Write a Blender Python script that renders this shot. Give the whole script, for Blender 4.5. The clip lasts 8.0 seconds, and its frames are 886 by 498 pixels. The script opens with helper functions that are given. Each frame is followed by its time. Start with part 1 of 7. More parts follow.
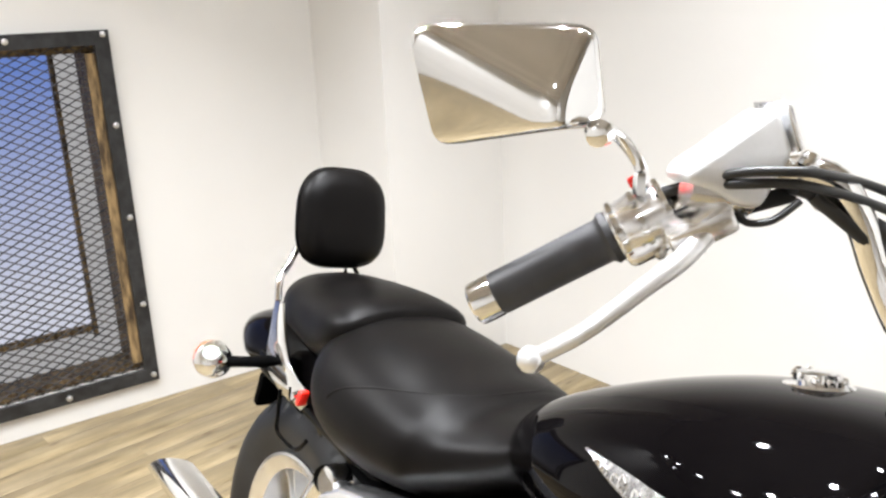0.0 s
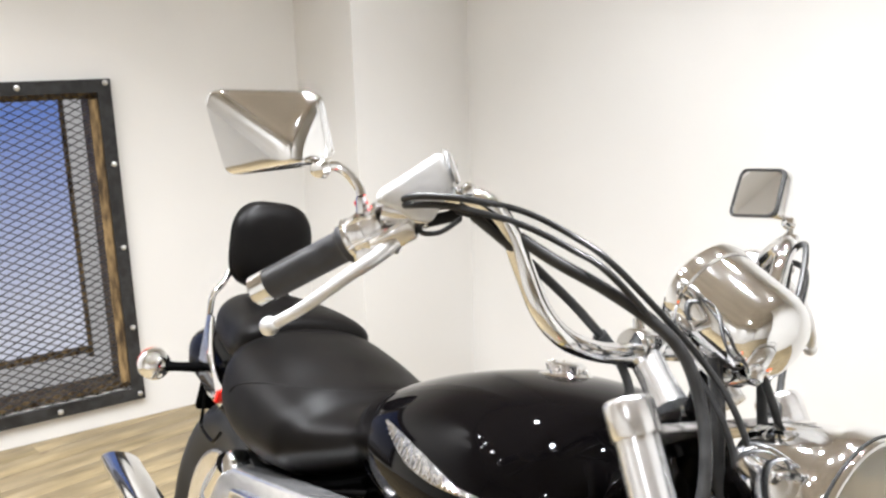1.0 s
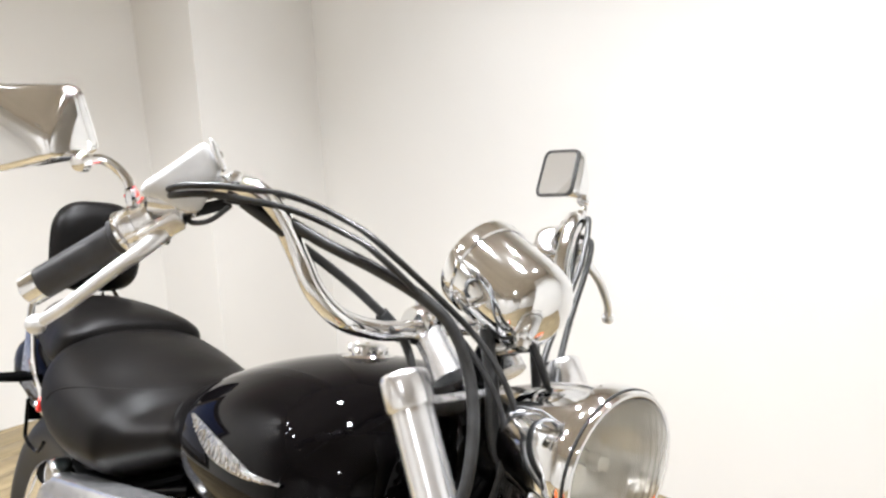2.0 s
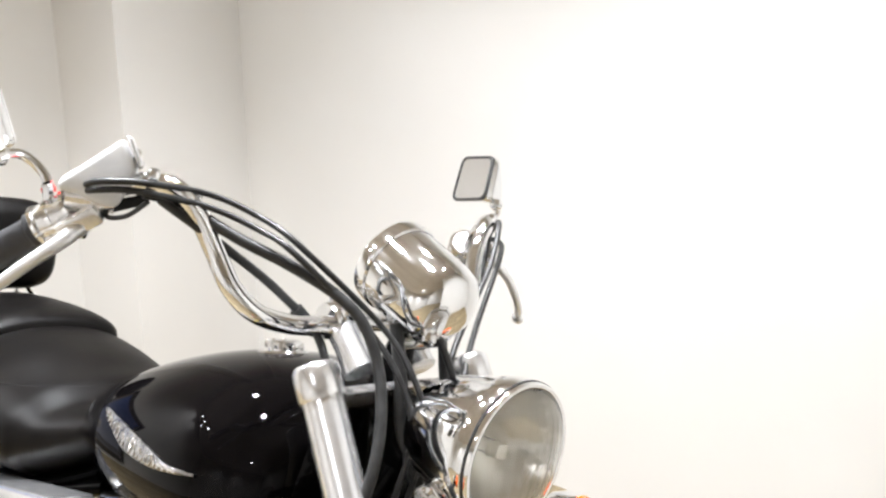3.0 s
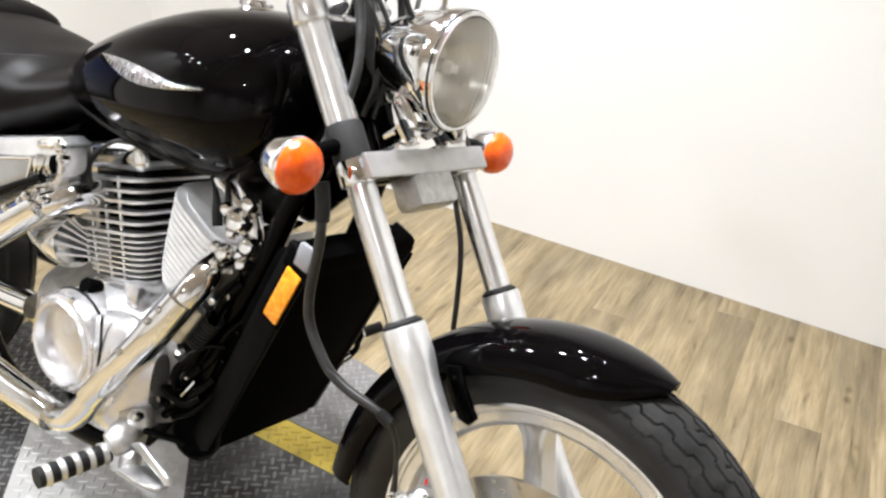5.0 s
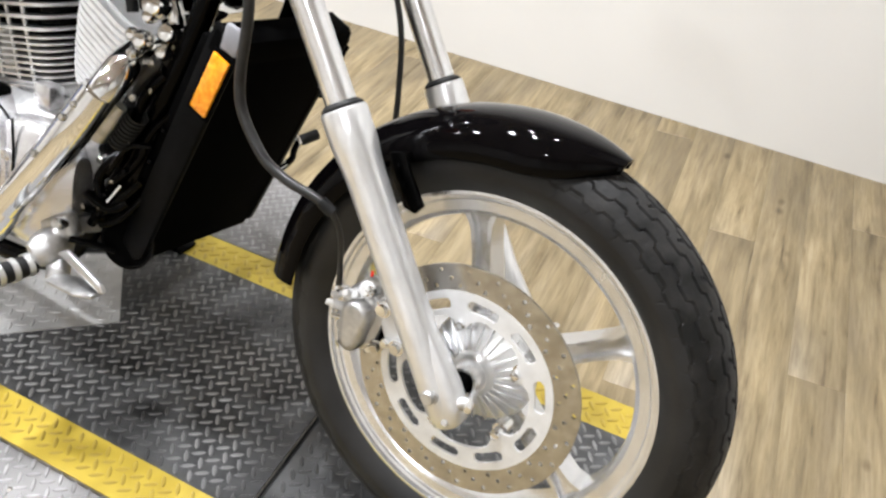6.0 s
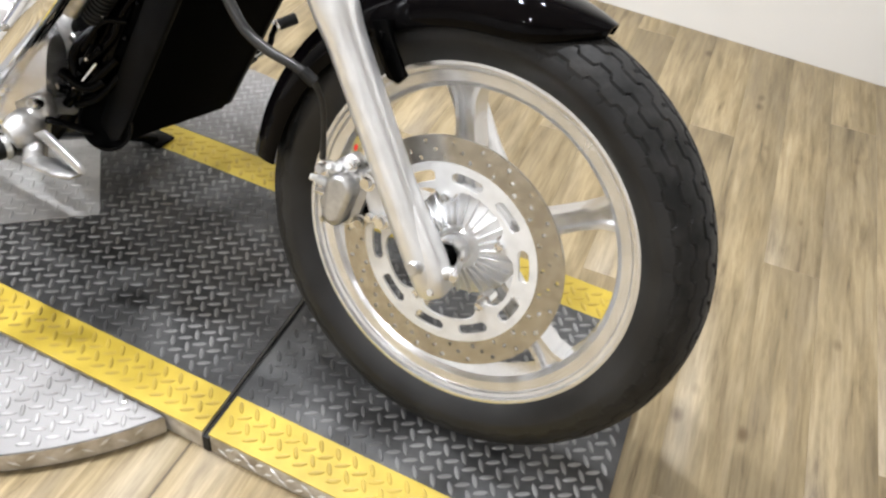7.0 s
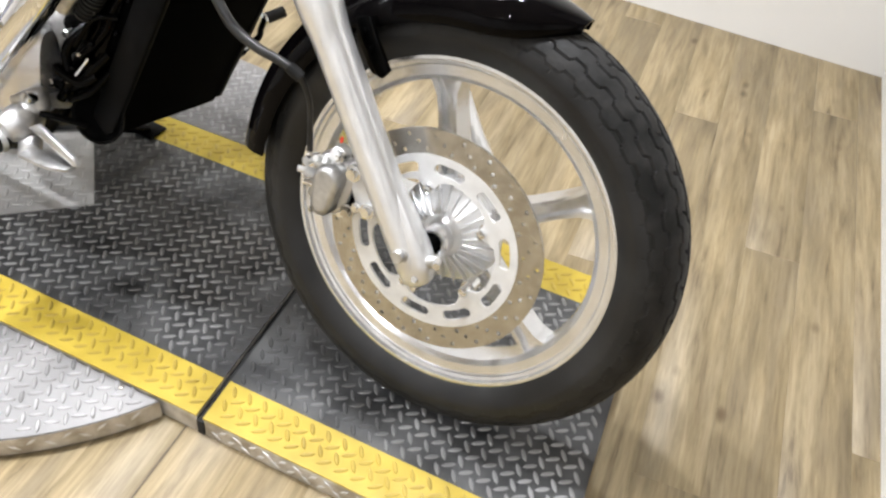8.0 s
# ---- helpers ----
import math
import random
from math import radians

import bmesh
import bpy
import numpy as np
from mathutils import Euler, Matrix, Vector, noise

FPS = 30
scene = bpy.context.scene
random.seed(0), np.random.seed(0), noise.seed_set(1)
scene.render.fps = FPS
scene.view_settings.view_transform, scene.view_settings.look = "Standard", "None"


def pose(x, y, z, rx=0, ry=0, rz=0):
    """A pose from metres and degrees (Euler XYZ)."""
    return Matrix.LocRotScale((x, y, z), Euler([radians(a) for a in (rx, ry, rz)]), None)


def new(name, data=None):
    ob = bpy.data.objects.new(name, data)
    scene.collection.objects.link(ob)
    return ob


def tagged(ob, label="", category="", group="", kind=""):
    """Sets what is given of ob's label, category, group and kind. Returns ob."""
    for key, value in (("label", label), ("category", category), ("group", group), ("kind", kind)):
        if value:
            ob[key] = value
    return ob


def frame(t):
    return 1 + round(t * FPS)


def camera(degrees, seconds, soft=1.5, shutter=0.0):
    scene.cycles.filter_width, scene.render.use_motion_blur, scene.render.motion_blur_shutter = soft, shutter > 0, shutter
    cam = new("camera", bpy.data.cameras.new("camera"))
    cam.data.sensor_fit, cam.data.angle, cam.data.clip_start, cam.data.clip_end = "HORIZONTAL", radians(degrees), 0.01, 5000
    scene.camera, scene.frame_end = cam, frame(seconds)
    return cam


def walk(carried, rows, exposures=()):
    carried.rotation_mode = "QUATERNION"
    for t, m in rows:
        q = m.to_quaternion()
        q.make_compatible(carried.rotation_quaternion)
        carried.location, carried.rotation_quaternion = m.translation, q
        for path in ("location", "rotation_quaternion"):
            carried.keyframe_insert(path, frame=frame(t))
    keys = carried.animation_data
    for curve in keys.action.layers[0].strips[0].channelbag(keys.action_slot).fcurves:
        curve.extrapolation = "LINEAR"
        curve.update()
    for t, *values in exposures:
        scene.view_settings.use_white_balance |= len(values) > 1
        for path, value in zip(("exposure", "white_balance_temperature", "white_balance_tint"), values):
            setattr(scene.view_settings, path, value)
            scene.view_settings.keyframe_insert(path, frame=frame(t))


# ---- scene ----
# ---------------------------------------------------------------- camera
cam = camera(55.42, 8.0, soft=2.5)
PATH = [
    (0.0, -0.2721, -0.6255, 1.4240, 73.935, 2.529, 54.067),
    (0.2, -0.1610, -0.6183, 1.4216, 75.312, 2.935, 55.213),
    (0.5, -0.0258, -0.5761, 1.4424, 76.861, 1.354, 57.295),
    (1.0, 0.0866, -0.5519, 1.4372, 77.280, 1.579, 56.599),
    (1.5, 0.1448, -0.5277, 1.4275, 76.590, 1.570, 54.198),
    (2.0, 0.1759, -0.4759, 1.4280, 76.536, 2.459, 48.289),
    (2.2, 0.1842, -0.4709, 1.4296, 76.756, 2.420, 46.705),
    (3.3, 0.2377, -0.5331, 1.4316, 76.246, -0.014, 41.880),
    (3.5, 0.2477, -0.5874, 1.4223, 75.032, 0.328, 39.427),
    (4.0, 0.2981, -0.7439, 1.4085, 72.259, -2.743, 36.943),
    (4.5, 0.3415, -0.8112, 1.3626, 66.662, -2.102, 37.007),
    (4.7, 0.3508, -0.8119, 1.3506, 65.253, -2.758, 36.813),
    (5.8, 0.3377, -0.8153, 1.2248, 55.255, -4.151, 32.604),
    (6.0, 0.3408, -0.8162, 1.2136, 53.396, -4.669, 31.452),
    (6.5, 0.3516, -0.8344, 1.1769, 49.284, -5.122, 30.191),
    (7.0, 0.3596, -0.8558, 1.1622, 48.286, -5.254, 29.999),
    (7.5, 0.3682, -0.8849, 1.1656, 47.897, -4.676, 29.841),
    (8.0, 0.3848, -0.8717, 1.1932, 47.329, -5.147, 29.532),
]
EXPOSURES = [(0.0, -0.01), (1.0, -0.07), (2.2, -0.09), (3.3, -0.06), (4.7, -0.05), (5.8, -0.20), (8.0, -0.18)]
walk(cam, [(t, pose(*p)) for t, *p in PATH], EXPOSURES)

# ---------------------------------------------------------------- light
world = bpy.data.worlds.new("world")
scene.world = world
world.use_nodes = True
world.node_tree.nodes["Background"].inputs[0].default_value = (0.9, 0.95, 1.0, 1)
world.node_tree.nodes["Background"].inputs[1].default_value = 0.02
LAMP_POWER = 34.0
CEIL = 2.9
# x, y and share of the power of each downlight, five of them added as fill
# added fills: (-2.0, 0.4), (-0.75, 0.85), (-0.15, 0.75) and the last two
LAMPS = [(-3.22, -0.95, 0.25), (-3.02, -1.16, 0.25), (-3.18, -1.42, 0.25), (-2.72, -1.42, 0.45), (-2.26, -1.62, 0.8), (-1.74, -1.14, 1.35), (-2.0, 0.4, 0.82), (-1.0, -0.12, 1.3), (-0.5, 0.16, 0.95),
         (-0.75, 0.85, 0.42), (-0.15, 0.75, 0.36), (0.46, -2.3, 0.9), (2.35, -2.2, 0.5), (2.75, -2.7, 0.5), (2.1, -2.95, 0.5), (-1.5, -3.3, 0.9), (0.3, -3.35, 0.9)]
LAMP_COLOUR = (0.95, 0.97, 1.015)

# ---------------------------------------------------------------- materials


def material(name, colour, rough=0.5, metal=0.0, coat=0.0, ior=1.5, spec=None):
    m = bpy.data.materials.new(name)
    m.use_nodes = True
    b = m.node_tree.nodes["Principled BSDF"]
    b.inputs["Base Color"].default_value = (*colour, 1)
    b.inputs["Roughness"].default_value = rough
    b.inputs["Metallic"].default_value = metal
    b.inputs["Coat Weight"].default_value = coat
    b.inputs["Coat Roughness"].default_value = 0.03
    b.inputs["IOR"].default_value = ior
    if spec is not None:
        b.inputs["Specular IOR Level"].default_value = spec
    return m


def node(m, kind, **inputs):
    n = m.node_tree.nodes.new(kind)
    for k, v in inputs.items():
        n.inputs[k].default_value = v
    return n


def link(m, a, b):
    m.node_tree.links.new(a, b)


def bsdf(m):
    return m.node_tree.nodes["Principled BSDF"]


def noisy(m, scale, dark, light, detail=4.0, stretch=(1, 1, 1), low=0.35, high=0.65, bump=0.0, bump_scale=None, rough=None, dist=0.002, island=False):
    """Colour from noise between two colours, with optional bump and roughness range."""
    co = node(m, "ShaderNodeTexCoord")
    mp = node(m, "ShaderNodeMapping")
    mp.inputs["Scale"].default_value = stretch
    link(m, co.outputs["Object"], mp.inputs["Vector"])
    nz = node(m, "ShaderNodeTexNoise", Scale=scale, Detail=detail)
    link(m, mp.outputs[0], nz.inputs["Vector"])
    ramp = node(m, "ShaderNodeValToRGB")
    ramp.color_ramp.elements[0].position, ramp.color_ramp.elements[1].position = low, high
    ramp.color_ramp.elements[0].color, ramp.color_ramp.elements[1].color = (*dark, 1), (*light, 1)
    link(m, nz.outputs["Fac"], ramp.inputs[0])
    link(m, ramp.outputs[0], bsdf(m).inputs["Base Color"])
    if bump:
        nb = node(m, "ShaderNodeTexNoise", Scale=bump_scale or scale * 6, Detail=3.0)
        link(m, mp.outputs[0], nb.inputs["Vector"])
        bp = node(m, "ShaderNodeBump", Strength=bump, Distance=dist)
        link(m, nb.outputs["Fac"], bp.inputs["Height"])
        link(m, bp.outputs[0], bsdf(m).inputs["Normal"])
    if rough:
        mr = node(m, "ShaderNodeMapRange")
        mr.inputs["To Min"].default_value, mr.inputs["To Max"].default_value = rough
        link(m, nz.outputs["Fac"], mr.inputs["Value"])
        link(m, mr.outputs[0], bsdf(m).inputs["Roughness"])
    return m


CHROME = noisy(material("chrome", (0.8, 0.8, 0.8), 0.05, 1.0), 9, (0.80, 0.81, 0.825), (0.88, 0.885, 0.89), rough=(0.03, 0.08))
SATIN = noisy(material("satin_aluminium", (0.75, 0.75, 0.75), 0.4, 0.8), 30, (0.75, 0.755, 0.76), (0.84, 0.845, 0.85), rough=(0.26, 0.38), bump=0.05, bump_scale=300)
BRUSHED = noisy(material("polished_aluminium", (0.8, 0.8, 0.8), 0.2, 0.95), 40, (0.76, 0.76, 0.77), (0.86, 0.86, 0.86), rough=(0.18, 0.30))
CAST = noisy(material("cast_aluminium", (0.7, 0.7, 0.7), 0.4, 0.9), 60, (0.42, 0.42, 0.42), (0.60, 0.60, 0.595), bump=0.2, bump_scale=500, rough=(0.32, 0.5))
FIN = noisy(material("fin_silver", (0.7, 0.7, 0.7), 0.4, 0.3), 40, (0.76, 0.765, 0.77), (0.86, 0.865, 0.87), bump=0.1, bump_scale=400)
BLACK = noisy(material("black_gloss_paint", (0.004, 0.004, 0.005), 0.03, 0.0, 0.0, spec=0.085), 4, (0.0012, 0.0010, 0.0012), (0.0022, 0.0019, 0.0020))
FRAMEBLACK = noisy(material("black_frame_paint", (0.01, 0.01, 0.01), 0.2, 0.0, 0.0, spec=0.07), 20, (0.0007, 0.0007, 0.0007), (0.0014, 0.0014, 0.0014), rough=(0.08, 0.20))
PLASTIC = noisy(material("black_plastic", (0.02, 0.02, 0.02), 0.7, spec=0.01), 50, (0.0010, 0.0010, 0.0010), (0.0022, 0.0022, 0.0022), bump=0.1, bump_scale=600, rough=(0.6, 0.8))
RUBBER = noisy(material("rubber", (0.03, 0.03, 0.03), 0.6, spec=0.2), 25, (0.010, 0.010, 0.010), (0.018, 0.018, 0.0175), bump=0.1, bump_scale=400, rough=(0.5, 0.7))
GRIP = noisy(material("grip_rubber", (0.04, 0.04, 0.042), 0.5, spec=0.45), 30, (0.026, 0.026, 0.028), (0.040, 0.040, 0.043), rough=(0.42, 0.55))
HOSE = noisy(material("hose_rubber", (0.02, 0.02, 0.02), 0.4, spec=0.4), 60, (0.012, 0.012, 0.012), (0.024, 0.024, 0.024), rough=(0.3, 0.45))
TYRE = noisy(material("tyre_rubber", (0.03, 0.03, 0.03), 0.7, spec=0.4), 14, (0.0055, 0.0056, 0.0060), (0.0150, 0.0152, 0.0158), bump=0.3, bump_scale=180, rough=(0.38, 0.55), dist=0.0006)
TREAD = noisy(material("worn_tread_rubber", (0.03, 0.03, 0.03), 0.7, spec=0.3), 30, (0.004, 0.0039, 0.0038), (0.018, 0.0172, 0.0165), bump=0.6, bump_scale=110, rough=(0.45, 0.68), dist=0.0016)
LEATHER = noisy(material("black_vinyl", (0.03, 0.03, 0.03), 0.45, spec=0.13), 12, (0.0011, 0.0008, 0.0007), (0.0022, 0.0017, 0.0015), bump=0.35, bump_scale=700, rough=(0.36, 0.48), dist=0.0006)
AMBER = noisy(material("amber_plastic", (0.9, 0.12, 0.01), 0.14, 0.0, 0.1), 90, (0.82, 0.085, 0.003), (0.92, 0.130, 0.005), bump=0.4, bump_scale=220, dist=0.002)
bsdf(AMBER).inputs["Transmission Weight"].default_value = 0.08
YELREF = noisy(material("amber_reflector", (0.95, 0.35, 0.01), 0.15, 0.0, 0.6), 120, (0.85, 0.25, 0.0), (1.0, 0.42, 0.02))
RED = material("red_plastic", (0.85, 0.02, 0.01), 0.3, 0.0, 0.3)
GLASS = material("clear_glass", (0.97, 0.97, 0.96), 0.03, 0.0, ior=1.45)
bsdf(GLASS).inputs["Transmission Weight"].default_value = 1.0
LENS_GLASS = material("moulded_lens_glass", (0.98, 0.98, 0.97), 0.02, 0.0, ior=1.42)
bsdf(LENS_GLASS).inputs["Transmission Weight"].default_value = 1.0
lens_co = node(LENS_GLASS, "ShaderNodeTexCoord")
lens_wave = node(LENS_GLASS, "ShaderNodeTexWave", Scale=22.0, Distortion=2.0)
lens_wave.bands_direction = "Y"
lens_bump = node(LENS_GLASS, "ShaderNodeBump", Strength=0.14, Distance=0.0015)
link(LENS_GLASS, lens_co.outputs["Object"], lens_wave.inputs["Vector"])
link(LENS_GLASS, lens_wave.outputs["Fac"], lens_bump.inputs["Height"])
link(LENS_GLASS, lens_bump.outputs[0], bsdf(LENS_GLASS).inputs["Normal"])
GREYPLASTIC = noisy(material("grey_plastic", (0.03, 0.03, 0.032), 0.45, spec=0.06), 50, (0.0015, 0.0015, 0.0016), (0.003, 0.003, 0.0032), bump=0.1, bump_scale=500, rough=(0.35, 0.5))
STEEL = noisy(material("disc_steel", (0.55, 0.53, 0.5), 0.24, 1.0), 50, (0.44, 0.425, 0.395), (0.58, 0.565, 0.53), stretch=(1, 1, 1), rough=(0.18, 0.30))
ENGINE_ALU = noisy(material("polished_engine_alloy", (0.6, 0.6, 0.6), 0.2, 0.85), 30, (0.60, 0.585, 0.595), (0.70, 0.70, 0.705), rough=(0.16, 0.32))
PANEL_ALU = noisy(material("dull_side_panel", (0.25, 0.25, 0.25), 0.3, 0.9), 25, (0.45, 0.45, 0.455), (0.50, 0.50, 0.505), rough=(0.22, 0.28))
WHEEL_ALU = noisy(material("wheel_alloy", (0.6, 0.6, 0.6), 0.3, 0.85), 25, (0.74, 0.745, 0.755), (0.82, 0.825, 0.835), rough=(0.20, 0.30))
SILVER = noisy(material("silver_paint", (0.7, 0.7, 0.69), 0.4, 0.35), 40, (0.66, 0.665, 0.67), (0.76, 0.765, 0.77), rough=(0.34, 0.46))
TUBE = noisy(material("satin_chrome_tube", (0.85, 0.85, 0.85), 0.26, 0.9), 20, (0.80, 0.805, 0.815), (0.88, 0.885, 0.89), rough=(0.20, 0.30))
BRIDGE = noisy(material("dull_aluminium_plate", (0.5, 0.5, 0.5), 0.35, 0.8), 30, (0.46, 0.46, 0.465), (0.56, 0.56, 0.56), rough=(0.30, 0.42), bump=0.05, bump_scale=300)
BADGE = noisy(material("worn_chrome_badge", (0.6, 0.6, 0.6), 0.15, 1.0), 90, (0.34, 0.34, 0.35), (0.72, 0.72, 0.73), rough=(0.10, 0.30), bump=0.7, bump_scale=160, dist=0.003)
MIRROR = material("mirror_glass", (0.95, 0.95, 0.95), 0.01, 1.0)
WHITE = material("gauge_white", (0.75, 0.75, 0.72), 0.5)

# ---------------------------------------------------------------- mesh helpers


def finish(bm, name, mat, angle=38.0):
    bmesh.ops.recalc_face_normals(bm, faces=bm.faces)
    lim = radians(angle)
    for e in bm.edges:
        if len(e.link_faces) == 2:
            e.smooth = e.calc_face_angle(0.0) < lim
    for f in bm.faces:
        f.smooth = True
    me = bpy.data.meshes.new(name)
    bm.to_mesh(me)
    bm.free()
    me.materials.append(mat)
    return me


def part(name, bm, mat, parent, label="", angle=38.0):
    ob = new(name, finish(bm, name, mat, angle))
    # thing > part > sub-part at most
    while parent.parent and parent.parent.parent:
        parent = parent.parent
    ob.parent = parent
    if label:
        ob["label"] = label
    return ob


def raw(name, verts, faces, mat, parent=None, smooth=False):
    me = bpy.data.meshes.new(name)
    me.from_pydata(verts, [], faces)
    me.materials.append(mat)
    if smooth:
        me.polygons.foreach_set("use_smooth", [True] * len(me.polygons))
    me.update()
    ob = new(name, me)
    ob.parent = parent
    return ob


def spline(pts, n=8):
    """A smooth line through the points (Catmull-Rom)."""
    p = [Vector(q) for q in pts]
    if len(p) < 3:
        return p
    out = []
    for i in range(len(p) - 1):
        a, b, c, d = p[max(i - 1, 0)], p[i], p[i + 1], p[min(i + 2, len(p) - 1)]
        for k in range(n):
            t = k / n
            out.append(0.5 * ((2 * b) + (c - a) * t + (2 * a - 5 * b + 4 * c - d) * t * t + (3 * b - a - 3 * c + d) * t ** 3))
    out.append(p[-1])
    return out


def sweep(bm, pts, r, seg=12, cap=True):
    """A round tube along the points; r is a number or one for each point."""
    pts = [Vector(q) for q in pts]
    n = len(pts)
    rs = list(r) if isinstance(r, (list, tuple)) else [r] * n
    if len(rs) != n:
        rs = [float(np.interp(i / (n - 1), np.linspace(0, 1, len(rs)), rs)) for i in range(n)]
    rings = []
    up = None
    for i, q in enumerate(pts):
        d = (pts[min(i + 1, n - 1)] - pts[max(i - 1, 0)]).normalized()
        if up is None:
            up = d.orthogonal().normalized()
        up = (up - d * up.dot(d)).normalized()
        side = d.cross(up)
        rings.append([bm.verts.new(q + (up * math.cos(a) + side * math.sin(a)) * rs[i]) for a in (2 * math.pi * k / seg for k in range(seg))])
    for a, b in zip(rings, rings[1:]):
        for k in range(seg):
            bm.faces.new((a[k], a[(k + 1) % seg], b[(k + 1) % seg], b[k]))
    if cap:
        bm.faces.new(rings[0][::-1])
        bm.faces.new(rings[-1])
    return bm


def tube(pts, r, seg=12, smooth=0, cap=True):
    return sweep(bmesh.new(), spline(pts, smooth) if smooth else pts, r, seg, cap)


def lathe(profile, origin, axis, seg=40, bm=None, closed=False):
    """Turns (radius, height) pairs round the axis."""
    bm = bm or bmesh.new()
    axis = Vector(axis).normalized()
    u = axis.orthogonal().normalized()
    w = axis.cross(u)
    o = Vector(origin)
    rings = []
    for r, h in profile:
        if r < 1e-6:
            rings.append([bm.verts.new(o + axis * h)])
        else:
            rings.append([bm.verts.new(o + axis * h + (u * math.cos(a) + w * math.sin(a)) * r) for a in (2 * math.pi * k / seg for k in range(seg))])
    pairs = list(zip(rings, rings[1:]))
    if closed:
        pairs.append((rings[-1], rings[0]))
    for a, b in pairs:
        for k in range(seg):
            j = (k + 1) % seg
            if len(a) == 1 and len(b) > 1:
                bm.faces.new((a[0], b[j], b[k]))
            elif len(b) == 1 and len(a) > 1:
                bm.faces.new((a[k], a[j], b[0]))
            elif len(a) > 1:
                bm.faces.new((a[k], a[j], b[j], b[k]))
    return bm


def loft(rings, cap=True, bm=None):
    bm = bm or bmesh.new()
    vs = [[bm.verts.new(q) for q in ring] for ring in rings]
    for a, b in zip(vs, vs[1:]):
        n = len(a)
        for k in range(n):
            bm.faces.new((a[k], a[(k + 1) % n], b[(k + 1) % n], b[k]))
    if cap:
        bm.faces.new(vs[0][::-1])
        bm.faces.new(vs[-1])
    return bm


def block(size, m=None, bevel=0.0, seg=2, bm=None):
    """A bevelled box of that size, centred, at the pose m."""
    b = bmesh.new()
    bmesh.ops.create_cube(b, size=1.0)
    bmesh.ops.scale(b, vec=size, verts=b.verts)
    if bevel:
        bmesh.ops.bevel(b, geom=list(b.edges), offset=bevel, segments=seg, affect="EDGES", profile=0.5)
    if m is not None:
        bmesh.ops.transform(b, matrix=m, verts=b.verts)
    if bm is None:
        return b
    me = bpy.data.meshes.new("tmp")
    b.to_mesh(me)
    b.free()
    bm.from_mesh(me)
    bpy.data.meshes.remove(me)
    return bm


def prism(outline, lo, hi, m=None, bevel=0.0, seg=2):
    """A plate: outline in x, y, between two heights."""
    b = bmesh.new()
    v = [b.verts.new((x, y, lo)) for x, y in outline]
    f = b.faces.new(v)
    ext = bmesh.ops.extrude_face_region(b, geom=[f])
    bmesh.ops.translate(b, vec=(0, 0, hi - lo), verts=[g for g in ext["geom"] if isinstance(g, bmesh.types.BMVert)])
    bmesh.ops.recalc_face_normals(b, faces=b.faces)
    if bevel:
        bmesh.ops.bevel(b, geom=list(b.edges), offset=bevel, segments=seg, affect="EDGES", profile=0.5)
    if m is not None:
        bmesh.ops.transform(b, matrix=m, verts=b.verts)
    return b


def basis(o, x, z):
    """A pose at o with its x axis along x and its z axis near z."""
    x = Vector(x).normalized()
    z = Vector(z)
    z = (z - x * z.dot(x)).normalized()
    y = z.cross(x)
    m = Matrix((x, y, z)).transposed().to_4x4()
    m.translation = Vector(o)
    return m


def structure(name, bm, mat, label, category, angle=30.0):
    ob = new(name, finish(bm, name, mat, angle))
    return tagged(ob, label, category, kind="structure")


# ---------------------------------------------------------------- the room
FLOOR_TURN = 8.5  # the planks run 8.5 degrees off the y axis
WALL = noisy(material("white_wall_paint", (0.8, 0.79, 0.77), 0.55), 0.9, (0.655, 0.643, 0.618), (0.705, 0.693, 0.668), bump=0.12, bump_scale=90, rough=(0.5, 0.62), dist=0.001)
CEILING = noisy(material("ceiling_paint", (0.4, 0.4, 0.4), 0.8), 2, (0.50, 0.455, 0.40), (0.58, 0.535, 0.475))
FARWALL = noisy(material("far_wall_paint", (0.7, 0.7, 0.7), 0.8), 1.2, (0.70, 0.69, 0.67), (0.78, 0.77, 0.755))
UNDER = noisy(material("floor_backing", (0.12, 0.09, 0.06), 0.8), 6, (0.06, 0.045, 0.03), (0.09, 0.07, 0.045))

W_L, W_R = Vector((-2.92, 1.558, 0)), Vector((0.545, 1.713, 0))
along = (W_R - W_L).normalized()
normal = Vector((-along.y, along.x, 0))


def wall_between(name, a, b, label, mat=WALL, thick=0.12, height=CEIL, out=1):
    a, b = Vector(a), Vector(b)
    d = (b - a).normalized()
    n = Vector((-d.y, d.x, 0)) * thick * out
    ring = [(a.x, a.y), (b.x, b.y), (b.x + n.x, b.y + n.y), (a.x + n.x, a.y + n.y)]
    return structure(name, prism(ring, 0.0, height), mat, label, "wall")


floor_bm = prism([(-4.2, -4.2), (3.6, -4.2), (3.6, 2.1), (-4.2, 2.1)], -0.1, -0.004)
floor = structure("floor", floor_bm, UNDER, "light brown wood-look vinyl plank floor", "floor")
wall_between("wall_north", W_L - along * 0.9, W_R + along * 0.12, "smooth white painted wall behind the motorcycle")
WALL_X = -3.40
# pier beside the corner
structure("wall_pier", prism([(-2.921, 1.585), (-2.90, 1.0), (-3.42, 0.984), (-3.42, 1.565)], 0, CEIL), WALL, "white painted boxed pier in the corner of the room", "wall")
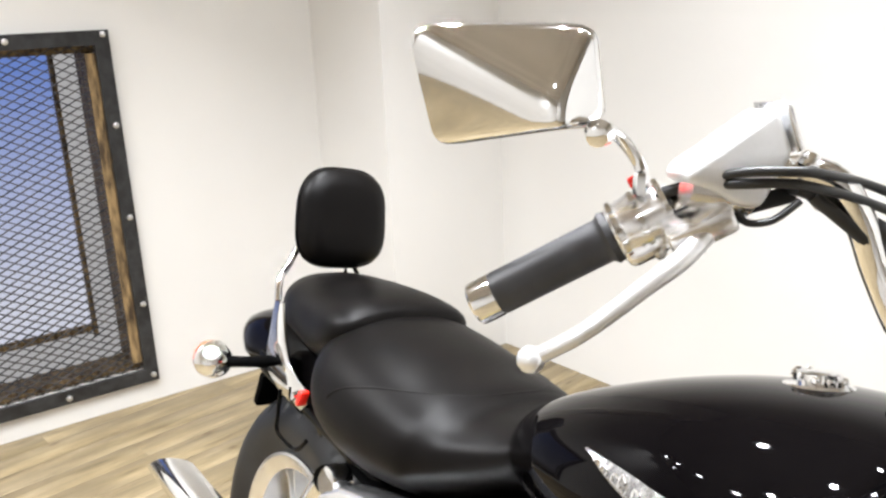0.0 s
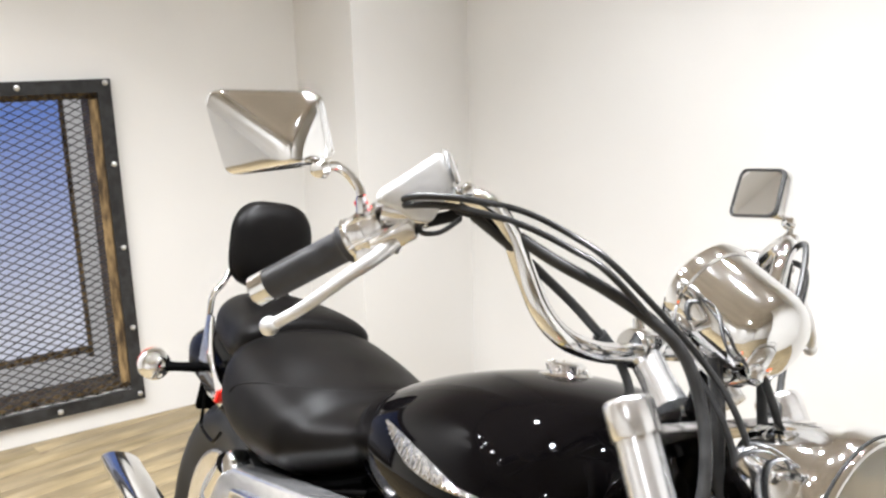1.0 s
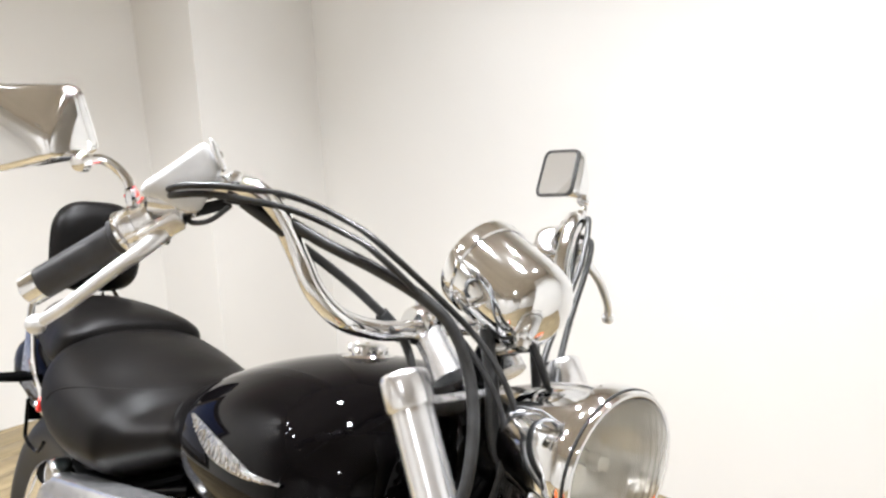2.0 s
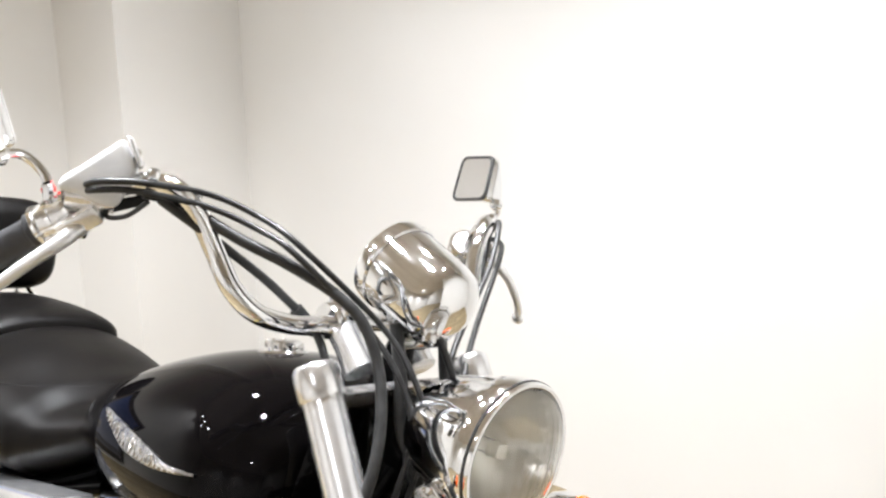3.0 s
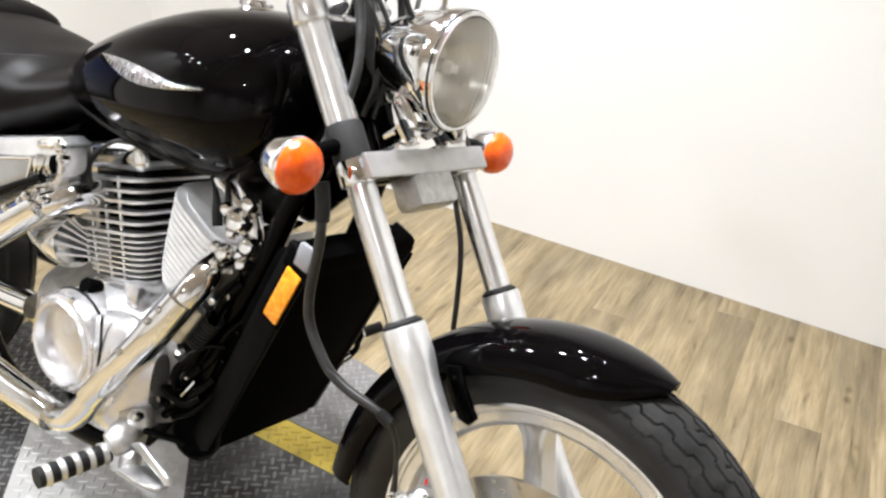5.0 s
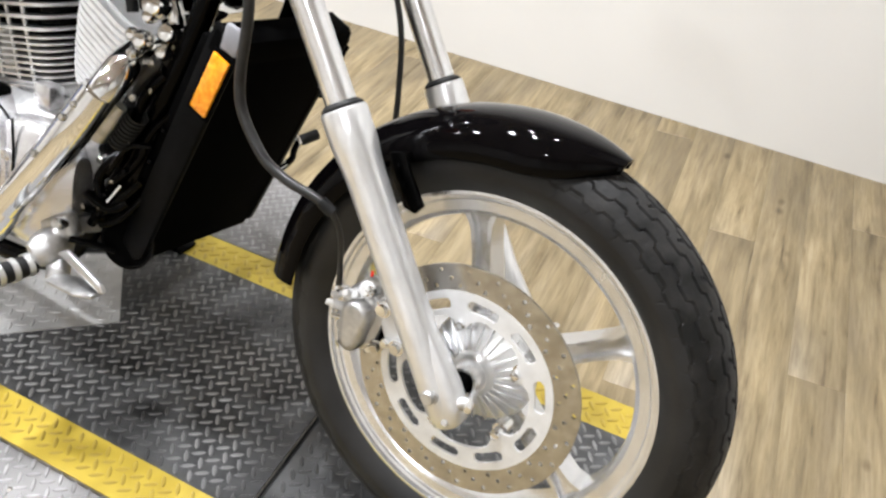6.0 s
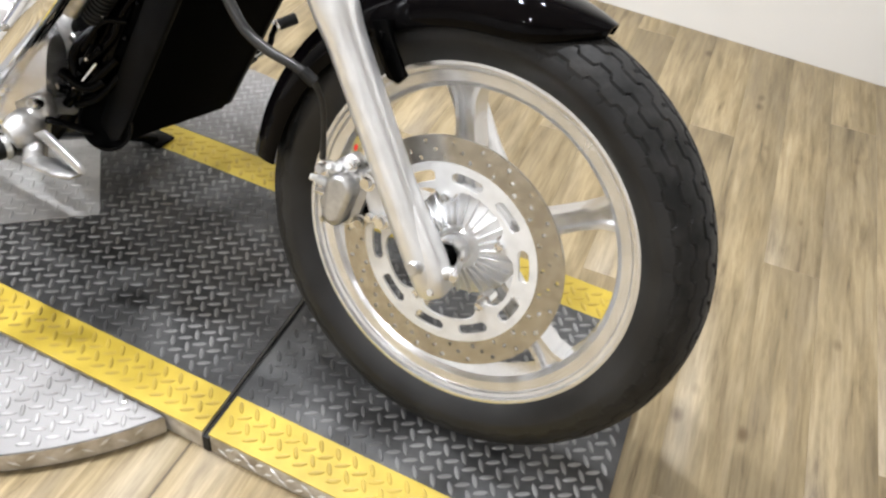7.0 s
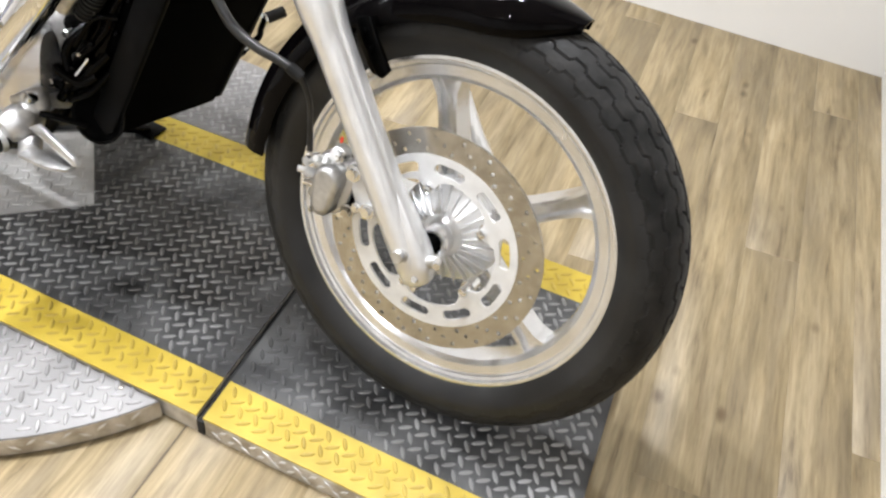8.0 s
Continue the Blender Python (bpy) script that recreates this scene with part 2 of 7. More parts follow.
# partition wall
wall_between("wall_partition", (0.539, 1.708, 0), (0.767, 0.05, 0), "white painted partition wall end", out=1)
wall_between("wall_east", (3.5, 2.0, 0), (3.5, -4.1, 0), "plain off-white far wall of the shop", FARWALL)
wall_between("wall_south", (3.5, -4.0, 0), (-3.5, -4.0, 0), "plain off-white far wall of the shop", FARWALL, out=1)
wall_between("wall_north_east", (0.68, 1.75, 0), (3.5, 1.87, 0), "plain white painted far wall of the shop")
structure("ceiling", prism([(-4.2, -4.2), (3.7, -4.2), (3.7, 2.1), (-4.2, 2.1)], CEIL, CEIL + 0.1), CEILING, "plain beige painted shop ceiling", "ceiling")

# west wall with the grated opening: four pieces round the hole
OY0, OY1, OZ0, OZ1 = -1.13, 0.155, 0.135, 1.352


def slab(bm, x0, x1, y0, y1, z0, z1):
    return block((x1 - x0, y1 - y0, z1 - z0), Matrix.Translation(((x0 + x1) / 2, (y0 + y1) / 2, (z0 + z1) / 2)), bm=bm)


ww = bmesh.new()
slab(ww, WALL_X - 0.16, WALL_X, -4.1, OY0, 0, CEIL)
slab(ww, WALL_X - 0.16, WALL_X, OY1, 1.62, 0, CEIL)
slab(ww, WALL_X - 0.16, WALL_X, OY0, OY1, 0, OZ0)
slab(ww, WALL_X - 0.16, WALL_X, OY0, OY1, OZ1, CEIL)
structure("wall_west", ww, WALL, "white painted wall with a grated window opening", "wall")

# ---------------------------------------------------------------- lamps in the ceiling
LAMPMETAL = noisy(material("lamp_housing", (0.7, 0.7, 0.7), 0.4), 20, (0.6, 0.6, 0.6), (0.7, 0.7, 0.7))


def downlight(x, y, share):
    ob = new("ceiling_or_fill_lamp", finish(lathe([(0.0, 0.02), (0.085, 0.02), (0.095, 0.0), (0.095, -0.05), (0.088, -0.05), (0.075, 0.005), (0.0, 0.005)], (0, 0, 0), (0, 0, 1), 24), "ceiling_or_fill_lamp", LAMPMETAL))
    ob.matrix_basis = pose(x, y, CEIL - 0.021)
    tagged(ob, "round white ceiling downlight, switched on, five of the set added as fill", "lamp", "ceiling lamps")
    d = bpy.data.lights.new("downlight", "AREA")
    d.shape, d.size, d.energy, d.color, d.spread = "DISK", 0.11 * min(1.0, math.sqrt(share)), LAMP_POWER * share, LAMP_COLOUR, radians(118)
    lamp = new("downlight", d)
    lamp.matrix_basis = pose(x, y, CEIL - 0.045)


for lx, ly, share in LAMPS:
    downlight(lx, ly, share)
# ---------------------------------------------------------------- turntable and runway
PLATE = 0.046
STRIP_TURN = 4.3
DIAMOND = noisy(material("grey_checker_plate", (0.4, 0.39, 0.38), 0.5, 0.1, spec=0.5), 7, (0.110, 0.105, 0.103), (0.160, 0.153, 0.149), rough=(0.42, 0.55), bump=0.1, bump_scale=200)
BLACKPLATE = noisy(material("black_checker_plate", (0.03, 0.03, 0.03), 0.35, 0.0, spec=0.5), 16, (0.016, 0.016, 0.0162), (0.058, 0.058, 0.058), rough=(0.3, 0.5), bump=0.15, bump_scale=220)
YELLOW = noisy(material("yellow_safety_paint", (0.8, 0.5, 0.03), 0.4), 18, (0.315, 0.226, 0.021), (0.400, 0.293, 0.031), rough=(0.32, 0.5), bump=0.1, bump_scale=150)
TREADWEAR = noisy(material("worn_black_tread", (0.2, 0.2, 0.19), 0.35, 0.4), 5, (0.060, 0.060, 0.0595), (0.31, 0.308, 0.303), low=0.40, high=0.72, rough=(0.25, 0.45))
YELTREAD = noisy(material("worn_yellow_tread", (0.6, 0.4, 0.05), 0.4), 14, (0.25, 0.175, 0.022), (0.35, 0.25, 0.034))
BAREBRIGHT = noisy(material("bright_tread", (0.6, 0.59, 0.57), 0.3, 0.6), 20, (0.20, 0.196, 0.193), (0.30, 0.295, 0.290), rough=(0.34, 0.48))
# brighter copy of the tread metal, so bars on dim side faces look lit
BRIGHTBAR = noisy(material("lit_side_bar", (0.7, 0.7, 0.68), 0.3, 0.6), 20, (0.58, 0.575, 0.565), (0.78, 0.775, 0.765), rough=(0.25, 0.4))
EDGE = noisy(material("worn_plate_edge", (0.5, 0.47, 0.4), 0.45, 0.6), 30, (0.36, 0.32, 0.26), (0.62, 0.59, 0.54), rough=(0.35, 0.6))

# bare plate with extra brightness in its colour, as the bike shadows it
INLAY = noisy(material("bare_plate_brightened", (0.5, 0.5, 0.49), 0.4, 0.3), 12, (0.40, 0.395, 0.385), (0.56, 0.555, 0.545), rough=(0.34, 0.5))
# strip frame: u along the runway, v across it
su = Vector((math.cos(radians(STRIP_TURN)), math.sin(radians(STRIP_TURN)), 0))
sv = Vector((-math.sin(radians(8.5)), math.cos(radians(8.5)), 0))
S0 = Vector((-0.316, 0.012, 0))  # middle of the joint


def strip(u, v, z=0.0):
    q = S0 + su * u + sv * v
    return (q.x, q.y, z)


HALF_W, YEL = 0.322, 0.083
U_END, GAP = 0.614, 0.013


def lozenges(inside, grid, tilt, size, name, mat, parent, label):
    """Raised tread bars in two alternating directions, as one mesh."""
    verts, faces = [], []
    L, Wd, Hh = size
    prof = [(-0.5, 0.0), (-0.28, 0.42), (0.0, 0.5), (0.28, 0.42), (0.5, 0.0), (0.28, -0.42), (0.0, -0.5), (-0.28, -0.42)]
    for i, j, x, y, z in grid:
        if not inside(x, y):
            continue
        a = tilt + (math.pi / 4 if (i + j) % 2 else -math.pi / 4)
        ca, sa = math.cos(a), math.sin(a)
        base = len(verts)
        for px, py in prof:
            lx, ly = px * L, py * Wd
            verts.append((x + lx * ca - ly * sa, y + lx * sa + ly * ca, z))
        for px, py in prof:
            lx, ly = px * L * 0.78, py * Wd * 0.55
            verts.append((x + lx * ca - ly * sa, y + lx * sa + ly * ca, z + Hh))
        for k in range(8):
            n = (k + 1) % 8
            faces.append((base + k, base + n, base + 8 + n, base + 8 + k))
        faces.append(tuple(base + 8 + k for k in range(8)))
    ob = raw(name, verts, faces, mat, parent, smooth=False)
    ob["kind"] = "stuff"
    if label:
        ob["label"] = label
    return ob


PITCH = 0.030


def strip_grid(u0, u1, v0, v1, z):
    for i in range(int((u1 - u0) / PITCH) + 1):
        for j in range(int((v1 - v0) / PITCH) + 1):
            for k in (0, 1):
                x, y, zz = strip(u0 + PITCH * (i + 0.5 * k), v0 + PITCH * (j + 0.5 * k), z)
                yield k, 1, x, y, zz


def in_strip(u0, u1, v0, v1, m=0.009):
    inv = Matrix(((su.x, sv.x), (su.y, sv.y))).inverted()

    def test(x, y):
        uv = inv @ Vector((x - S0.x, y - S0.y))
        return u0 + m < uv.x < u1 - m and v0 + m < uv.y < v1 - m
    return test


def runway(name, u0, u1, label):
    deck = new(name, finish(prism([strip(u0, -HALF_W)[:2], strip(u1, -HALF_W)[:2], strip(u1, HALF_W)[:2], strip(u0, HALF_W)[:2]], 0.0, PLATE - 0.004, bevel=0.002, seg=1), name, EDGE))
    tagged(deck, label, "ramp", "turntable runway")
    for v0, v1, mat, nm, lab in ((-HALF_W, -HALF_W + YEL, YELLOW, "yellow_edge", "yellow painted tread plate edge"),
                                 (-HALF_W + YEL, HALF_W - YEL, BLACKPLATE, "black_centre", "black painted tread plate"),
                                 (HALF_W - YEL, HALF_W, YELLOW, "yellow_edge", "yellow painted tread plate edge")):
        b = prism([strip(u0, v0)[:2], strip(u1, v0)[:2], strip(u1, v1)[:2], strip(u0, v1)[:2]], PLATE - 0.0035, PLATE)
        p = part(nm, b, mat, deck, lab)
        lozenges(in_strip(u0, u1, v0, v1), strip_grid(-2.6, 0.7, -0.33, 0.33, PLATE), radians(-6), (0.026, 0.0078, 0.0018), "tread", TREADWEAR if mat is BLACKPLATE else YELTREAD, p, "")
    return deck


runway("runway_end", GAP / 2, U_END, "black checker plate ramp with yellow edges on the floor")
# black strip laid in the open joint to give the gap its darkness
part("joint_shade", prism([strip(-GAP / 2 + 0.0005, -HALF_W - 0.002)[:2], strip(GAP / 2 - 0.0005, -HALF_W - 0.002)[:2], strip(GAP / 2 - 0.0005, HALF_W)[:2], strip(-GAP / 2 + 0.0005, HALF_W)[:2]], 0.002, PLATE - 0.010), RUBBER, bpy.data.objects["runway_end"], "black strip for the shade in the gap between the plates")
verts, faces = [], []
for k in range(21):
    for row in (0.014, 0.030):
        c = Vector(strip(0.03 + 0.028 * k + (0.014 if row > 0.02 else 0.0), -HALF_W - 0.0004, row))
        up, sgn = Vector((0, 0, 1)), (1 if (k + int(row > 0.02)) % 2 else -1)
        d1, d2 = (su * 0.8 + up * 0.6 * sgn) * 0.011, (up * 0.8 - su * 0.6 * sgn) * 0.0035
        b0 = len(verts)
        verts += [tuple(c + w) for w in (d1, d2, -d1, -d2)] + [tuple(c + w * 0.65 - sv * 0.0014) for w in (d1, d2, -d1, -d2)]
        faces += [(b0 + m, b0 + (m + 1) % 4, b0 + 4 + (m + 1) % 4, b0 + 4 + m) for m in range(4)] + [(b0 + 4, b0 + 5, b0 + 6, b0 + 7)]
raw("side_tread", verts, faces, BRIGHTBAR, bpy.data.objects["runway_end"])["kind"] = "stuff"
DISC_C, DISC_R = Vector((-0.895, -0.03, 0)), 0.622
main_deck = runway("runway", -1.30, -GAP / 2, "black checker plate turntable strip with yellow edges")
# grey square inlay under the engine
sq = [(-0.787, -0.028), (-0.787 - 0.265, -0.028 + 0.255), (-0.787 - 0.51, -0.028 - 0.01), (-0.787 - 0.245, -0.028 - 0.255)]
inlay = part("plate_inlay", prism(sq, PLATE - 0.001, PLATE + 0.003), INLAY, main_deck, "square of bare grey checker plate, paler to offset the bike's shadow")


def in_square(x, y):
    a = Vector((sq[1][0] - sq[0][0], sq[1][1] - sq[0][1]))
    b = Vector((sq[3][0] - sq[0][0], sq[3][1] - sq[0][1]))
    p = Matrix(((a.x, b.x), (a.y, b.y))).inverted() @ Vector((x - sq[0][0], y - sq[0][1]))
    return 0.03 < p.x < 0.97 and 0.03 < p.y < 0.97


lozenges(in_square, strip_grid(-1.2, 0.0, -0.32, 0.32, PLATE + 0.003), radians(-6), (0.024, 0.0075, 0.0016), "tread", INLAY, inlay, "")

# round deck on both sides of the strip, as two segments
inv_s = Matrix(((su.x, sv.x), (su.y, sv.y))).inverted()


def disc_segment(side):
    pts = []
    for k in range(721):
        a = 2 * math.pi * k / 720
        q = DISC_C + Vector((math.cos(a), math.sin(a), 0)) * DISC_R
        v = (inv_s @ Vector((q.x - S0.x, q.y - S0.y))).y
        if side * v > HALF_W + 0.001:
            pts.append((a, q))
    # keep the run of angles in order
    cut = max(range(len(pts)), key=lambda i: (pts[i][0] - pts[i - 1][0]) % (2 * math.pi))
    run = pts[cut:] + pts[:cut]
    return [(q.x, q.y) for _, q in run]


turntable = new("turntable", finish(lathe([(0.0, 0.0), (0.45, 0.0), (0.45, 0.02), (0.0, 0.02)], (DISC_C.x, DISC_C.y, -0.001), (0, 0, 1), 48), "turntable", EDGE))
tagged(turntable, "round grey checker plate motorcycle turntable on the floor", "turntable")


def in_disc(side):
    def test(x, y):
        v = (inv_s @ Vector((x - S0.x, y - S0.y))).y
        return side * v > HALF_W + 0.012 and (Vector((x, y, 0)) - DISC_C).length < DISC_R - 0.014
    return test


for side in (-1, 1):
    seg_ob = part("deck_segment", prism(disc_segment(side), 0.001, PLATE - 0.001, bevel=0.0025, seg=2), DIAMOND, turntable, "bare grey checker plate")
    lozenges(in_disc(side), strip_grid(-1.4, 0.3, -0.8, 0.8, PLATE - 0.001), radians(-6), (0.027, 0.008, 0.0018), "tread", BAREBRIGHT, seg_ob, "")
    # thin added strip whose bright tan imitates the floor mirrored in the edge
    arc = disc_segment(side)
    rim_v, rim_f = [], []
    for x, y in arc:
        q = DISC_C + (Vector((x, y, 0)) - DISC_C) * (1 + 0.0005 / DISC_R)
        rim_v += [(q.x, q.y, 0.004), (q.x, q.y, PLATE - 0.0045), (x, y, PLATE - 0.0045), (x, y, 0.004)]
    for k in range(len(arc) - 1):
        for m in range(4):
            n = (m + 1) % 4
            rim_f.append((4 * k + m, 4 * k + n, 4 * k + 4 + n, 4 * k + 4 + m))
    raw("deck_rim", rim_v, rim_f, EDGE, seg_ob, smooth=False)["label"] = "worn metal rim of the deck, tan as if reflecting the floor"
    # raised bars on the folded rim
    verts, faces = [], []
    for k in range(150):
        a = 2 * math.pi * k / 150
        q = DISC_C + Vector((math.cos(a), math.sin(a), 0)) * (DISC_R + 0.0006)
        v = (inv_s @ Vector((q.x - S0.x, q.y - S0.y))).y
        if side * v < HALF_W + 0.02:
            continue
        t = Vector((-math.sin(a), math.cos(a), 0))
        up = Vector((0, 0, 1))
        d1 = (t * 0.8 + up * (0.6 if k % 2 else -0.6)).normalized()
        d2 = (up * 0.8 - t * (0.6 if k % 2 else -0.6)).normalized()
        c = q + up * (0.024 + (0.006 if k % 2 else -0.004))
        o = Vector((math.cos(a), math.sin(a), 0)) * 0.0012
        b0 = len(verts)
        for w in (d1 * 0.011, d2 * 0.0032, -d1 * 0.011, -d2 * 0.0032):
            verts.append(tuple(c + w))
        for w in (d1 * 0.008, d2 * 0.0018, -d1 * 0.008, -d2 * 0.0018):
            verts.append(tuple(c + w + o))
        for m in range(4):
            n = (m + 1) % 4
            faces.append((b0 + m, b0 + n, b0 + 4 + n, b0 + 4 + m))
        faces.append((b0 + 4, b0 + 5, b0 + 6, b0 + 7))
    rb = raw("rim_tread", verts, faces, BRIGHTBAR, seg_ob)
    rb["kind"] = "stuff"
for x, y in ((-0.413, -0.33), (-0.62, -0.40), (-0.80, -0.55)):
    part("screw", lathe([(0.0, 0.0015), (0.004, 0.0012), (0.0055, 0.0)], (x, y, PLATE - 0.0008), (0, 0, 1), 10), STEEL, turntable)

# ---------------------------------------------------------------- grated window
IRON = noisy(material("black_iron", (0.03, 0.03, 0.03), 0.45, 0.3), 25, (0.014, 0.014, 0.0145), (0.036, 0.036, 0.037), rough=(0.4, 0.6), bump=0.1)
MESHIRON = noisy(material("mesh_iron", (0.05, 0.045, 0.04), 0.5, 0.4), 20, (0.03, 0.028, 0.025), (0.09, 0.08, 0.07))
WOOD = noisy(material("rough_wood", (0.25, 0.15, 0.07), 0.7), 9, (0.045, 0.026, 0.010), (0.30, 0.20, 0.09), stretch=(6, 6, 1.4), bump=0.3)
window = new("window_1", None)
tagged(window, "black iron framed window opening covered with expanded metal mesh", "window", kind="structure")
FY1, FZ0, FZ1, FY0 = 0.198, 0.088, 1.398, -1.175
FW = 0.05


def bar(y0, y1, z0, z1, x0=WALL_X + 0.002, x1=WALL_X + 0.022):
    return slab(bmesh.new(), x0, x1, y0, y1, z0, z1)


part("window_frame", bar(FY1 - FW, FY1, FZ0, FZ1), IRON, window)
part("window_frame", bar(FY0, FY0 + FW, FZ0, FZ1), IRON, window)
part("window_frame", bar(FY0 + FW, FY1 - FW, FZ1 - FW, FZ1), IRON, window)
part("window_frame", bar(FY0 + FW, FY1 - FW, FZ0, FZ0 + FW), IRON, window)
BOLT = noisy(material("bolt_zinc", (0.6, 0.6, 0.6), 0.3, 0.9), 50, (0.5, 0.5, 0.5), (0.7, 0.7, 0.7))
bolts = [(FY1 - 0.02, z) for z in (0.113, 0.40, 0.735, 1.07, 1.383)] + [(-0.13 - 0.33 * k, z) for k in range(4) for z in (0.11, 1.375)]
for y, z in bolts:
    part("bolt", lathe([(0.011, 0.0), (0.010, 0.005), (0.006, 0.008), (0.0, 0.009)], (WALL_X + 0.022, y, z), (1, 0, 0), 12), BOLT, window)
# expanded metal: zigzag strands
MW, MH = 0.057, 0.0295
verts, faces = [], []
nrow = int((OZ1 - OZ0) / (MH / 2)) + 1
ncol = int((OY1 - OY0) / MW) + 2


def strand(a, b, w):
    a, b = Vector(a), Vector(b)
    d = (b - a).normalized()
    n = Vector((0, -d.z, d.y)) * w
    o = Vector((0.004, 0, 0))
    s = len(verts)
    for q in (a + n - o, a - n - o, a - n * 0.6 + o, a + n * 0.6 + o, b + n - o, b - n - o, b - n * 0.6 + o, b + n * 0.6 + o):
        verts.append((q.x, min(max(q.y, OY0 + 0.001), OY1 - 0.001), min(max(q.z, OZ0 + 0.001), OZ1 - 0.001)))
    for k in range(4):
        m = (k + 1) % 4
        faces.append((s + k, s + m, s + 4 + m, s + 4 + k))


for r in range(nrow):
    for c in range(ncol):
        z = OZ0 + r * MH / 2
        y = OY0 + c * MW + (MW / 2 if r % 2 else 0)
        for dz in (MH / 2, -MH / 2):
            strand((WALL_X - 0.012, y, z), (WALL_X - 0.012, y + MW / 2, z + dz), 0.0021)
mesh_ob = raw("wire_mesh", verts, faces, MESHIRON, window)
mesh_ob["kind"] = "stuff"
# timber lining inside the opening
part("lining", slab(bmesh.new(), WALL_X - 0.155, WALL_X - 0.004, OY1 - 0.040, OY1 - 0.001, OZ0 + 0.03, OZ1 - 0.03), WOOD, window, "rough brown timber lining")
part("lining", slab(bmesh.new(), WALL_X - 0.155, WALL_X - 0.03, OY0, OY1 - 0.001, OZ1 - 0.028, OZ1 - 0.001), WOOD, window)
part("lining", slab(bmesh.new(), WALL_X - 0.155, WALL_X - 0.03, OY0, OY1 - 0.001, OZ0 + 0.001, OZ0 + 0.028), WOOD, window)
# inner timber frame set further back, with a glowing pale panel and a blue glazed light behind it
INX = WALL_X - 0.34
part("inner_frame", slab(bmesh.new(), INX, INX + 0.022, 0.058, 0.076, 0.2, 1.50), WOOD, window, "brown timber inner frame")
part("inner_frame", slab(bmesh.new(), INX, INX + 0.022, -1.4, 0.058, 0.222, 0.250), WOOD, window)
PALE = noisy(material("pale_lining", (0.6, 0.6, 0.6), 0.7), 8, (0.50, 0.50, 0.52), (0.62, 0.62, 0.63))
part("reveal", slab(bmesh.new(), INX + 0.002, WALL_X - 0.165, -1.5, 0.152, 1.60, 1.618), PALE, window)
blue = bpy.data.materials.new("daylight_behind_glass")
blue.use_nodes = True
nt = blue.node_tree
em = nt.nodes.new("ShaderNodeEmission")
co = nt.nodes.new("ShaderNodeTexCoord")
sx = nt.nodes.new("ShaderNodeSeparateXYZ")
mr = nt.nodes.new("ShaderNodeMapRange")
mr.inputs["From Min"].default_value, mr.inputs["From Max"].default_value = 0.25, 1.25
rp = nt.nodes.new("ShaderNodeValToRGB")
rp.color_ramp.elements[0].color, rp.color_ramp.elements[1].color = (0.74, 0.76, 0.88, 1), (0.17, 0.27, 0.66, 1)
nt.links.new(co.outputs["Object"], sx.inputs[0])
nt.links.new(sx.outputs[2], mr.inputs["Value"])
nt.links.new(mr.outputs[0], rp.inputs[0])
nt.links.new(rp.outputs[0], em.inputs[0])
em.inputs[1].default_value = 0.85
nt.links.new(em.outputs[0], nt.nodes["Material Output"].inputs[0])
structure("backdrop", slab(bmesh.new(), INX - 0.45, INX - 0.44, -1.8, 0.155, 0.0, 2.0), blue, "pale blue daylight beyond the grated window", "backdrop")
# L-shaped panel that glows by itself in place of a lit room
pale_glow = bpy.data.materials.new("room_glow_panel")
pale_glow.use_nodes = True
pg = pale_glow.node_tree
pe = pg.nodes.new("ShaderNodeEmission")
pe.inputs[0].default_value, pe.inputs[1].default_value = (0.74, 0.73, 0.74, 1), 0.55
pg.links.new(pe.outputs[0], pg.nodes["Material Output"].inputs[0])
structure("backdrop_side", slab(slab(bmesh.new(), INX - 0.13, INX - 0.12, 0.090, 0.8, 0.0, 2.0), INX - 0.13, INX - 0.12, -1.8, 0.090, 0.0, 0.190), pale_glow, "glowing pale panel in place of the lit room beyond the grated window", "backdrop")
# ---------------------------------------------------------------- the motorcycle
bike = new("motorcycle", None)
bike.matrix_basis = pose(0, -0.077, 0.047, -13.04, 0, 0)
tagged(bike, "black and chrome cruiser motorcycle leaning on its side stand", "motorcycle")
AX = Vector((0, 0, 0.34))      # front axle
RX = Vector((-1.66, 0, 0.327))  # rear axle
RAKE = radians(33.7)
FORK = Vector((-math.sin(RAKE), 0, math.cos(RAKE)))  # up the fork
FWD = Vector((math.cos(RAKE), 0, math.sin(RAKE)))    # ahead of the fork, square to it
LEG_Y = 0.127


def leg(h, side=-1, ahead=0.0):
    """A point on a fork leg's axis, h metres along it from the axle's height."""
    return Vector((-0.012, side * LEG_Y, 0.34)) + FORK * h + FWD * ahead


def at_z(z):
    return (z - 0.34) / FORK.z


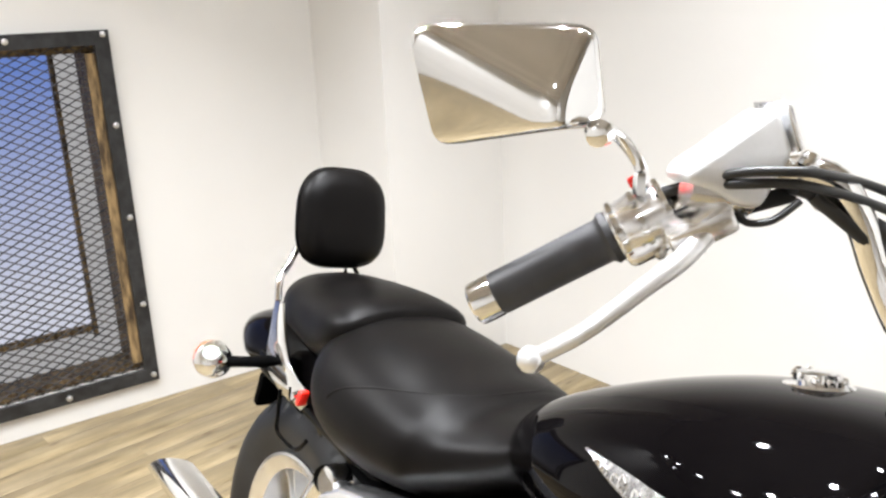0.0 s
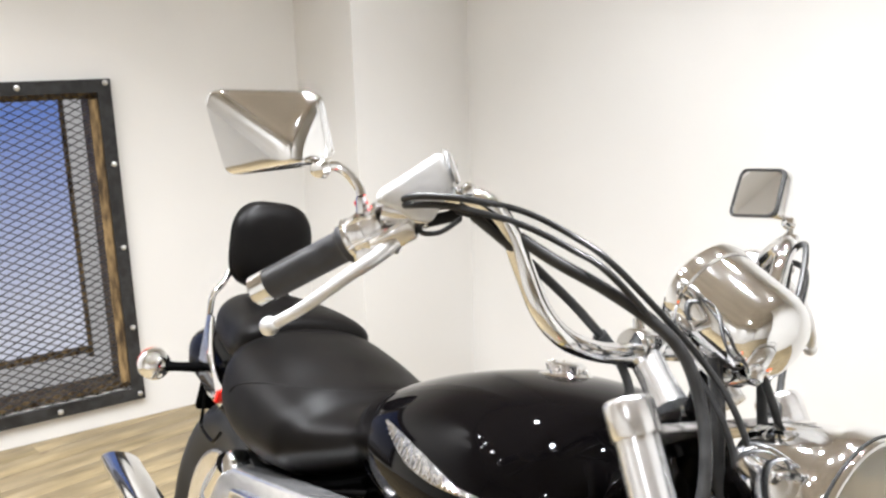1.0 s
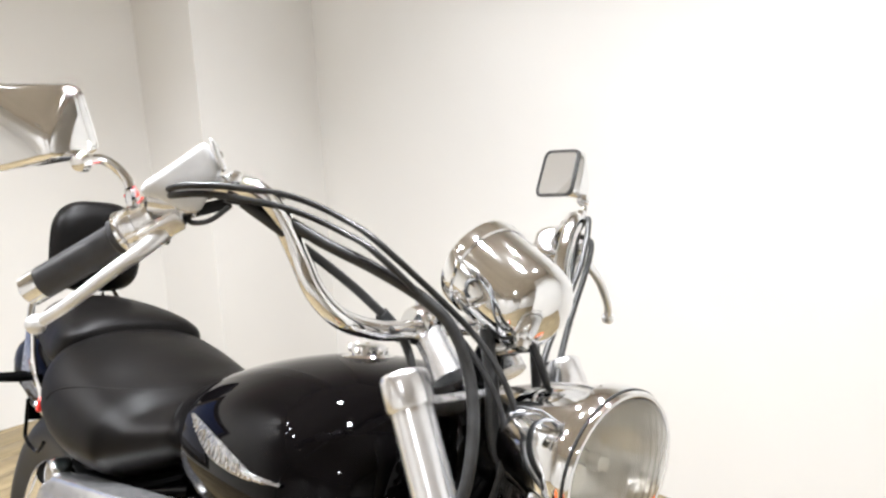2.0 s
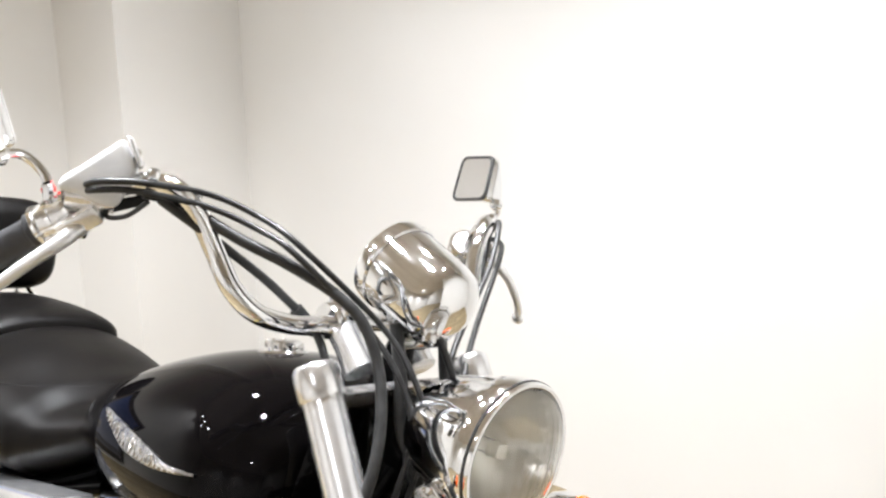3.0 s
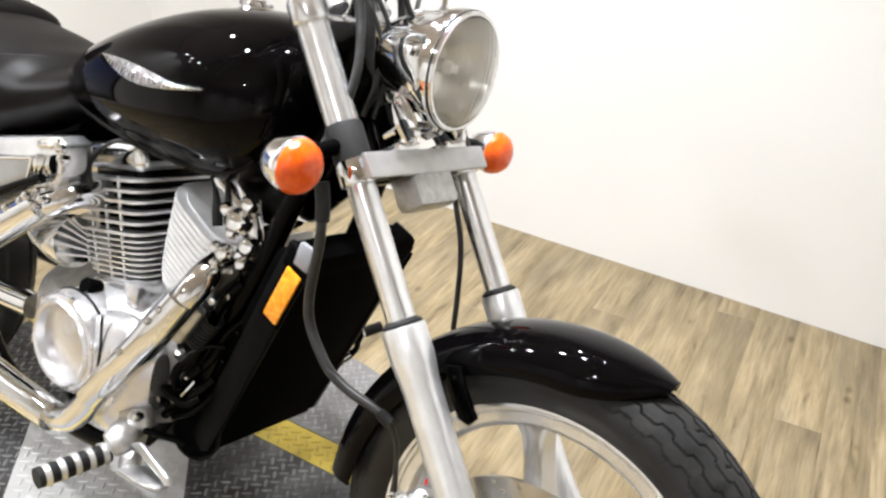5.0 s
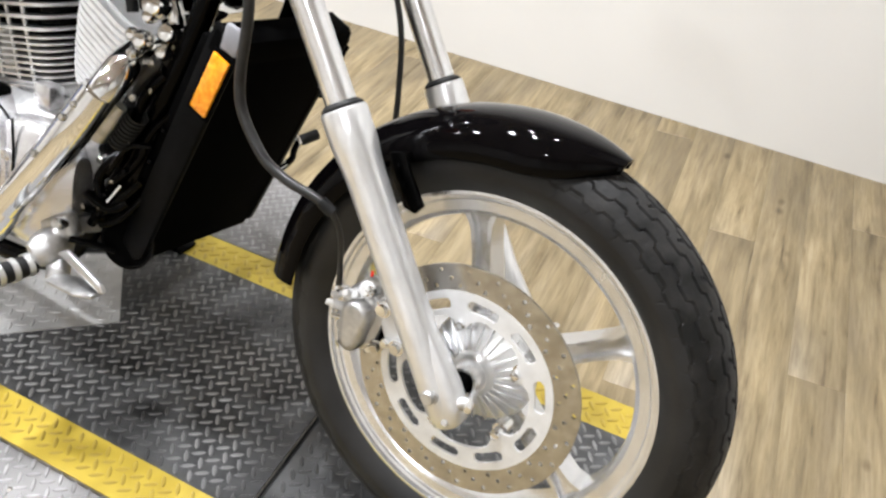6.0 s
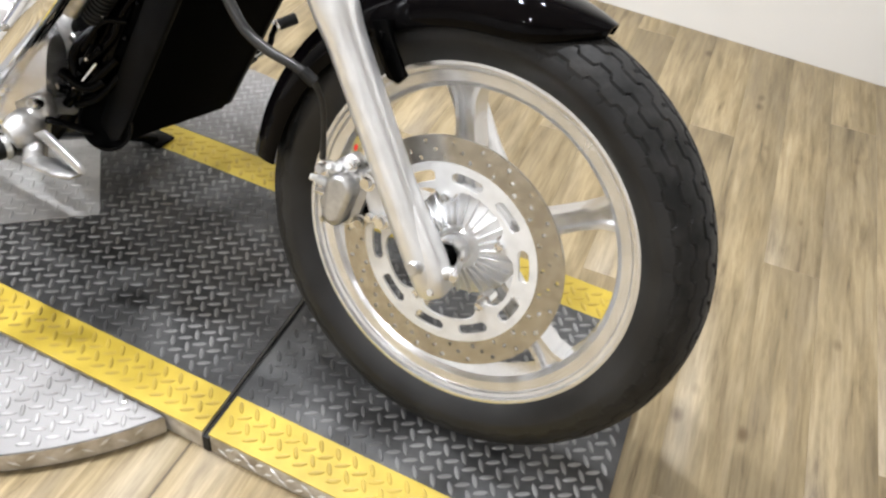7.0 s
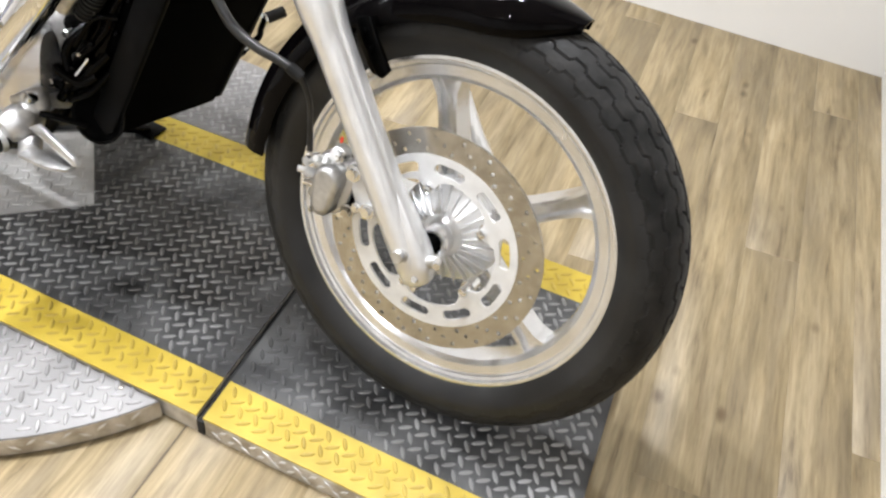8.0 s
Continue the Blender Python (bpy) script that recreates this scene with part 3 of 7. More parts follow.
def tyre(r, width, crown, rim_r, centre, groove, nseg=480):
    """A tyre with grooves pressed into its crown; groove(angle, s) gives a depth."""
    half = width / 2
    prof = []
    ns = 210
    for k in range(ns + 1):
        s = -1 + 2 * k / ns
        a = s * math.pi * 0.66
        y = half * math.sin(min(max(a, -math.pi * 0.66), math.pi * 0.66)) if abs(a) < math.pi / 2 else half * (1 if s > 0 else -1) * (0.92 + 0.08 * math.sin(abs(a)))
        if abs(a) <= math.pi / 2:
            rr = r - crown * (1 - math.cos(a))
        else:
            f = (abs(a) - math.pi / 2) / (math.pi * 0.16)
            rr = r - crown - (r - crown - rim_r) * f
            y = half * (1 if s > 0 else -1) * (1 - 0.30 * f ** 1.5)
        prof.append((rr, y, s))
    verts, faces = [], []
    for i in range(nseg):
        th = 2 * math.pi * i / nseg
        for rr, y, s in prof:
            g = groove(th, s)
            q = rr - g
            verts.append((centre[0] + q * math.cos(th), centre[1] + y, centre[2] + q * math.sin(th)))
    m = ns + 1
    for i in range(nseg):
        j = (i + 1) % nseg
        for k in range(ns):
            faces.append((i * m + k, i * m + k + 1, j * m + k + 1, j * m + k))
    return verts, faces


def front_groove(th, s):
    if abs(s) > 0.78:
        return 0.0
    ph = (th * 40 / (2 * math.pi)) % 1.0
    # stepped zigzag: two flats joined by steep ramps
    step = min(1.0, max(0.0, (abs(ph - 0.5) - 0.17) / 0.12))
    d = 0.0
    for row in (0.0, 0.19, 0.38, 0.56):
        if abs(abs(s) - (row + 0.060 * step)) < 0.0135:
            d = 0.0048
    q = (ph + 0.5) % 1.0
    if 0.60 < abs(s) < 0.76 and abs(q - 0.5 - 0.9 * (abs(s) - 0.66)) < 0.035:
        d = 0.003
    if 0.08 < abs(s) < 0.16 and abs(q - 0.5 - 1.2 * (abs(s) - 0.12)) < 0.04:
        d = 0.003
    return d


def rear_groove(th, s):
    if abs(s) > 0.6:
        return 0.0
    ph = (th * 26 / (2 * math.pi)) % 1.0
    if abs(abs(s) - 0.2) < 0.03 or (0.2 < abs(s) < 0.55 and abs(ph - 0.5 - 0.3 * abs(s)) < 0.06):
        return 0.005
    return 0.0


# ---- front wheel
rim_prof = [(0.2555, -0.040), (0.2555, -0.036), (0.247, -0.032), (0.243, -0.028), (0.232, -0.018), (0.232, 0.018), (0.243, 0.028), (0.247, 0.032), (0.2555, 0.036), (0.2555, 0.040),
            (0.2515, 0.0408), (0.2495, 0.0405), (0.2485, 0.038), (0.2478, 0.034), (0.2430, 0.0325), (0.2418, 0.0300), (0.2402, 0.029), (0.2265, 0.028), (0.2240, 0.0255), (0.2190, 0.0215), (0.2165, 0.0),
            (0.2190, -0.0215), (0.2240, -0.0255), (0.2265, -0.028), (0.2402, -0.029), (0.2418, -0.0300), (0.2430, -0.0325), (0.2478, -0.034), (0.2485, -0.038), (0.2495, -0.0405), (0.2515, -0.0408)]
front_wheel = part("front_wheel", lathe(rim_prof, AX, (0, 1, 0), 120, closed=True), WHEEL_ALU, bike, "cast five-spoke polished aluminium wheel", 24)
v, f = tyre(0.340, 0.112, 0.055, 0.2535, AX, front_groove, 860)
front_tyre = raw("tyre", v, f, TYRE, front_wheel)
front_tyre["label"] = "black rubber motorcycle tyre with a zigzag tread"
front_tyre.data.materials.append(TREAD)
across = len(f) // 860
front_tyre.data.polygons.foreach_set("material_index", [1 if abs(-1 + 2 * (k % across + 0.5) / across) < 0.62 else 0 for k in range(len(f))])


def spoke_mesh():
    """One cast spoke: an I section that flares into the rim, cut away at the sides."""
    bm = bmesh.new()
    rings = []
    for r, w, d, web in ((0.040, 0.020, 0.030, 0.9), (0.075, 0.0165, 0.026, 0.62), (0.12, 0.0145, 0.023, 0.5), (0.17, 0.0140, 0.021, 0.48), (0.200, 0.0160, 0.020, 0.5), (0.216, 0.023, 0.020, 0.6), (0.230, 0.042, 0.020, 0.8)):
        k = web
        ring = [(-w, -d), (-w * 0.62, -d), (-w * 0.5, -d * k), (w * 0.5, -d * k), (w * 0.62, -d), (w, -d), (w, d), (w * 0.62, d), (w * 0.5, d * k), (-w * 0.5, d * k), (-w * 0.62, d), (-w, d)]
        rings.append([Vector((r, y, x)) for x, y in ring])
    return loft(rings, True, bm)


SP_MESH = finish(spoke_mesh(), "spoke", WHEEL_ALU, 30)
for k in range(5):
    s = new("spoke", SP_MESH)
    s.parent = front_wheel
    s.matrix_basis = Matrix.Translation(AX) @ Matrix.Rotation(radians(-105 - 72 * k), 4, "Y")
hub_prof = [(0.0, -0.046), (0.012, -0.046), (0.0185, -0.050), (0.0205, -0.060), (0.0245, -0.060), (0.029, -0.051), (0.042, -0.043), (0.062, -0.033), (0.080, -0.026), (0.082, -0.020), (0.068, -0.010), (0.05, 0.0), (0.05, 0.02), (0.064, 0.030), (0.06, 0.042), (0.03, 0.05), (0.0, 0.05)]
part("hub", lathe(hub_prof, AX, (0, 1, 0), 60), SATIN, front_wheel, "satin aluminium wheel hub")
ribs = bmesh.new()
for k in range(26):
    a = 2 * math.pi * k / 26
    m = Matrix.Translation(AX) @ Matrix.Rotation(a, 4, "Y") @ Matrix.Translation((0.056, -0.0405, 0)) @ Matrix.Rotation(radians(24), 4, "Z")
    block((0.050, 0.0085, 0.0028), m, 0.0009, 1, ribs)
part("hub_collar", lathe([(0.0185, -0.060), (0.0235, -0.060), (0.0225, -0.078), (0.0205, -0.084), (0.0165, -0.084), (0.0165, -0.064)], AX, (0, 1, 0), 40, closed=True), BRUSHED, front_wheel, "polished collar round the axle")
part("hub_ribs", ribs, SATIN, front_wheel)


def polar_plate(r0, r1, nr, na, y, t, drop):
    """A flat ring in the wheel's plane with real openings where drop(r, angle) is true."""
    rs = r0 if isinstance(r0, list) else [r0 + (r1 - r0) * i / nr for i in range(nr + 1)]
    bm = bmesh.new()
    g = {}

    def vert(i, k, s):
        key = (i, k % na, s)
        if key not in g:
            a = 2 * math.pi * (k % na) / na
            g[key] = bm.verts.new((AX.x + rs[i] * math.cos(a), y + (t if s else 0), AX.z + rs[i] * math.sin(a)))
        return g[key]

    keep = {}
    n = len(rs) - 1
    for i in range(n):
        for k in range(na):
            keep[i, k] = not drop((rs[i] + rs[i + 1]) / 2, math.degrees(2 * math.pi * (k + 0.5) / na))
    for (i, k), on in keep.items():
        if not on:
            continue
        bm.faces.new((vert(i, k, 0), vert(i + 1, k, 0), vert(i + 1, k + 1, 0), vert(i, k + 1, 0)))
        bm.faces.new((vert(i, k, 1), vert(i, k + 1, 1), vert(i + 1, k + 1, 1), vert(i + 1, k, 1)))
        if i == 0 or not keep[i - 1, k]:
            bm.faces.new((vert(i, k, 0), vert(i, k + 1, 0), vert(i, k + 1, 1), vert(i, k, 1)))
        if i == n - 1 or not keep[i + 1, k]:
            bm.faces.new((vert(i + 1, k, 0), vert(i + 1, k, 1), vert(i + 1, k + 1, 1), vert(i + 1, k + 1, 0)))
        if not keep[i, (k - 1) % na]:
            bm.faces.new((vert(i, k, 0), vert(i, k, 1), vert(i + 1, k, 1), vert(i + 1, k, 0)))
        if not keep[i, (k + 1) % na]:
            bm.faces.new((vert(i, k + 1, 0), vert(i + 1, k + 1, 0), vert(i + 1, k + 1, 1), vert(i, k + 1, 1)))
    return bm


DISC_Y = -0.082


def track_drop(r, a):
    for row, off in ((0.1380, 0.0), (0.1480, 5.0), (0.1590, 10.0)):
        d = (a - off) % 15.0
        d = min(d, 15 - d)
        if math.hypot((r - row), radians(d) * r) < 0.0032:
            return True
    return False


part("brake_disc", polar_plate(0.130, 0.1672, 22, 540, DISC_Y, 0.005, track_drop), STEEL, front_wheel, "drilled tan steel brake disc")


def carrier_drop(r, a):
    b = (a - 104) % 72.0
    b = min(b, 72 - b)
    if r < 0.0975 - 0.020 * math.exp(-(b / 9.0) ** 2) and r < 0.0975:
        return True
    s = (a - 88) % 36.0
    s = min(s, 36 - s)
    e = max(0.0, radians(s) * 0.1125 - 0.0148)
    return math.hypot(e, r - 0.1125) < 0.0082


part("disc_carrier", polar_plate(0.073, 0.1312, 42, 480, DISC_Y - 0.0005, 0.004, carrier_drop), SILVER, front_wheel, "slotted silver disc carrier")
for k in range(5):
    a = radians(105 - 72 * k)
    c = AX + Vector((math.cos(a), 0, math.sin(a))) * 0.083 + Vector((0, DISC_Y, 0))
    part("disc_bolt", lathe([(0.0, 0.0065), (0.0035, 0.006), (0.0035, 0.004), (0.0065, 0.0055), (0.0075, 0.003), (0.0075, -0.012), (0.011, -0.012), (0.011, -0.034), (0.0, -0.034)], c, (0, -1, 0), 14), CHROME, front_wheel)
part("axle", tube([AX + Vector((0, -0.14, 0)), AX + Vector((0, 0.14, 0))], 0.010, 14), STEEL, front_wheel)
part("axle_seal", lathe([(0.0, 0.0), (0.0180, 0.0), (0.0180, 0.003), (0.0115, 0.003), (0.0115, 0.045), (0.0, 0.045)], AX + Vector((0, -0.0600, 0)), (0, -1, 0), 32), PLASTIC, front_wheel, "black axle seal")

# ---- front fork
H_SEAL, H_TOP = at_z(0.66), at_z(1.046)
for side in (-1, 1):
    a, b = leg(-0.005, side), leg(H_SEAL, side)
    prof = [(0.0, -0.034), (0.014, -0.034), (0.020, -0.030), (0.0232, -0.020), (0.0250, -0.004), (0.0255, 0.008), (0.0255, 0.02), (0.0258, 0.22), (0.0262, 0.295), (0.0272, 0.312), (0.0295, 0.330), (0.0305, 0.340), (0.0305, H_SEAL - 0.004), (0.029, H_SEAL), (0.0215, H_SEAL)]
    slider = part("fork_slider", lathe(prof, leg(0, side), FORK, 32), SATIN, bike, "satin aluminium lower fork leg")
    part("fork_tube", tube([leg(H_SEAL - 0.01, side), leg(at_z(1.03), side)], 0.0203, 28), TUBE, slider, "chromed fork tube")
    part("tube_cover", tube([leg(at_z(0.893), side), leg(at_z(1.02), side)], 0.0232, 28), TUBE, slider, "chrome cover over the fork tube")
    part("dust_seal", lathe([(0.0215, 0.0), (0.0275, 0.0), (0.0275, 0.004), (0.0212, 0.009)], leg(H_SEAL, side), FORK, 28), RUBBER, slider)
    # axle clamp at the foot
    foot = Vector((0.004, side * LEG_Y, 0.336))
    part("axle_clamp", lathe([(0.0, -0.030), (0.013, -0.030), (0.0145, -0.026), (0.0145, 0.020), (0.012, 0.024), (0.0095, 0.0245), (0.0095, 0.029), (0.008, 0.031), (0.0, 0.031)], leg(0.004, side), (0, side, 0), 28), CAST, slider)
    part("pinch_bolt", lathe([(0.0, 0.012), (0.0045, 0.012), (0.006, 0.009), (0.006, -0.02), (0.0, -0.02)], foot + Vector((0.010, side * 0.010, -0.022)), (0, side, 0.2), 12), CHROME, slider)
    part("pinch_bolt", lathe([(0.0, 0.018), (0.005, 0.018), (0.006, 0.014), (0.006, -0.03), (0.0, -0.03)], foot + Vector((0.032, side * 0.006, 0.014)), (0.3, side, 0.1), 10), CHROME, slider)
    part("pinch_lug", tube([foot + Vector((0.008, side * 0.004, 0.0)), foot + Vector((0.033, side * 0.004, 0.014))], [0.011, 0.0075], 14), CAST, slider)
    foot_rings = []
    for h, back, ahead, half in ((-0.048, 0.010, 0.016, 0.012), (-0.042, 0.019, 0.026, 0.019), (-0.020, 0.0235, 0.033, 0.0210), (0.010, 0.0230, 0.034, 0.0205), (0.040, 0.0220, 0.031, 0.0195), (0.075, 0.0200, 0.0275, 0.017), (0.115, 0.016, 0.0245, 0.012)):
        c = leg(h, side)
        foot_rings.append([c + FWD * (((ahead + back) / 2) * math.copysign(abs(math.cos(q)) ** 0.7, math.cos(q)) + (ahead - back) / 2) + Vector((0, half * math.copysign(abs(math.sin(q)) ** 0.7, math.sin(q)), 0)) for q in (2 * math.pi * k / 24 for k in range(24))])
    part("fork_foot", loft(foot_rings), SATIN, slider, "cast lower end of the fork leg", 50)
    # upper cover and cap
    part("fork_cap", lathe([(0.0, 0.003), (0.012, 0.003), (0.013, 0.001), (0.0235, 0.001), (0.0262, -0.002), (0.0270, -0.006), (0.0270, -0.036), (0.0255, -0.039), (0.0, -0.039)], leg(H_TOP, side), FORK, 32), BRUSHED, slider, "polished fork top cap")
    part("clamp_sleeve", lathe([(0.0, -0.03), (0.0262, -0.03), (0.0262, 0.024), (0.024, 0.028), (0.0, 0.028)], leg(at_z(0.872), side), FORK, 28), RUBBER, slider, "black rubber sleeve")
    part("clamp_ring", lathe([(0.0, -0.017), (0.026, -0.017), (0.0275, -0.014), (0.0275, 0.014), (0.026, 0.017), (0.0, 0.017)], leg(at_z(0.838), side), FORK, 28), CHROME, slider)

# bright cover across the lower clamp
cz = leg(at_z(0.838), 0)
bridge = part("fork_bridge", block((0.010, 0.292, 0.036), basis(cz + FWD * 0.033, FWD, FORK), 0.003), BRIDGE, bike, "flat aluminium cover across the fork")
part("lower_clamp", block((0.058, 0.25, 0.03), basis(cz + FWD * -0.002, FWD, FORK), 0.006), FRAMEBLACK, bridge)
part("lower_clamp_body", block((0.05, 0.10, 0.06), basis(cz - FORK * 0.035 + FWD * 0.01, FWD, FORK), 0.012), CAST, bridge)
tcz = leg(at_z(1.035), 0)
top_clamp = part("top_clamp", prism([(-0.016, -0.146), (0.016, -0.140), (0.024, -0.05), (0.024, 0.05), (0.016, 0.140), (-0.016, 0.146), (-0.036, 0.10), (-0.050, 0.04), (-0.050, -0.04), (-0.036, -0.10)], -0.026, -0.016, basis(tcz, FWD, FORK), 0.003), ENGINE_ALU, bike, "polished upper fork clamp")
part("steering_nut", lathe([(0.0, 0.016), (0.012, 0.016), (0.016, 0.012), (0.017, 0.0), (0.0, 0.0)], tcz - FWD * 0.03, FORK, 6), CHROME, top_clamp)
part("steering_stem", tube([cz - FWD * 0.045, tcz - FWD * 0.04], 0.030, 20), FRAMEBLACK, bike)

def two_circles(a, ra, b, rb, n=14):
    """The outline round two circles."""
    a, b = Vector(a), Vector(b)
    d = b - a
    base = math.atan2(d.y, d.x)
    off = math.acos((ra - rb) / d.length)
    out = []
    for k in range(n + 1):
        t = base + off + (2 * math.pi - 2 * off) * k / n
        out.append((a.x + ra * math.cos(t), a.y + ra * math.sin(t)))
    for k in range(n + 1):
        t = base - off + 2 * off * k / n
        out.append((b.x + rb * math.cos(t), b.y + rb * math.sin(t)))
    return out


def side_plane(y):
    """Outline x, height as bike x, z; its thickness runs to the rider's right."""
    return Matrix(((1, 0, 0, 0), (0, 0, -1, y), (0, 1, 0, 0), (0, 0, 0, 1)))


# ---- front fender
def arc_fender(centre, angles, half, depth, rr, thick=0.003, taper=None, n=17):
    """A curved mudguard: a U section swept along an arc about the axle."""
    rings = []
    for i, a in enumerate(angles):
        t = i / (len(angles) - 1)
        w = half * (taper(t) if taper else 1.0)
        dep = depth * (taper(t) if taper else 1.0)
        outer, inner = [], []
        for k in range(n):
            s = -1 + 2 * k / (n - 1)
            ang = s * math.pi / 2
            y = w * math.copysign(abs(math.sin(ang)) ** 0.75, s)
            r = rr(t) - dep * (1 - math.cos(ang) ** 0.8)
            outer.append((r, y))
            inner.append((r - thick, y * (1 - thick / max(w, 0.004))))
        ring = outer + inner[::-1]
        ca, sa = math.cos(radians(a)), math.sin(radians(a))
        rings.append([Vector((centre[0] + r * ca, centre[1] + y, centre[2] + r * sa)) for r, y in ring])
    return loft(rings, True)


fender = part("front_fender", arc_fender(AX, [178 - 106 * i / 40 for i in range(41)], 0.074, 0.058, lambda t: 0.366 - 0.006 * t, taper=lambda t: 1.0 if t < 0.8 else 1.0 - 0.75 * ((t - 0.8) / 0.2) ** 2.2), BLACK, bike, "gloss black front mudguard", 60)
for side in (-1, 1):
    part("fender_bracket", prism([(-0.176, 0.612), (-0.152, 0.618), (-0.140, 0.594), (-0.112, 0.556), (-0.122, 0.542), (-0.140, 0.545), (-0.168, 0.585)], -0.004, 0.004, side_plane(side * 0.078), 0.002), FRAMEBLACK, fender)
    for dx, dz in ((-0.015, 0.015), (0.012, -0.02)):
        part("fender_bolt", lathe([(0.0, 0.004), (0.004, 0.003), (0.005, 0.0)], (-0.150 + dx * 0.5, side * 0.083, 0.588 + dz * 0.6), (0, side, 0), 10), FRAMEBLACK, fender)

# ---- brake caliper behind the right leg


caliper = part("brake_caliper", prism(two_circles((-0.156, 0.392), 0.0205, (-0.160, 0.350), 0.0155), 0.0, 0.040, side_plane(-0.094), 0.008, 4), CAST, bike, "cast silver brake caliper behind the fork leg", 50)
part("caliper_bridge", block((0.046, 0.060, 0.080), Matrix.Translation((-0.166, -0.086, 0.380)) @ Matrix.Rotation(radians(12), 4, "Y"), 0.010, 3), CAST, caliper)
part("caliper_flange", prism(two_circles((-0.150, 0.392), 0.0270, (-0.153, 0.352), 0.0215), 0.0, 0.020, side_plane(-0.088), 0.004, 2), BRIDGE, caliper)
for q in ((-0.150, -0.111, 0.425), (-0.178, -0.105, 0.372), (-0.135, -0.106, 0.340)):
    part("flange_bolt", lathe([(0.0, 0.009), (0.0045, 0.009), (0.006, 0.006), (0.006, 0.003), (0.008, 0.003), (0.008, -0.006)], q, (0, -1, 0), 10), CHROME, caliper)
part("caliper_bracket", prism(two_circles((-0.118, 0.408), 0.020, (-0.098, 0.364), 0.017), 0.0, 0.010, side_plane(-0.097), 0.003, 2), SILVER, caliper)
part("pad_spring", block((0.030, 0.030, 0.058), Matrix.Translation((-0.129, -0.086, 0.382)), 0.006), PLASTIC, caliper)


def pin(name, q, axis, r, length, mat):
    part(name, lathe([(0.0, length), (r * 0.62, length), (r * 0.7, length * 0.86), (r * 0.7, length * 0.7), (r, length * 0.66), (r, 0.0), (0.0, 0.0)], q, axis, 14), mat, caliper)


pin("guide_pin", (-0.157, -0.090, 0.418), (0.1, -1, 0.35), 0.012, 0.032, SILVER)
pin("guide_pin", (-0.174, -0.100, 0.402), (-0.2, -1, 0.55), 0.008, 0.030, SILVER)
pin("guide_pin", (-0.162, -0.100, 0.405), (-0.1, -1, 0.55), 0.008, 0.028, SILVER)
pin("bleed_screw", (-0.188, -0.100, 0.378), (-0.75, -0.6, 0.25), 0.007, 0.030, SILVER)
pin("bleed_screw", (-0.180, -0.104, 0.366), (-0.85, -0.5, 0.1), 0.006, 0.024, CHROME)
pin("banjo_bolt", (-0.192, -0.100, 0.402), (-0.1, -1, 0.15), 0.010, 0.026, CHROME)
pin("caliper_bolt", (-0.122, -0.104, 0.412), (0, -1, 0), 0.0125, 0.020, CHROME)
pin("caliper_bolt", (-0.092, -0.104, 0.364), (0, -1, 0), 0.0115, 0.018, CHROME)
pin("caliper_bolt", (-0.111, -0.104, 0.361), (0, -1, 0), 0.0075, 0.014, CHROME)
pin("slide_pin", (-0.128, -0.092, 0.349), (0.1, -1, -0.1), 0.011, 0.026, STEEL)
pin("slide_pin", (-0.176, -0.098, 0.333), (-0.3, -1, -0.2), 0.006, 0.022, STEEL)
part("red_tag", block((0.004, 0.004, 0.009), Matrix.Translation((-0.157, -0.100, 0.445)), 0.001), RED, caliper)

# ---- headlight
HC = Vector((-0.283, 0, 0.990))
HAX = Vector((1, 0, -0.03)).normalized()
headlight = part("headlight", lathe([(0.0, -0.135), (0.030, -0.134), (0.050, -0.126), (0.064, -0.100), (0.074, -0.060), (0.079, -0.025), (0.080, -0.010), (0.077, -0.006), (0.074, -0.012), (0.070, -0.05), (0.06, -0.09), (0.0, -0.11)], HC, HAX, 64), CHROME, bike, "round chromed headlight shell")
part("rim_ring", lathe([(0.0795, -0.034), (0.0835, -0.032), (0.0850, -0.024), (0.0850, -0.012), (0.0835, -0.009), (0.0795, -0.009)], HC, HAX, 64, closed=True), CHROME, headlight, "chrome rim ring")
part("rubber_gasket", lathe([(0.0790, -0.0088), (0.0846, -0.0088), (0.0848, -0.0060), (0.0790, -0.0060)], HC, HAX, 64, closed=True), RUBBER, headlight)
part("lens_ring", lathe([(0.0775, -0.0058), (0.0836, -0.0058), (0.0836, -0.0030), (0.0820, -0.0008), (0.0795, -0.0002), (0.0775, -0.001)], HC, HAX, 64, closed=True), CHROME, headlight)
REFL = noisy(material("reflector_silver", (0.85, 0.85, 0.84), 0.2, 0.6), 20, (0.60, 0.575, 0.52), (0.80, 0.775, 0.72), bump=0.6, bump_scale=45, dist=0.004)
part("reflector", lathe([(0.074, -0.004), (0.068, -0.025), (0.052, -0.050), (0.030, -0.068), (0.012, -0.075), (0.0, -0.075)], HC, HAX, 64), REFL, headlight, "silver headlight reflector")
part("bulb", lathe([(0.0, -0.028), (0.007, -0.032), (0.009, -0.045), (0.009, -0.075), (0.0, -0.075)], HC, HAX, 20), GLASS, headlight)
part("bulb_cap", lathe([(0.0, -0.024), (0.008, -0.025), (0.0095, -0.030), (0.0095, -0.036)], HC, HAX, 20), REFL, headlight)
lens_bm = lathe([(0.0, 0.016), (0.025, 0.0145), (0.050, 0.010), (0.069, 0.004), (0.0778, -0.001), (0.0778, -0.004), (0.068, 0.0005), (0.050, 0.0065), (0.025, 0.011), (0.0, 0.0125)], HC, HAX, 64)
lens = part("lens", lens_bm, LENS_GLASS, headlight, "clear domed glass lens")
lens.visible_shadow = False
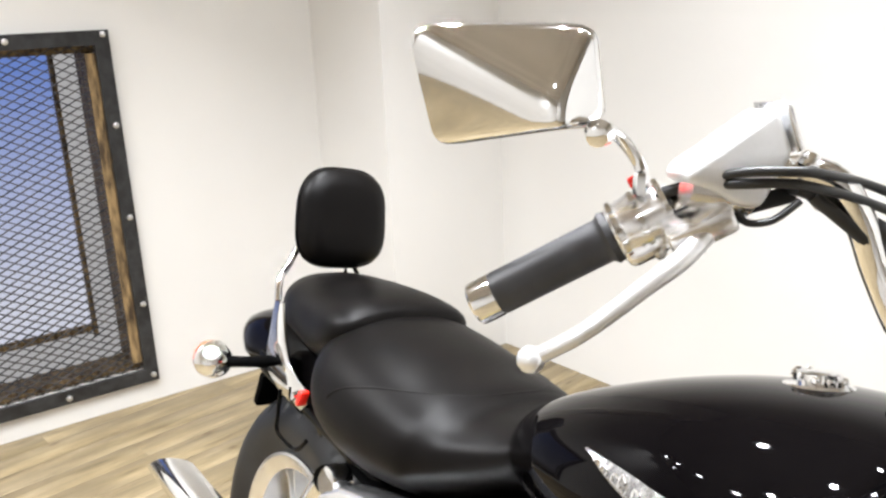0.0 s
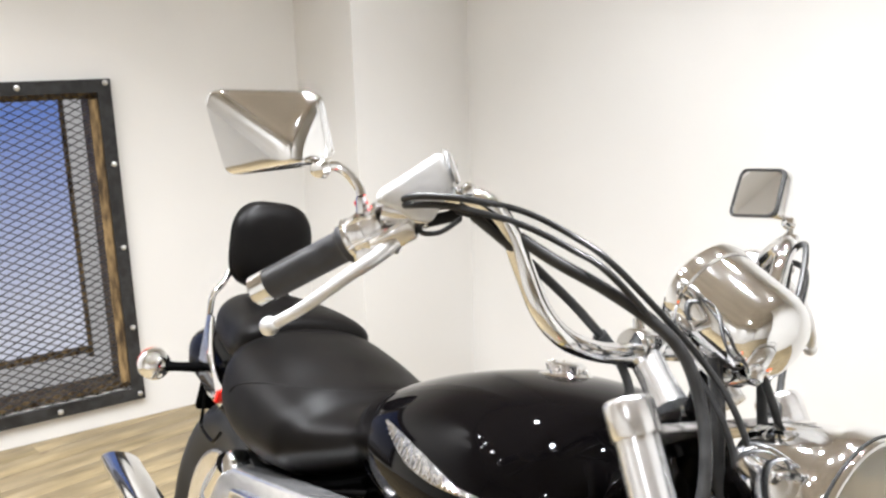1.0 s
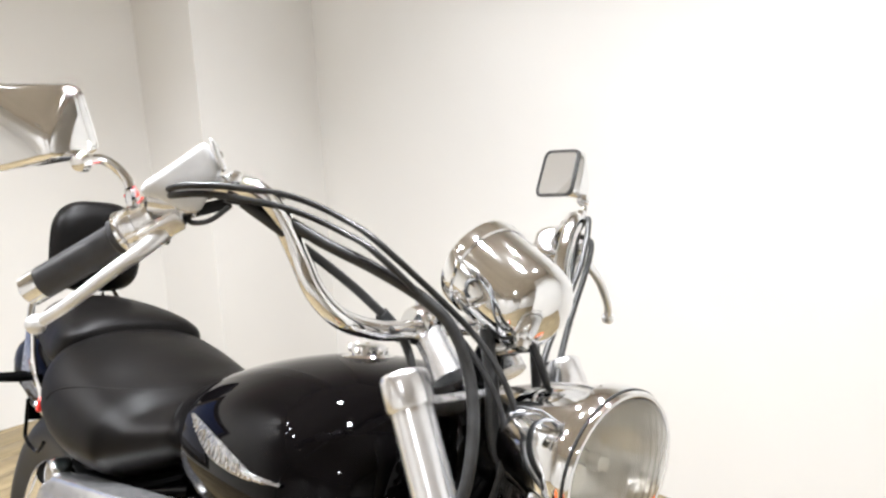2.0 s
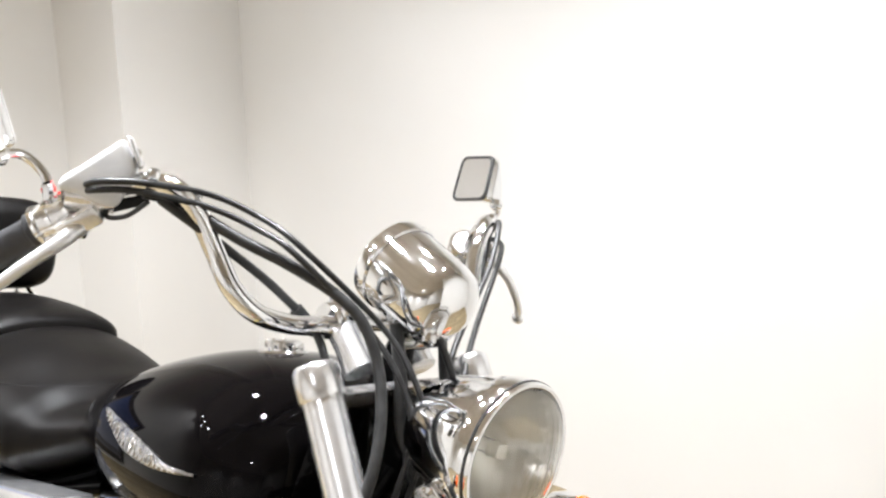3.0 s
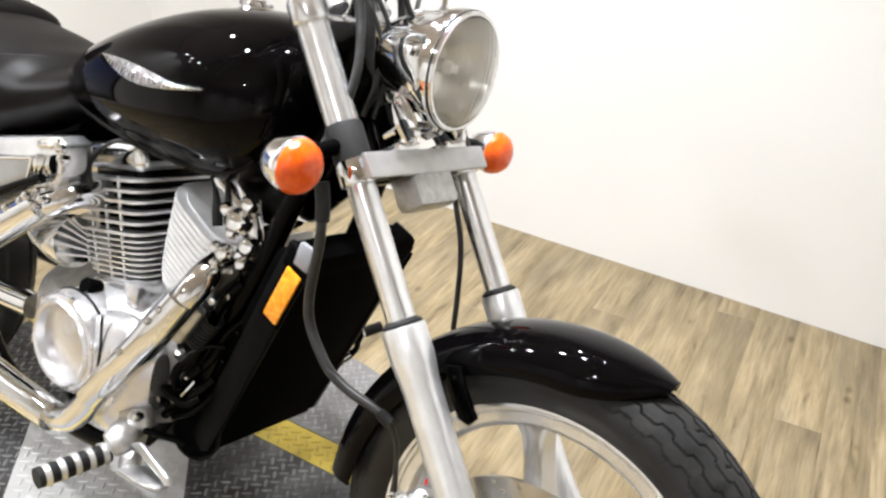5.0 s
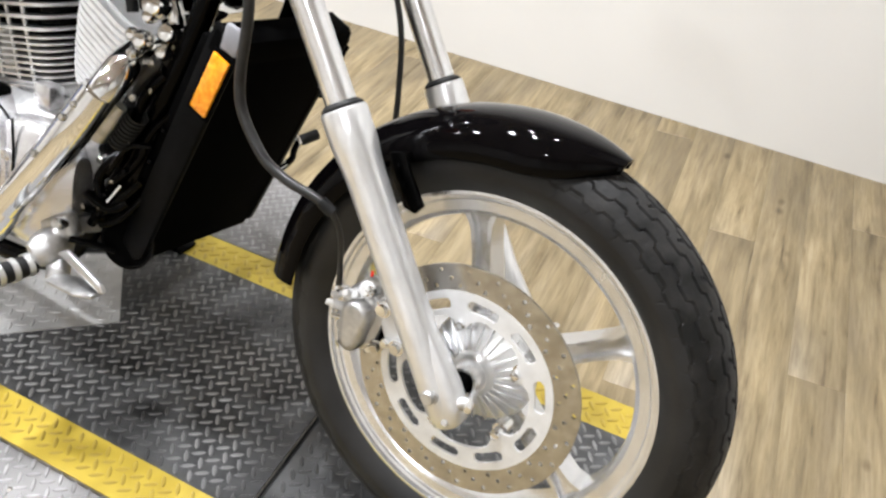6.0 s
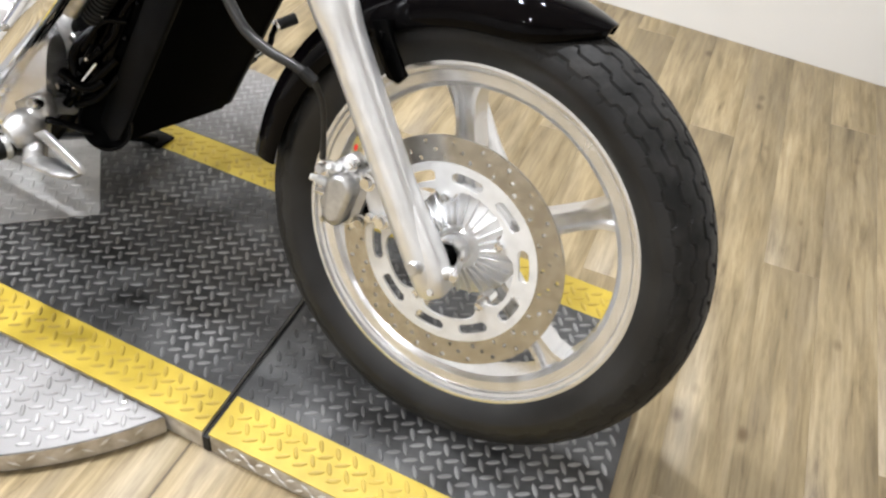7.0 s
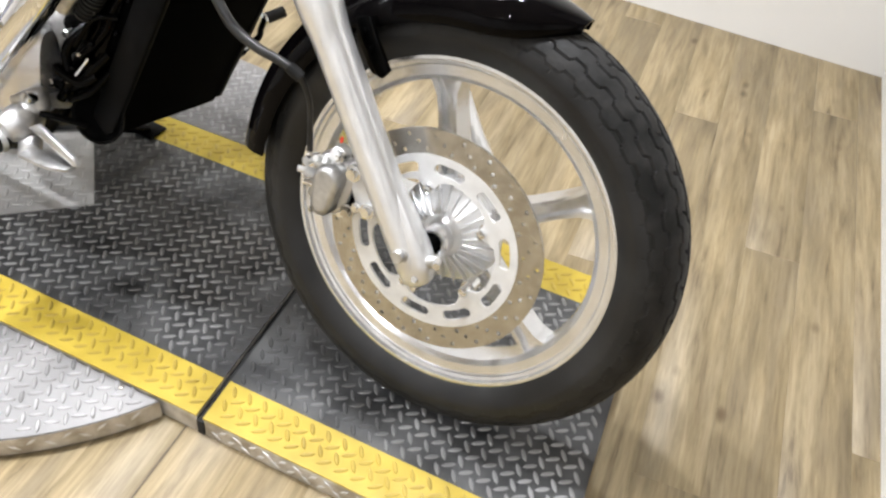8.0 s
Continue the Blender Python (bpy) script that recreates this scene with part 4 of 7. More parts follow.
for side in (-1, 1):
    part("headlight_ear", prism([(-0.362, 0.945), (-0.350, 0.950), (-0.322, 0.930), (-0.304, 0.905), (-0.300, 0.888), (-0.314, 0.880), (-0.338, 0.893), (-0.356, 0.915)], 0.0, 0.007, side_plane(side * 0.058 + 0.0035), 0.0025), CHROME, headlight, "chrome headlight ear")
    part("ear_bolt", lathe([(0.0, 0.010), (0.006, 0.010), (0.008, 0.007), (0.008, 0.0)], (-0.310, side * 0.060, 0.900), (0, side, 0), 12), CHROME, headlight)
    part("ear_foot", block((0.050, 0.050, 0.012), Matrix.Translation((-0.335, side * 0.060, 0.868)) @ Matrix.Rotation(radians(-33), 4, "Y"), 0.004), CHROME, headlight)
    part("ear_bolt", lathe([(0.0, 0.012), (0.007, 0.012), (0.009, 0.008), (0.009, 0.0)], (-0.352, side * 0.061, 0.940), (0, side, 0), 12), CHROME, headlight)
part("headlight_bracket", block((0.05, 0.10, 0.012), Matrix.Translation((-0.352, 0, 0.893)) @ Matrix.Rotation(radians(-33), 4, "Y"), 0.004), CHROME, headlight, "chromed headlight bracket")
part("bracket_arm", tube([(-0.335, 0, 0.895), (-0.318, 0, 0.905), (-0.31, 0, 0.925)], 0.013, 12), CHROME, headlight)

# ---- speedometer
SC = Vector((-0.508, 0.0, 1.160))
SAX = Vector((math.cos(radians(22)), 0, -math.sin(radians(22))))
speedo = part("speedometer", lathe([(0.0, 0.116), (0.024, 0.114), (0.042, 0.106), (0.050, 0.096), (0.0535, 0.082), (0.055, 0.030), (0.055, 0.004), (0.054, 0.004), (0.054, 0.02), (0.0, 0.02)], SC, SAX, 56), CHROME, bike, "chrome speedometer housing on the handlebar clamp")
part("bezel", lathe([(0.0555, 0.012), (0.0575, 0.010), (0.0580, 0.0), (0.0570, -0.008), (0.0545, -0.009), (0.0535, -0.003), (0.0545, 0.010)], SC, SAX, 56, closed=True), CHROME, speedo)
part("dial", lathe([(0.0, 0.0015), (0.054, 0.0015), (0.054, 0.004), (0.0, 0.004)], SC, SAX, 40), WHITE, speedo)
part("dial_glass", lathe([(0.0, -0.005), (0.03, -0.0045), (0.054, -0.002), (0.054, 0.0), (0.0, -0.003)], SC, SAX, 40), GLASS, speedo)
part("reset_knob", lathe([(0.0, 0.012), (0.006, 0.0115), (0.0085, 0.008), (0.0085, 0.002), (0.011, 0.0), (0.011, -0.012)], SC + SAX * 0.098 + Vector((0, -0.022, -0.030)), (0.5, -0.6, -0.6), 18), CHROME, speedo)
part("speedo_bracket", tube([SC + SAX * 0.06 + Vector((0, 0, -0.05)), (-0.478, 0, 1.075), (-0.485, 0, 1.03)], [0.020, 0.016, 0.022], 12, 4), FRAMEBLACK, speedo)
part("bracket_plate", block((0.05, 0.075, 0.012), Matrix.Translation(SC + SAX * 0.045 + Vector((0, 0, -0.058))) @ Matrix.Rotation(radians(22), 4, "Y"), 0.004), CHROME, speedo)

# ---- handlebar
def bar_pts(side):
    return [(-0.545, side * 0.0, 1.082), (-0.541, side * 0.05, 1.081), (-0.538, side * 0.09, 1.080), (-0.537, side * 0.13, 1.083), (-0.540, side * 0.173, 1.095), (-0.552, side * 0.200, 1.120), (-0.570, side * 0.215, 1.157),
            (-0.582, side * 0.235, 1.195), (-0.596, side * 0.262, 1.220), (-0.632, side * 0.296, 1.214), (-0.672, side * 0.321, 1.185), (-0.716, side * 0.348, 1.148), (-0.775, side * 0.403, 1.088)]


handlebar = part("handlebar", tube(spline(bar_pts(-1), 6)[::-1] + spline(bar_pts(1), 6)[1:], 0.0116, 18), CHROME, bike, "tall chromed cruiser handlebar")
for side in (-1, 1):
    base, top = tcz + Vector((-0.015, side * 0.050, 0.0)), Vector((-0.543, side * 0.052, 1.085))
    part("riser", tube([base, base.lerp(top, 0.5), top], [0.021, 0.018, 0.019], 18), TUBE, handlebar, "chromed bar riser")
    part("riser_cap", lathe([(0.0, -0.019), (0.020, -0.019), (0.0225, -0.015), (0.0225, 0.015), (0.020, 0.019), (0.0, 0.019)], top, (0, 1, 0), 24), CHROME, handlebar)
    part("riser_bolt", lathe([(0.0, 0.034), (0.006, 0.034), (0.007, 0.02)], top, (-0.35, 0, 0.94), 12), CHROME, handlebar)
    gi, ge = Vector((-0.712, side * 0.346, 1.151)), Vector((-0.776, side * 0.404, 1.087))
    d = (ge - gi).normalized()
    L = (ge - gi).length
    grip_prof = [(0.0128, -0.002), (0.021, -0.002), (0.0215, 0.003), (0.0185, 0.006)]
    for k in range(22):
        grip_prof += [(0.0178, 0.008 + (L - 0.016) * k / 22), (0.0182, 0.010 + (L - 0.016) * k / 22)]
    grip_prof += [(0.0175, L - 0.006), (0.013, L - 0.006)]
    part("grip", lathe(grip_prof, gi, d, 28), GRIP, handlebar, "black ribbed rubber grip")
    part("bar_end", lathe([(0.0, L + 0.016), (0.014, L + 0.016), (0.0178, L + 0.013), (0.0182, L + 0.003), (0.0182, L - 0.006), (0.0, L - 0.006)], gi, d, 28), CHROME, handlebar, "chrome bar end cap")
    # switch housing
    sc = gi - d * 0.026
    sw = part("switch_housing", lathe([(0.0, -0.026), (0.019, -0.026), (0.023, -0.022), (0.0245, 0.0), (0.023, 0.020), (0.019, 0.025), (0.0, 0.025)], sc, d, 24), BRUSHED, handlebar, "polished switch housing")
    part("switch_pod", block((0.036, 0.030, 0.030), basis(sc + Vector((0.005, 0, -0.014)), d, (0, 0, 1)), 0.007, 3), BRUSHED, handlebar)
    if side < 0:
        part("kill_switch", block((0.013, 0.010, 0.009), basis(Vector((-0.698, -0.345, 1.197)), d, (0, 0, 1)), 0.002), RED, sw, "red stop switch")
    for off, up in ((-0.014, 0.010), (0.016, -0.004), (0.0, -0.02)):
        part("screw", lathe([(0.0, 0.004), (0.005, 0.003), (0.006, 0.0)], sc + d * off + Vector((0.022, 0, up)), (1, 0, 0), 8), STEEL, sw)
    for off in (-0.021, 0.0, 0.018):
        part("housing_rib", lathe([(0.0222, -0.003), (0.0256, -0.002), (0.0256, 0.002), (0.0222, 0.003)], sc + d * off, d, 28, closed=True), CHROME, sw)
    part("cable_elbow", tube([sc + Vector((0.016, 0, 0.004)), sc + Vector((0.030, side * -0.004, 0.018)), sc + Vector((0.045, side * -0.004, 0.030))], [0.007, 0.006, 0.005], 10, 4), CHROME, sw)
    # lever with its clamp
    piv = Vector((-0.640, side * 0.330, 1.168))
    tip = Vector((-0.693, -0.430, 1.062)) if side < 0 else Vector((-0.629, 0.420, 1.067))
    mid = piv.lerp(tip, 0.45) + Vector((0.016, 0, 0.006))
    lever = part("lever", tube([piv, piv.lerp(mid, 0.5) + Vector((0.004, 0, 0)), mid, mid.lerp(tip, 0.6) + Vector((0.006, 0, 0.0)), tip], [0.0095, 0.0078, 0.0070, 0.0064, 0.0062], 14, 5), SATIN, handlebar, "satin aluminium lever with a ball end")
    part("ball_end", lathe([(0.0, 0.0105), (0.0055, 0.009), (0.0095, 0.0045), (0.0105, 0.0), (0.0095, -0.0045), (0.0055, -0.009), (0.0, -0.0105)], tip, (0, 0, 1), 20), SATIN, lever)
    part("lever_clamp", block((0.050, 0.030, 0.022), basis(piv + Vector((-0.006, 0, 0.004)), d, (0.4, 0, 0.9)), 0.005, 2), BRUSHED, handlebar)
    part("lever_pivot", lathe([(0.0, 0.014), (0.007, 0.014), (0.008, 0.011), (0.008, -0.012), (0.0, -0.012)], piv, (0.4, 0, 0.9), 12), CHROME, lever)
    if side < 0:
        # a tapered cup that leans forward, so that its lid looks ahead and up
        rm = basis(Vector((-0.640, -0.318, 1.220)), (0.4827, 0.8758, 0.0), (0.8755, -0.4825, 0.0))
        res = part("brake_reservoir", prism([(0.019, 0.043), (0.037, 0.013), (0.021, -0.029), (0.004, -0.030), (-0.020, -0.020), (-0.038, -0.018), (-0.036, -0.006), (-0.019, 0.008)], -0.024, 0.022, rm, 0.006, 4), SILVER, handlebar, "satin silver brake fluid reservoir")
        part("reservoir_lid", prism([(0.0215, 0.0470), (0.0275, 0.0450), (0.0430, 0.0170), (0.0385, 0.0120)], -0.026, 0.024, rm, 0.0026, 3), TUBE, res, "chromed lid plate")
        for dz in (-0.018, 0.016):
            part("lid_screw", lathe([(0.0, 0.002), (0.003, 0.0015), (0.004, 0.0)], rm @ Vector((0.0352, 0.0310, dz)), rm.to_3x3() @ Vector((0.87, 0.48, 0)), 8), STEEL, res)
        part("master_cylinder", tube([rm @ Vector((-0.030, -0.022, 0.004)), rm @ Vector((0.018, -0.024, 0.004))], 0.013, 16), BRUSHED, res)
        part("hose_union", tube([rm @ Vector((0.014, -0.030, 0.006)), rm @ Vector((0.050, -0.016, 0.004))], 0.0065, 10), RUBBER, res, "black rubber hose boot")
    # bar clamp near the bend
    bp = Vector((-0.606, side * 0.280, 1.222))
    part("cable_clip", lathe([(0.0, 0.010), (0.005, 0.010), (0.007, 0.007), (0.008, 0.0)], bp + Vector((0.004, 0, 0.004)), (0.3, 0, 0.95), 10), CHROME, handlebar)
    # mirror
    if side < 0:
        tl, tr, bl, br = Vector((-0.818, -0.493, 1.286)), Vector((-0.709, -0.402, 1.304)), Vector((-0.823, -0.440, 1.204)), Vector((-0.700, -0.388, 1.232))
    else:
        tl, tr, bl, br = Vector((-0.8402, 0.4674, 1.3279)), Vector((-0.7029, 0.3922, 1.3306)), Vector((-0.8285, 0.438, 1.2434)), Vector((-0.6865, 0.365, 1.2533))
    c4 = [tl, tr, br, bl]
    nrm = ((tr - bl).cross(tl - br)).normalized()
    if nrm.x < 0:
        nrm = -nrm
    cen = (tl + tr + br + bl) / 4
    c4 = [q - nrm * (q - cen).dot(nrm) for q in c4]

    def corner_ring(scale, off, soft=0.17, npc=6):
        out = []
        for i in range(4):
            p, a, b = c4[i], c4[i - 1], c4[(i + 1) % 4]
            pa, pb = p.lerp(a, soft), p.lerp(b, soft)
            for k in range(npc + 1):
                t = k / npc
                q = pa * (1 - t) ** 2 + p * 2 * t * (1 - t) + pb * t * t
                out.append(cen + (q - cen) * scale + nrm * off)
        return out
    # the shell rises from the rim to a blunt peak near the stem, with creases between its faces
    peak = tl * 0.055 + tr * 0.245 + br * 0.575 + bl * 0.125
    peak = peak - nrm * (peak - cen).dot(nrm)
    rise = 0.034
    slopes = []
    for i4 in range(4):
        e0, e1 = c4[i4], c4[(i4 + 1) % 4]
        inward = nrm.cross(e1 - e0).normalized()
        if inward.dot(cen - e0) < 0:
            inward = -inward
        slopes.append((e0, inward, rise / inward.dot(peak - e0) * (2.2 if i4 == 2 else 1.0)))

    def shell(q):
        hs = [max(0.0, w.dot(q - o4)) * g for o4, w, g in slopes]
        lift = -0.0055 * math.log(sum(math.exp(-h4 / 0.0055) for h4 in hs))
        return q + nrm * (0.0015 + max(0.0, lift + 0.0055))
    rim_line = []
    base_ring = corner_ring(1.0, 0.0)
    for a4, b4 in zip(base_ring, base_ring[1:] + base_ring[:1]):
        steps = max(1, round((b4 - a4).length / 0.006))
        rim_line += [a4.lerp(b4, k / steps) for k in range(steps)]
    shell_rings = [[q - nrm * 0.004 for q in rim_line], list(rim_line)]
    for lam in (0.985, 0.95, 0.9, 0.84, 0.77, 0.7, 0.62, 0.54, 0.46, 0.38, 0.30, 0.22, 0.14, 0.07, 0.02):
        shell_rings.append([shell(peak + (q - peak) * lam) for q in rim_line])
    mirror = part("mirror", loft(shell_rings, True), CHROME, handlebar, "chrome-backed rear-view mirror", 60)
    part("mirror_glass", loft([corner_ring(0.89, -0.0045), corner_ring(0.89, -0.0062)], True), MIRROR, mirror)
    part("mirror_trim", loft([corner_ring(0.885, -0.0035), corner_ring(1.005, -0.0035), corner_ring(1.005, -0.0065), corner_ring(0.96, -0.0085), corner_ring(0.885, -0.0070), corner_ring(0.885, -0.0035)], False), CHROME if side < 0 else HOSE, mirror)
    root = Vector((-0.690, -0.350, 1.205)) if side < 0 else Vector((-0.676, 0.342, 1.196))
    stem = [root, Vector((-0.694, -0.353, 1.213)), Vector((-0.700, -0.363, 1.224)), Vector((-0.702, -0.378, 1.231)), br + nrm * 0.012] if side < 0 else [root, root + Vector((0.0, 0.006, 0.018)), br.lerp(root, 0.35) + nrm * 0.02 + Vector((0, 0.004, 0.004)), br + nrm * 0.016]
    part("mirror_stem", tube(stem, 0.0052, 12, 6), CHROME, mirror)
    part("stem_nut", lathe([(0.0, 0.004), (0.005, 0.003), (0.006, 0.0), (0.006, -0.014), (0.0, -0.014)], root + Vector((0, 0, -0.004)), (0, side * 0.2, 1), 6), CHROME, mirror)
    part("stem_joint", lathe([(0.0, 0.011), (0.008, 0.008), (0.011, 0.0), (0.008, -0.008), (0.0, -0.011)], br + nrm * 0.016, nrm, 14), CHROME, mirror)

# ---- cables and hoses
def cable(name, pts, r, label="", mat=HOSE):
    return part(name, tube(pts, r, 10, 8), mat, handlebar, label)


cable("throttle_cable", [(-0.695, -0.345, 1.184), (-0.672, -0.331, 1.196), (-0.640, -0.336, 1.207), (-0.612, -0.336, 1.215), (-0.594, -0.321, 1.219), (-0.582, -0.296, 1.221), (-0.578, -0.225, 1.217), (-0.545, -0.180, 1.200), (-0.497, -0.161, 1.178), (-0.450, -0.072, 1.102), (-0.406, -0.050, 1.050), (-0.385, -0.04, 0.99), (-0.40, -0.04, 0.90)], 0.0036, "black throttle cable")
cable("throttle_cable", [(-0.695, -0.343, 1.176), (-0.672, -0.337, 1.192), (-0.640, -0.335, 1.202), (-0.612, -0.334, 1.207), (-0.594, -0.319, 1.211), (-0.582, -0.294, 1.211), (-0.572, -0.230, 1.204), (-0.540, -0.184, 1.187), (-0.492, -0.167, 1.168), (-0.455, -0.080, 1.092), (-0.414, -0.058, 1.040), (-0.395, -0.05, 0.985), (-0.41, -0.05, 0.90)], 0.0036)
cable("brake_hose", [(-0.606, -0.286, 1.210), (-0.595, -0.250, 1.203), (-0.548, -0.200, 1.174), (-0.508, -0.160, 1.154), (-0.472, -0.120, 1.129), (-0.445, -0.100, 1.103), (-0.421, -0.090, 1.057), (-0.396, -0.100, 1.005), (-0.384, -0.115, 0.950), (-0.39, -0.13, 0.90), (-0.40, -0.150, 0.84)], 0.0066, "black rubber brake hose")
cable("wiring_loom", [(-0.600, -0.270, 1.205), (-0.570, -0.222, 1.172), (-0.566, -0.160, 1.136), (-0.560, -0.120, 1.108), (-0.551, -0.082, 1.075), (-0.523, -0.080, 1.043), (-0.51, -0.08, 0.99)], 0.0052)
part("loom_sleeve", tube([(-0.558, -0.105, 1.096), (-0.549, -0.078, 1.070)], 0.0085, 12), RUBBER, handlebar)
for q in ((-0.622, -0.215, 1.214), (-0.612, -0.232, 1.200)):
    part("cable_tie", tube([Vector(q) + Vector((0.003, -0.003, 0)), Vector(q) - Vector((0.003, -0.003, 0))], 0.0072, 12), STEEL, handlebar)
cable("lever_wire", [(-0.632, -0.312, 1.190), (-0.620, -0.314, 1.180), (-0.608, -0.300, 1.184), (-0.600, -0.284, 1.200)], 0.0028)
cable("clutch_cable", [(-0.640, 0.318, 1.185), (-0.600, 0.285, 1.215), (-0.562, 0.250, 1.222), (-0.530, 0.205, 1.165), (-0.495, 0.13, 1.095), (-0.472, 0.085, 1.045), (-0.44, 0.06, 0.98)], 0.0042)
cable("clutch_cable", [(-0.655, 0.325, 1.190), (-0.60, 0.300, 1.195), (-0.555, 0.255, 1.175), (-0.505, 0.165, 1.085), (-0.455, 0.095, 1.03), (-0.42, 0.07, 0.97)], 0.0042)
cable("wiring_loom", [(-0.60, 0.276, 1.212), (-0.555, 0.21, 1.13), (-0.53, 0.12, 1.09), (-0.50, 0.06, 1.05)], 0.0055)
cable("steering_hose", [(-0.455, -0.04, 1.10), (-0.44, -0.035, 1.04), (-0.43, -0.03, 0.98), (-0.40, -0.02, 0.92)], 0.008)
cable("steering_hose", [(-0.445, 0.03, 1.09), (-0.43, 0.03, 1.03), (-0.41, 0.03, 0.95)], 0.006)
cable("speedo_cable", [(-0.43, 0.0, 1.10), (-0.40, 0.02, 1.03), (-0.385, 0.05, 0.92), (-0.345, 0.085, 0.85), (-0.310, 0.09, 0.775), (-0.288, 0.09, 0.715), (-0.277, 0.09, 0.64), (-0.268, 0.088, 0.57), (-0.245, 0.086, 0.535)], 0.0045)
part("hose_lower", tube([(-0.362, -0.168, 0.800), (-0.356, -0.167, 0.745), (-0.362, -0.164, 0.664), (-0.354, -0.162, 0.620), (-0.322, -0.160, 0.578), (-0.300, -0.158, 0.5615), (-0.269, -0.156, 0.5505), (-0.239, -0.153, 0.545), (-0.212, -0.149, 0.536), (-0.2017, -0.143, 0.522), (-0.1953, -0.134, 0.497), (-0.194, -0.125, 0.455), (-0.195, -0.118, 0.420)], [0.0072, 0.0072, 0.0072, 0.0072, 0.0072, 0.0072, 0.007, 0.0065, 0.0055, 0.0042, 0.0038, 0.0038, 0.0050], 12, 6), HOSE, bike, "black rubber front brake hose")
part("hose_sleeve", tube([(-0.368, -0.168, 0.822), (-0.360, -0.168, 0.795), (-0.357, -0.167, 0.770)], 0.010, 12), RUBBER, bike)
part("hose_clip", tube([(-0.222, -0.151, 0.541), (-0.205, -0.146, 0.530)], 0.0085, 10), RUBBER, bike)

# ---- turn signals
def signal(c, fwd, stem_to, stem_mat, r=0.037):
    fwd = Vector(fwd).normalized()
    s = part("turn_signal", lathe([(0.0, -0.046), (0.014, -0.045), (0.025, -0.038), (0.033, -0.022), (r, -0.004), (r * 1.02, 0.0), (r * 0.98, 0.003), (0.0, 0.003)], c, fwd, 36), CHROME, bike, "chrome bullet turn signal")
    part("lens", lathe([(0.0, 0.030), (r * 0.35, 0.0292), (r * 0.62, 0.026), (r * 0.85, 0.018), (r * 0.97, 0.008), (r * 0.985, 0.0025), (0.0, 0.0025)], c, fwd, 36), AMBER, s, "amber plastic lens")
    part("stem", tube([Vector(c) - fwd * 0.020, Vector(c).lerp(Vector(stem_to), 0.5) - fwd * 0.012, stem_to], [0.013, 0.0105, 0.0125], 14, 4), stem_mat, s)
    return s


for side in (-1, 1):
    signal((-0.352, side * 0.240, 0.852), (1, 0, -0.05), leg(at_z(0.872), side), PLASTIC)
    signal((-1.776, side * 0.213, 0.712), (-1, 0, 0), (-1.70, side * 0.13, 0.725), PLASTIC, 0.036)
# ---- fuel tank
def section(x, w, top, bot, wide, n=40, square=2.3, low=2.0):
    """A closed cross-section at x: widest at height wide."""
    ring = []
    for k in range(n):
        a = 2 * math.pi * k / n
        c, s = math.cos(a), math.sin(a)
        e = 2.0 / (square if s >= 0 else low)
        y = w * math.copysign(abs(c) ** e, c)
        z = wide + ((top - wide) if s >= 0 else (wide - bot)) * math.copysign(abs(s) ** e, s)
        ring.append(Vector((x, y, z)))
    return ring


def lofted(rows, n=40, steps=4, square=2.3, low=2.0):
    """Sections through rows of (x, half width, top, bottom, widest height), smoothly filled in."""
    keys = np.array(rows, float)
    sp = [spline([tuple(k[[0, i, i]]) for k in keys], steps) for i in (1, 2, 3, 4)]
    rings = [section(sp[0][j].x, max(sp[0][j].y, 0.002), sp[1][j].y, sp[2][j].y, sp[3][j].y, n, square, low) for j in range(len(sp[0]))]
    return loft(rings, True)


TANK = [(-1.085, 0.030, 0.835, 0.790, 0.812), (-1.065, 0.075, 0.855, 0.770, 0.812), (-1.02, 0.118, 0.888, 0.760, 0.822), (-0.95, 0.152, 0.925, 0.750, 0.838), (-0.85, 0.180, 0.968, 0.737, 0.850),
        (-0.75, 0.194, 0.999, 0.730, 0.860), (-0.65, 0.198, 1.014, 0.730, 0.866), (-0.58, 0.192, 1.012, 0.743, 0.870), (-0.53, 0.170, 0.996, 0.780, 0.876), (-0.50, 0.130, 0.972, 0.822, 0.888), (-0.488, 0.06, 0.945, 0.86, 0.90)]
tank = part("fuel_tank", lofted(TANK, 48, 6, 2.25, 2.1), BLACK, bike, "gloss black teardrop fuel tank", 60)
capc = Vector((-0.705, 0.0, 1.003))
cap = part("fuel_cap", lathe([(0.037, -0.012), (0.037, 0.002), (0.034, 0.005), (0.021, 0.005), (0.021, 0.008), (0.025, 0.009), (0.025, 0.016), (0.020, 0.019), (0.0, 0.019)], capc, (-0.2, 0, 1), 40), CHROME, tank, "chrome fuel filler cap")
for k in range(10):
    a = 2 * math.pi * k / 10
    part("cap_knurl", block((0.006, 0.008, 0.008), Matrix.Translation(capc + Vector((0.025 * math.cos(a), 0.025 * math.sin(a), 0.0125))) @ Matrix.Rotation(a, 4, "Z"), 0.002, 1), CHROME, cap)
def on_tank(x, z, side=-1, lift=0.0):
    """The tank's skin at (x, z)."""
    k = np.array(TANK)
    w, top, bot, wide = (float(np.interp(x, k[:, 0], k[:, i])) for i in (1, 2, 3, 4))
    s = (z - wide) / ((top - wide) if z >= wide else (wide - bot))
    e = 2.25 if z >= wide else 2.1
    return Vector((x, side * (w * max(0.0, 1 - min(abs(s), 0.999) ** e) ** (1 / e) + lift), z))


def tank_row(x, i):
    k = np.array(TANK)
    return float(np.interp(x, k[:, 0], k[:, i]))


